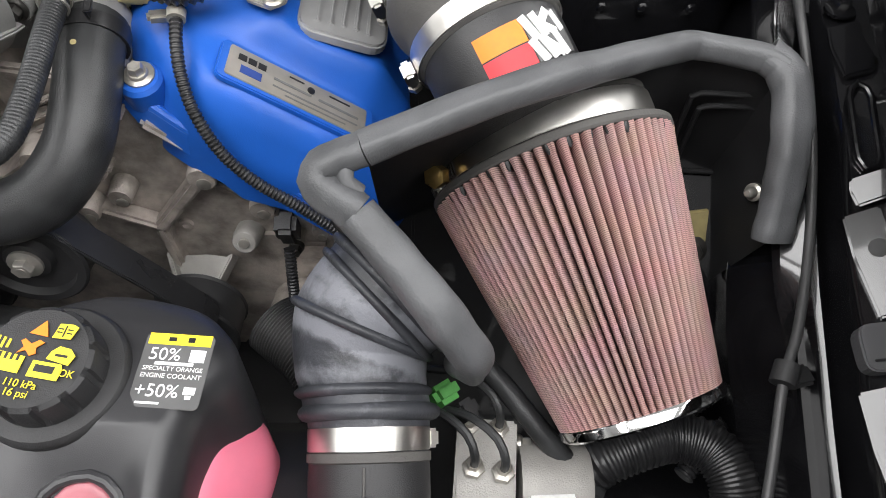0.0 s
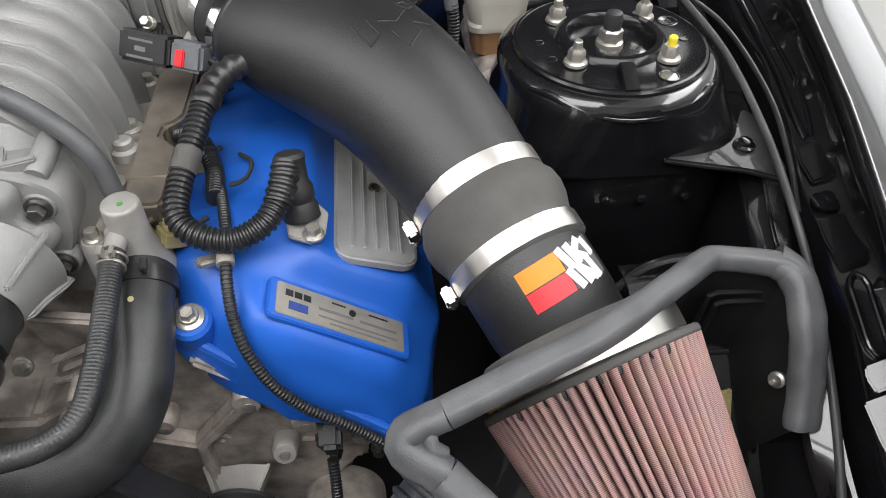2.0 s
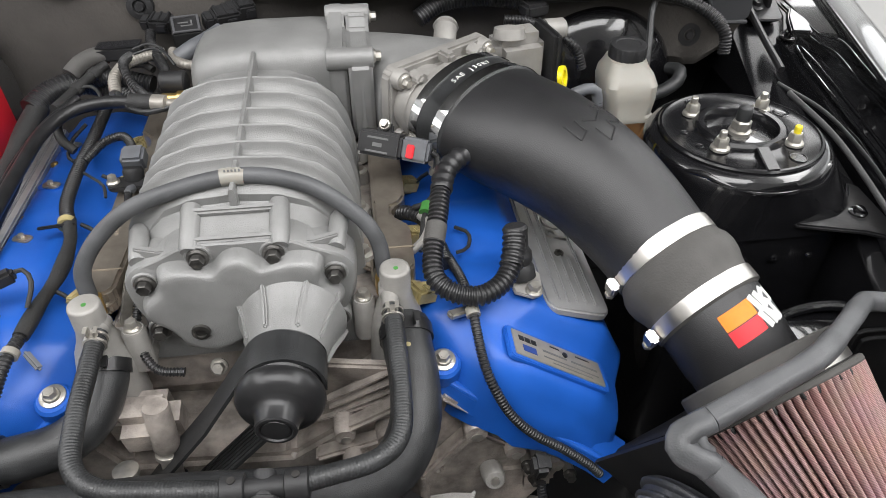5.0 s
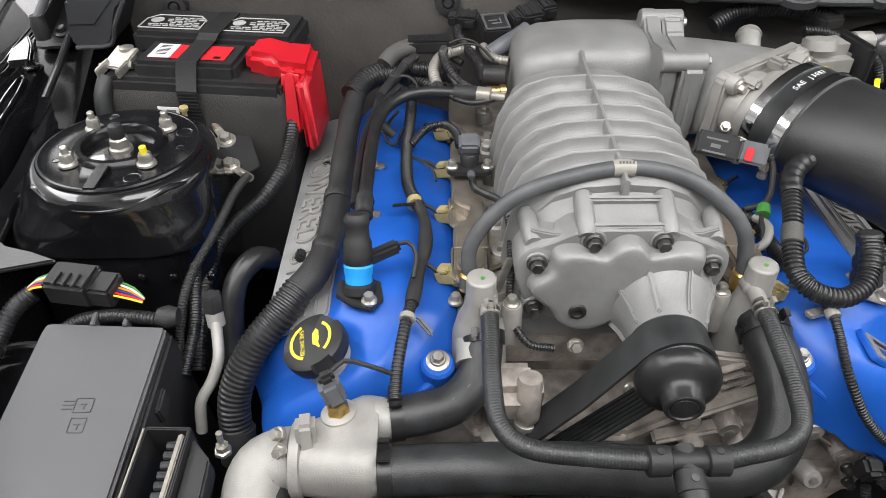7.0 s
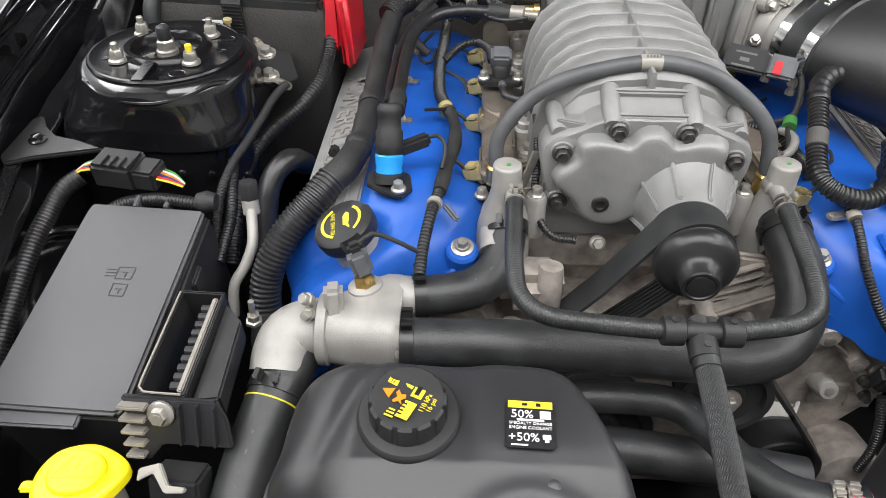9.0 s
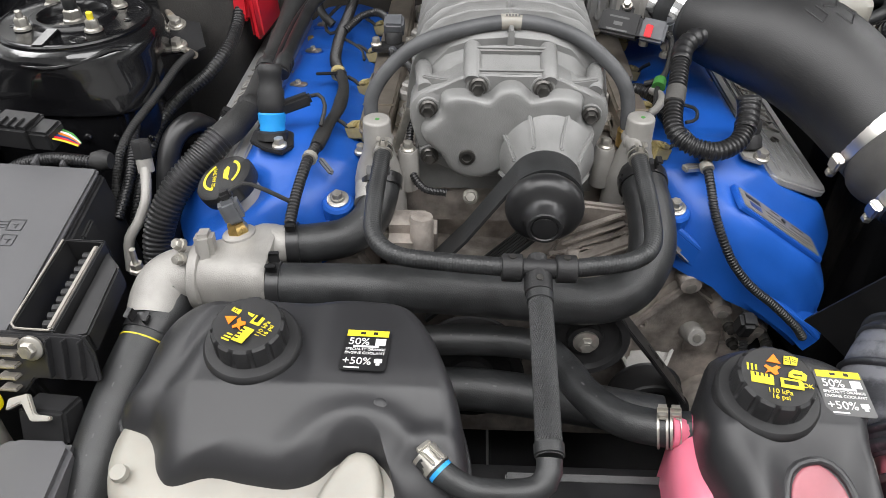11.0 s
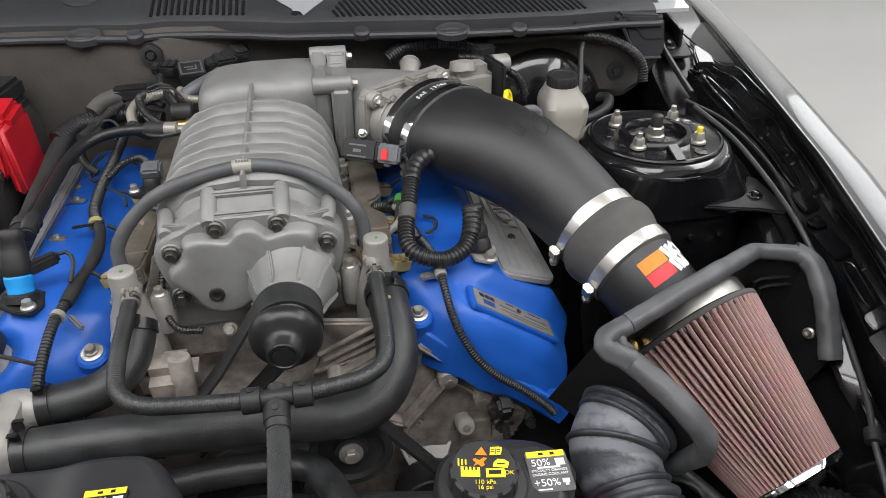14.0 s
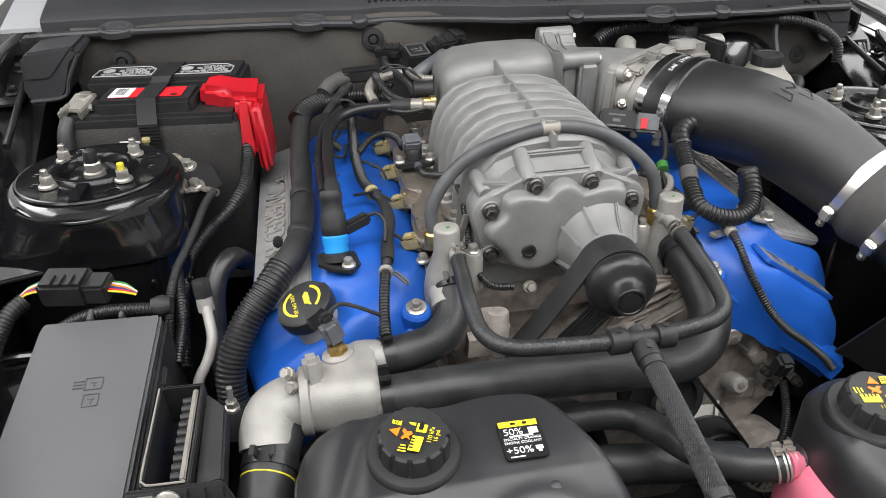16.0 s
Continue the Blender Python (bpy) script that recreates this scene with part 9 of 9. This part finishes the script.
# connector block, looms by the inner wing
cb = thing("harness_connector", (-0.525, 0.505, 0.775), "black multi-pin connector with coloured wires", "connector")
part("socket", box((-0.535, 0.506, 0.786), (0.050, 0.036, 0.030), 0.004, rot(6, 0, -10)), "plastic", cb)
part("plug", box((-0.502, 0.500, 0.784), (0.026, 0.030, 0.024), 0.003, rot(6, 0, -10)), "plastic", cb)
for k in range(4):
    part("key_rib", box((-0.545 + 0.010 * k, 0.497 - 0.0018 * k, 0.8015), (0.003, 0.018, 0.003), 0.0006, rot(6, 0, -10)), "plastic", cb)
for k, mt in enumerate(("yprint", "rprint", "bprint", "oprint", "white", "green")):
    o_ = -0.010 + 0.004 * k
    part("wire", tube([(-0.490, 0.498 + o_, 0.786), (-0.474, 0.492 + o_ * 0.8, 0.785), (-0.462, 0.487 + o_ * 0.3, 0.780)], 0.0012, 6), mt, cb)
    part("wire", tube([(-0.560, 0.510 + o_, 0.788), (-0.575, 0.508 + o_ * 0.8, 0.786), (-0.588, 0.502 + o_ * 0.3, 0.778)], 0.0012, 6), mt, cb)
cable("wing_loom", [(-0.580, 0.504, 0.776), (-0.595, 0.490, 0.768), (-0.606, 0.468, 0.752), (-0.612, 0.43, 0.735), (-0.614, 0.36, 0.70), (-0.61, 0.28, 0.66)], 0.010, "conduit", "black corrugated loom along the inner wing", (0.0042, 0.0012), "wing looms", "wiring harness")
cable("wing_loom", [(-0.44, 0.475, 0.764), (-0.47, 0.478, 0.766), (-0.50, 0.482, 0.764), (-0.535, 0.482, 0.755), (-0.556, 0.465, 0.742), (-0.570, 0.42, 0.722), (-0.580, 0.36, 0.70), (-0.584, 0.28, 0.67)], 0.0072, "conduit", "black corrugated loom along the inner wing", (0.0036, 0.001), "wing looms", "wiring harness")
part("knuckle", lathe((-0.438, 0.478, 0.766), (1, 0, 0), [(0.009, -0.01), (0.012, 0), (0.009, 0.01)], 14), "tape", cb)
# washer filler and the grey radiator cover
wf = thing("washer_reservoir", (-0.462, 0.185, 0.60), "washer reservoir neck with a yellow flip cap", "washer reservoir")
part("neck", lathe((-0.462, 0.184, 0.640), (0, 0, 1), [(0.026, 0), (0.026, 0.058)], 28), "tank", wf)
part("flip_cap", dome(closed_curve([(-0.497, 0.186), (-0.490, 0.162), (-0.465, 0.152), (-0.440, 0.165), (-0.426, 0.192), (-0.436, 0.206), (-0.462, 0.216), (-0.488, 0.208)], 48), lambda x, y: 0.712 + 0.004 * math.exp(-(((x + 0.463) / 0.02) ** 2 + ((y - 0.185) / 0.02) ** 2) ** 2), 0.700, 0.005, 8), "yellow", wf, "yellow plastic flip cap")
part("raised_disc", dome(closed_curve([(-0.484, 0.186), (-0.478, 0.170), (-0.462, 0.165), (-0.446, 0.172), (-0.440, 0.190), (-0.452, 0.203), (-0.472, 0.203)], 40), lambda x, y: 0.7185, 0.712, 0.003, 5), "yellow", wf)
for a_, b_ in (((-0.478, 0.178), (-0.470, 0.197)), ((-0.470, 0.197), (-0.452, 0.197)), ((-0.452, 0.197), (-0.446, 0.180)), ((-0.446, 0.180), (-0.478, 0.178)), ((-0.462, 0.186), (-0.462, 0.193)), ((-0.468, 0.184), (-0.472, 0.190)), ((-0.456, 0.184), (-0.452, 0.190))):
    part("embossed_stroke", tube([(*a_, 0.7187), ((a_[0] + b_[0]) / 2, (a_[1] + b_[1]) / 2, 0.7187), (*b_, 0.7187)], 0.0007, 6), "yprint", wf)
part("cap_tab", box((-0.500, 0.178, 0.704), (0.014, 0.010, 0.005), 0.002), "yellow", wf)
gc = thing("radiator_cover", (-0.43, 0.10, 0.60), "plain charcoal plastic radiator sight shield", "cover")
o = [(-0.60, 0.150), (-0.545, 0.150), (-0.505, 0.150), (-0.494, 0.160), (-0.478, 0.150), (-0.455, 0.146), (-0.430, 0.158), (-0.412, 0.172), (-0.365, 0.172), (-0.357, 0.165), (-0.352, 0.10), (-0.35, -0.02), (-0.60, -0.02)]
part("panel", prism(o, 0.66, 0.690, 0.005), "lid", gc)
part("underside", prism([(-0.60, 0.14), (-0.37, 0.14), (-0.36, -0.02), (-0.60, -0.02)], 0.45, 0.66, 0.004), "plastic", gc)


# ---- right side: brake fluid, booster, sensors ----
mc = thing("brake_fluid_reservoir", (0.452, 0.79, 0.76), "milky brake fluid reservoir with black screw cap", "fluid reservoir")
rows = []
for z, w_, d_, yy in ((0.775, 0.050, 0.050, 0.782), (0.800, 0.056, 0.056, 0.782), (0.803, 0.064, 0.064, 0.784), (0.809, 0.064, 0.064, 0.784), (0.812, 0.060, 0.062, 0.785), (0.832, 0.066, 0.068, 0.788), (0.848, 0.068, 0.068, 0.791), (0.858, 0.062, 0.060, 0.797), (0.866, 0.050, 0.050, 0.801), (0.872, 0.046, 0.046, 0.802)):
    rows.append([(0.452 + x, yy + y, z) for x, y in rounded(w_, d_, 0.014, 7)])
bm = bmesh.new()
skin(bm, rows[2:])
part("upper_tank", bm, "tank", mc)
bm = bmesh.new()
skin(bm, rows[:3])
part("lower_tank", bm, "amber", mc, "amber brake fluid in the lower tank")
part("cap", lathe((0.453, 0.803, 0.870), (0, -0.05, 1), [(0.021, -0.006), (0.0235, -0.004), (0.0238, 0.0, True), (0.0236, 0.016, True), (0.0222, 0.0185), (0.016, 0.019), (0.015, 0.0178), (0.006, 0.0178)], 80, (20, 0.0010)), "plastic", mc, "black ribbed screw cap")
mcy = thing("master_cylinder", (0.45, 0.80, 0.74), "cast master cylinder below the fluid reservoir", "master cylinder")
part("cylinder", lathe((0.45, 0.90, 0.752), (0, -1, 0), [(0.024, 0), (0.024, 0.17), (0.018, 0.175)], 24), "castdark", mcy)
part("port", lathe((0.474, 0.745, 0.762), (1, 0, 0.1), [(0.012, -0.012), (0.011, 0.016), (0.008, 0.018)], 16), "castbare", mcy)
bolt(mcy, (0.487, 0.77, 0.785), (1, -0.2, 0), 0.005, "zinc", 1.2)
bo = thing("brake_booster", (0.45, 0.885, 0.70), "round gloss black brake booster", "brake booster")
part("shell", lathe((0.45, 0.915, 0.785), (0, -1, 0.05), [(0.10, -0.02), (0.112, 0.0), (0.112, 0.014), (0.107, 0.022), (0.09, 0.034), (0.05, 0.046), (0.03, 0.05)], 56), "blackpaint", bo)
part("vacuum_elbow", tube([(0.545, 0.872, 0.818), (0.552, 0.852, 0.824), (0.545, 0.838, 0.815), (0.52, 0.828, 0.806), (0.495, 0.824, 0.802)], 0.009, 14), "rubber", bo)
part("line_clip", lathe((0.54, 0.83, 0.776), (1, -0.1, 0), [(0.004, 0), (0.004, 0.03), (0.006, 0.03), (0.006, 0.036)], 10), "zinc", bo)
ds = thing("dipstick", (0.353, 0.752, 0.85), "yellow ring handle of the oil dipstick", "dipstick")
part("ring", lathe((0.349, 0.729, 0.884), (0.85, -0.45, 0.2), [(0.008, -0.003), (0.0130, -0.003), (0.0135, 0.0), (0.0130, 0.003), (0.008, 0.003), (0.008, -0.003)], 24), "yellow", ds)
part("stem", lathe((0.350, 0.729, 0.797), (0, 0, 1), [(0.004, 0), (0.004, 0.076)], 10), "yellow", ds)
tubes = thing("dipstick_hose", (0.38, 0.74, 0.84), "grey quick-connect elbow with black hose", "hose")
part("elbow", tube([(0.366, 0.735, 0.858), (0.382, 0.738, 0.862), (0.396, 0.74, 0.858), (0.40, 0.738, 0.84)], 0.007, 12), "greycap", tubes)
part("hose", tube([(0.40, 0.738, 0.845), (0.402, 0.735, 0.82), (0.400, 0.73, 0.79)], 0.0065, 12, ridge=(0.0035, 0.001)), "conduit", tubes)

mp = thing("map_sensor", (0.135, 0.620, 0.85), "black pressure sensor with grey and red plug", "sensor")
mS = plane_at((0.137, 0.628, 0.869), (0.93, -0.36, -0.06), (0.15, 0.45, 0.88))
part("sensor_body", box(mS @ Vector((-0.004, 0, 0)), (0.046, 0.026, 0.030), 0.003, mS.to_3x3().to_4x4()), "plastic", mp)
part("mount_tab", box(mS @ Vector((-0.002, 0.016, 0.004)), (0.016, 0.012, 0.008), 0.002, mS.to_3x3().to_4x4()), "plastic", mp)
part("plug", box(mS @ Vector((0.033, 0, 0)), (0.030, 0.024, 0.026), 0.003, mS.to_3x3().to_4x4()), "greycap", mp, "grey electrical plug")
part("lock_tab", box(mS @ Vector((0.029, -0.002, 0.0135)), (0.008, 0.014, 0.004), 0.001, mS.to_3x3().to_4x4()), "rprint", mp, "red locking tab")
bars("sensor_print", mS @ Matrix.Translation((-0.006, 0, 0.0152)), [(0, 0.006, 0.022, 0.002), (0, -0.001, 0.010, 0.004), (0, -0.008, 0.024, 0.002)], "greyprint", mp)
part("plug_lead", tube([mS @ Vector((0.048, 0.0, 0.0)), mS @ Vector((0.056, -0.006, -0.002)), (0.184, 0.585, 0.845), (0.176, 0.575, 0.830), (0.160, 0.580, 0.82)], 0.0035, 10), "tape", mp)
bolt(mp, mS @ Vector((-0.002, 0.020, 0.010)), mS.to_3x3() @ Vector((0, 0.3, 1)), 0.0045, "zinc", 1.3)

# breather hose from the valve cover to the intake tube
bh = thing("breather_hose", (0.19, 0.50, 0.82), "corrugated black breather hose looping to the intake tube", "hose")
part("elbow", tube([(0.244, 0.603, 0.878), (0.226, 0.594, 0.876), (0.204, 0.583, 0.873), (0.190, 0.566, 0.868), (0.184, 0.545, 0.862)], 0.0112, 18, ridge=(0.0105, 0.0013)), "conduit", bh)
loop = [(0.184, 0.548, 0.863), (0.178, 0.520, 0.852), (0.170, 0.490, 0.838), (0.168, 0.463, 0.826), (0.182, 0.449, 0.818), (0.207, 0.445, 0.814), (0.229, 0.455, 0.818), (0.241, 0.472, 0.826)]
part("corrugated_hose", tube(loop, 0.0098, 16, ridge=(0.0046, 0.0016)), "conduit", bh)
part("upper_cuff", tube([(0.240, 0.470, 0.825), (0.245, 0.485, 0.834), (0.247, 0.497, 0.842)], 0.0112, 18, ridge=(0.0070, 0.0014)), "conduit", bh)
part("print_sleeve", tube([(0.1755, 0.511, 0.848), (0.173, 0.502, 0.8435), (0.1708, 0.494, 0.840)], 0.0103, 18), "rubbergrey", bh, "paper label wrapped round the hose")
bv = thing("breather_valve", (0.256, 0.485, 0.79), "black breather valve bolted to the valve cover", "valve")
part("base_plate", prism([(-0.018, 0.016), (0.006, 0.024), (0.018, 0.010), (0.016, -0.014), (0.006, -0.024), (-0.012, -0.018)], 0, 0.004, 0.001, None, Matrix.Translation((0.256, 0.482, 0.7925)) @ rot(3, 8, 0)), "castbare", bv)
part("body", lathe((0.254, 0.486, 0.796), (-0.1, 0.35, 0.95), [(0.015, 0), (0.0145, 0.010), (0.012, 0.014), (0.0135, 0.018), (0.0135, 0.026), (0.011, 0.030), (0.0115, 0.044), (0.0125, 0.050), (0.010, 0.053)], 22), "plastic", bv)
bolt(bv, (0.263, 0.466, 0.795), (0.05, -0.1, 1), 0.006, "zinc", 1.4)

# lead along the driver-side cover
vl = thing("cam_lead", (0.24, 0.39, 0.70), "thin black corrugated lead draped over the blue cover", "cable")
part("lead", tube([(0.188, 0.52, 0.80), (0.196, 0.48, 0.803), (0.200, 0.445, 0.800), (0.2015, 0.422, 0.790), (0.205, 0.403, 0.772), (0.213, 0.388, 0.752), (0.228, 0.377, 0.726), (0.250, 0.371, 0.702), (0.278, 0.368, 0.680), (0.305, 0.364, 0.656), (0.318, 0.362, 0.64)], 0.0048, 12, ridge=(0.0032, 0.0008)), "conduit", vl)
part("clip", lathe((0.200, 0.440, 0.799), (0.1, -1, -0.3), [(0.0068, -0.004), (0.0068, 0.004)], 14), "tank", vl)
part("clip_tail", box((0.188, 0.446, 0.794), (0.022, 0.010, 0.007), 0.002, rot(0, 10, 25)), "zinc", vl)
tb2 = thing("wire_loop", (0.17, 0.56, 0.80), "thin wires with a green sleeve beside the fuel rail", "cable")
part("wire", tube([(0.176, 0.575, 0.83), (0.168, 0.556, 0.824), (0.165, 0.54, 0.820), (0.160, 0.52, 0.81)], 0.003, 8), "tape", tb2)
part("green_sleeve", lathe((0.172, 0.565, 0.828), (-0.3, -0.9, -0.3), [(0.007, -0.006), (0.0075, 0.006)], 14), "green", tb2)
part("metal_pipe", tube([(0.150, 0.520, 0.81), (0.163, 0.525, 0.818), (0.172, 0.545, 0.822), (0.165, 0.565, 0.82)], 0.0045, 12), "castbare", tb2)
part("loop", tube([(0.20, 0.56, 0.806), (0.212, 0.545, 0.808), (0.208, 0.525, 0.806), (0.196, 0.52, 0.805)], 0.002, 6), "tape", tb2)
part("dark_hose", tube([(0.140, 0.60, 0.80), (0.155, 0.585, 0.81), (0.17, 0.57, 0.81), (0.18, 0.545, 0.80), (0.185, 0.51, 0.80)], 0.008, 12, ridge=(0.0036, 0.001)), "conduit", tb2)

# bulkhead harness on the driver's side
ch = thing("cowl_harness", (0.4, 0.91, 0.90), "black corrugated harness clipped along the bulkhead", "wiring harness")
part("thick_conduit", tube([(0.195, 0.875, 0.905), (0.225, 0.888, 0.918), (0.27, 0.892, 0.923), (0.315, 0.888, 0.920), (0.345, 0.882, 0.914)], 0.0115, 16, ridge=(0.0046, 0.0014)), "conduit", ch)
part("taped_run", tube([(0.335, 0.885, 0.918), (0.37, 0.893, 0.917), (0.42, 0.895, 0.917), (0.475, 0.890, 0.919), (0.51, 0.882, 0.920)], 0.0068, 12, taper=lambda f: 1 + 0.1 * math.sin(f * 17)), "tape", ch)
part("conduit", tube([(0.508, 0.883, 0.920), (0.545, 0.865, 0.917), (0.575, 0.840, 0.905), (0.590, 0.825, 0.885), (0.592, 0.82, 0.86)], 0.0082, 14, ridge=(0.004, 0.0011)), "conduit", ch)
part("motor_lead", tube([(0.30, 0.84, 0.912), (0.33, 0.835, 0.91), (0.36, 0.82, 0.90), (0.385, 0.805, 0.885), (0.395, 0.80, 0.86)], 0.0065, 12, ridge=(0.0036, 0.001)), "conduit", ch)
part("drop_line", tube([(0.515, 0.885, 0.915), (0.505, 0.870, 0.90), (0.497, 0.842, 0.87), (0.490, 0.82, 0.84), (0.487, 0.81, 0.815)], 0.0042, 10), "rubber", ch)
for x, y in ((0.365, 0.893), (0.50, 0.886)):
    part("clip", box((x, y + 0.004, 0.928), (0.008, 0.010, 0.026), 0.002), "plastic", ch)
part("junction", box((0.345, 0.872, 0.912), (0.034, 0.026, 0.018), 0.004, rot(0, 0, 20)), "plastic", ch)
part("plenum_pipe", lathe((0.222, 0.815, 0.905), (0.2, 0.9, 0.5), [(0.014, -0.03), (0.014, 0.012), (0.016, 0.014), (0.013, 0.02)], 20), "castbare", ch)

# release cable and loom inside the driver's wing
rcable = thing("release_cable", (0.63, 0.3, 0.60), "thin grey bonnet release cable along the inner wing", "cable")
part("cable", tube([(0.62, 0.70, 0.862), (0.638, 0.62, 0.846), (0.645, 0.53, 0.822), (0.638, 0.45, 0.806), (0.643, 0.408, 0.778), (0.645, 0.365, 0.748), (0.636, 0.308, 0.722), (0.619, 0.250, 0.702), (0.604, 0.216, 0.690), (0.590, 0.165, 0.668), (0.572, 0.10, 0.635)], 0.0034, 14), "hoseskin", rcable)
part("cable_clip", lathe((0.606, 0.221, 0.6915), (0.4, 0.85, 0.3), [(0.0046, -0.008), (0.0085, -0.007), (0.0085, 0.007), (0.0046, 0.008)], 16), "plastic", rcable)
part("clip_foot", box((0.616, 0.222, 0.686), (0.024, 0.014, 0.006), 0.002, rot(10, 15, 20)), "plastic", rcable)
part("upper_lead", tube([(0.615, 0.72, 0.865), (0.65, 0.66, 0.852), (0.662, 0.57, 0.832), (0.655, 0.50, 0.815), (0.645, 0.45, 0.80)], 0.0024, 10), "conduit", rcable)
hd = thing("lamp_harness", (0.57, 0.20, 0.55), "thick black corrugated loop of headlamp harness", "wiring harness")
part("conduit", tube([(0.585, 0.10, 0.52), (0.592, 0.15, 0.575), (0.595, 0.180, 0.600), (0.584, 0.207, 0.604), (0.558, 0.217, 0.602), (0.525, 0.209, 0.600), (0.50, 0.20, 0.59), (0.49, 0.195, 0.56)], 0.0185, 18, ridge=(0.0052, 0.0016)), "conduit", hd)
part("thin_conduit", tube([(0.672, 0.235, 0.57), (0.661, 0.243, 0.58), (0.63, 0.245, 0.583), (0.601, 0.231, 0.58), (0.57, 0.20, 0.57)], 0.008, 12, ridge=(0.004, 0.0011)), "conduit", hd)
part("thin_conduit", tube([(0.668, 0.25, 0.59), (0.656, 0.268, 0.60), (0.63, 0.272, 0.602), (0.611, 0.264, 0.60), (0.58, 0.245, 0.59)], 0.0065, 12, ridge=(0.0036, 0.001)), "conduit", hd)
ab = thing("brake_control_unit", (0.43, 0.19, 0.54), "bare aluminium brake control block with motor", "brake unit")
part("valve_block", box((0.419, 0.196, 0.588), (0.042, 0.058, 0.066), 0.002, rot(8, 0, -4)), "castbare", ab)
part("motor", lathe((0.442, 0.186, 0.583), (1, 0, -0.05), [(0.034, 0), (0.034, 0.044), (0.032, 0.050), (0.02, 0.052)], 36), "castbare", ab)
part("motor_label", box((0.464, 0.1705, 0.612), (0.030, 0.012, 0.0008), 0, rot(-25, 0, 0)), "white", ab)
for x, y in ((0.408, 0.216), (0.428, 0.213), (0.410, 0.185), (0.430, 0.182)):
    part("port_nut", lathe((x, y, 0.621), (0, 0.1, 1), [(0.008, 0), (0.008, 0.004), (0.005, 0.005), (0.005, 0.009)], 6), "zinc", ab)
for x, y in ((0.428, 0.213), (0.410, 0.185), (0.430, 0.182)):
    part("brake_line", tube([(x, y, 0.628), (x, y, 0.643), (x - 0.006, y + 0.012, 0.652), (x - 0.026, y + 0.030, 0.648), (x - 0.06, y + 0.05, 0.62)], 0.0030, 8), "rubber", ab)
bolt(ab, (0.444, 0.210, 0.604), (1, 0, 0.1), 0.005, "zinc", 1.4)
bp = thing("relay_bracket", (0.655, 0.24, 0.70), "satin black strap bracket on the inner wing", "bracket")
part("strap", box((0.680, 0.256, 0.703), (0.046, 0.028, 0.012), 0.005, rot(12, 0, 0)), "plasticgrey", bp)
# dark hose under the shield
bm = tube([(0.40, 0.26, 0.66), (0.43, 0.24, 0.64), (0.46, 0.21, 0.62), (0.50, 0.18, 0.585)], 0.008, 12)
solid("brake_hose", bm, "rubber", "black rubber hose under the heat shield", "hose")

# open bonnet above the bay
bn = thing("bonnet", (0, 1.1, 1.0), "open black bonnet standing over the engine bay", "bonnet")
bm = bmesh.new()
skin(bm, [[(0.82 * f, 1.16, 1.02), (0.76 * f, 0.86, 1.62), (0.68 * f, 0.70, 2.00 - 0.06 * f * f), (0.68 * f, 0.715, 2.01 - 0.06 * f * f), (0.76 * f, 0.88, 1.63), (0.82 * f, 1.18, 1.03)] for f in np.linspace(-1, 1, 16)])
part("panel", bm, "blackwell", bn)
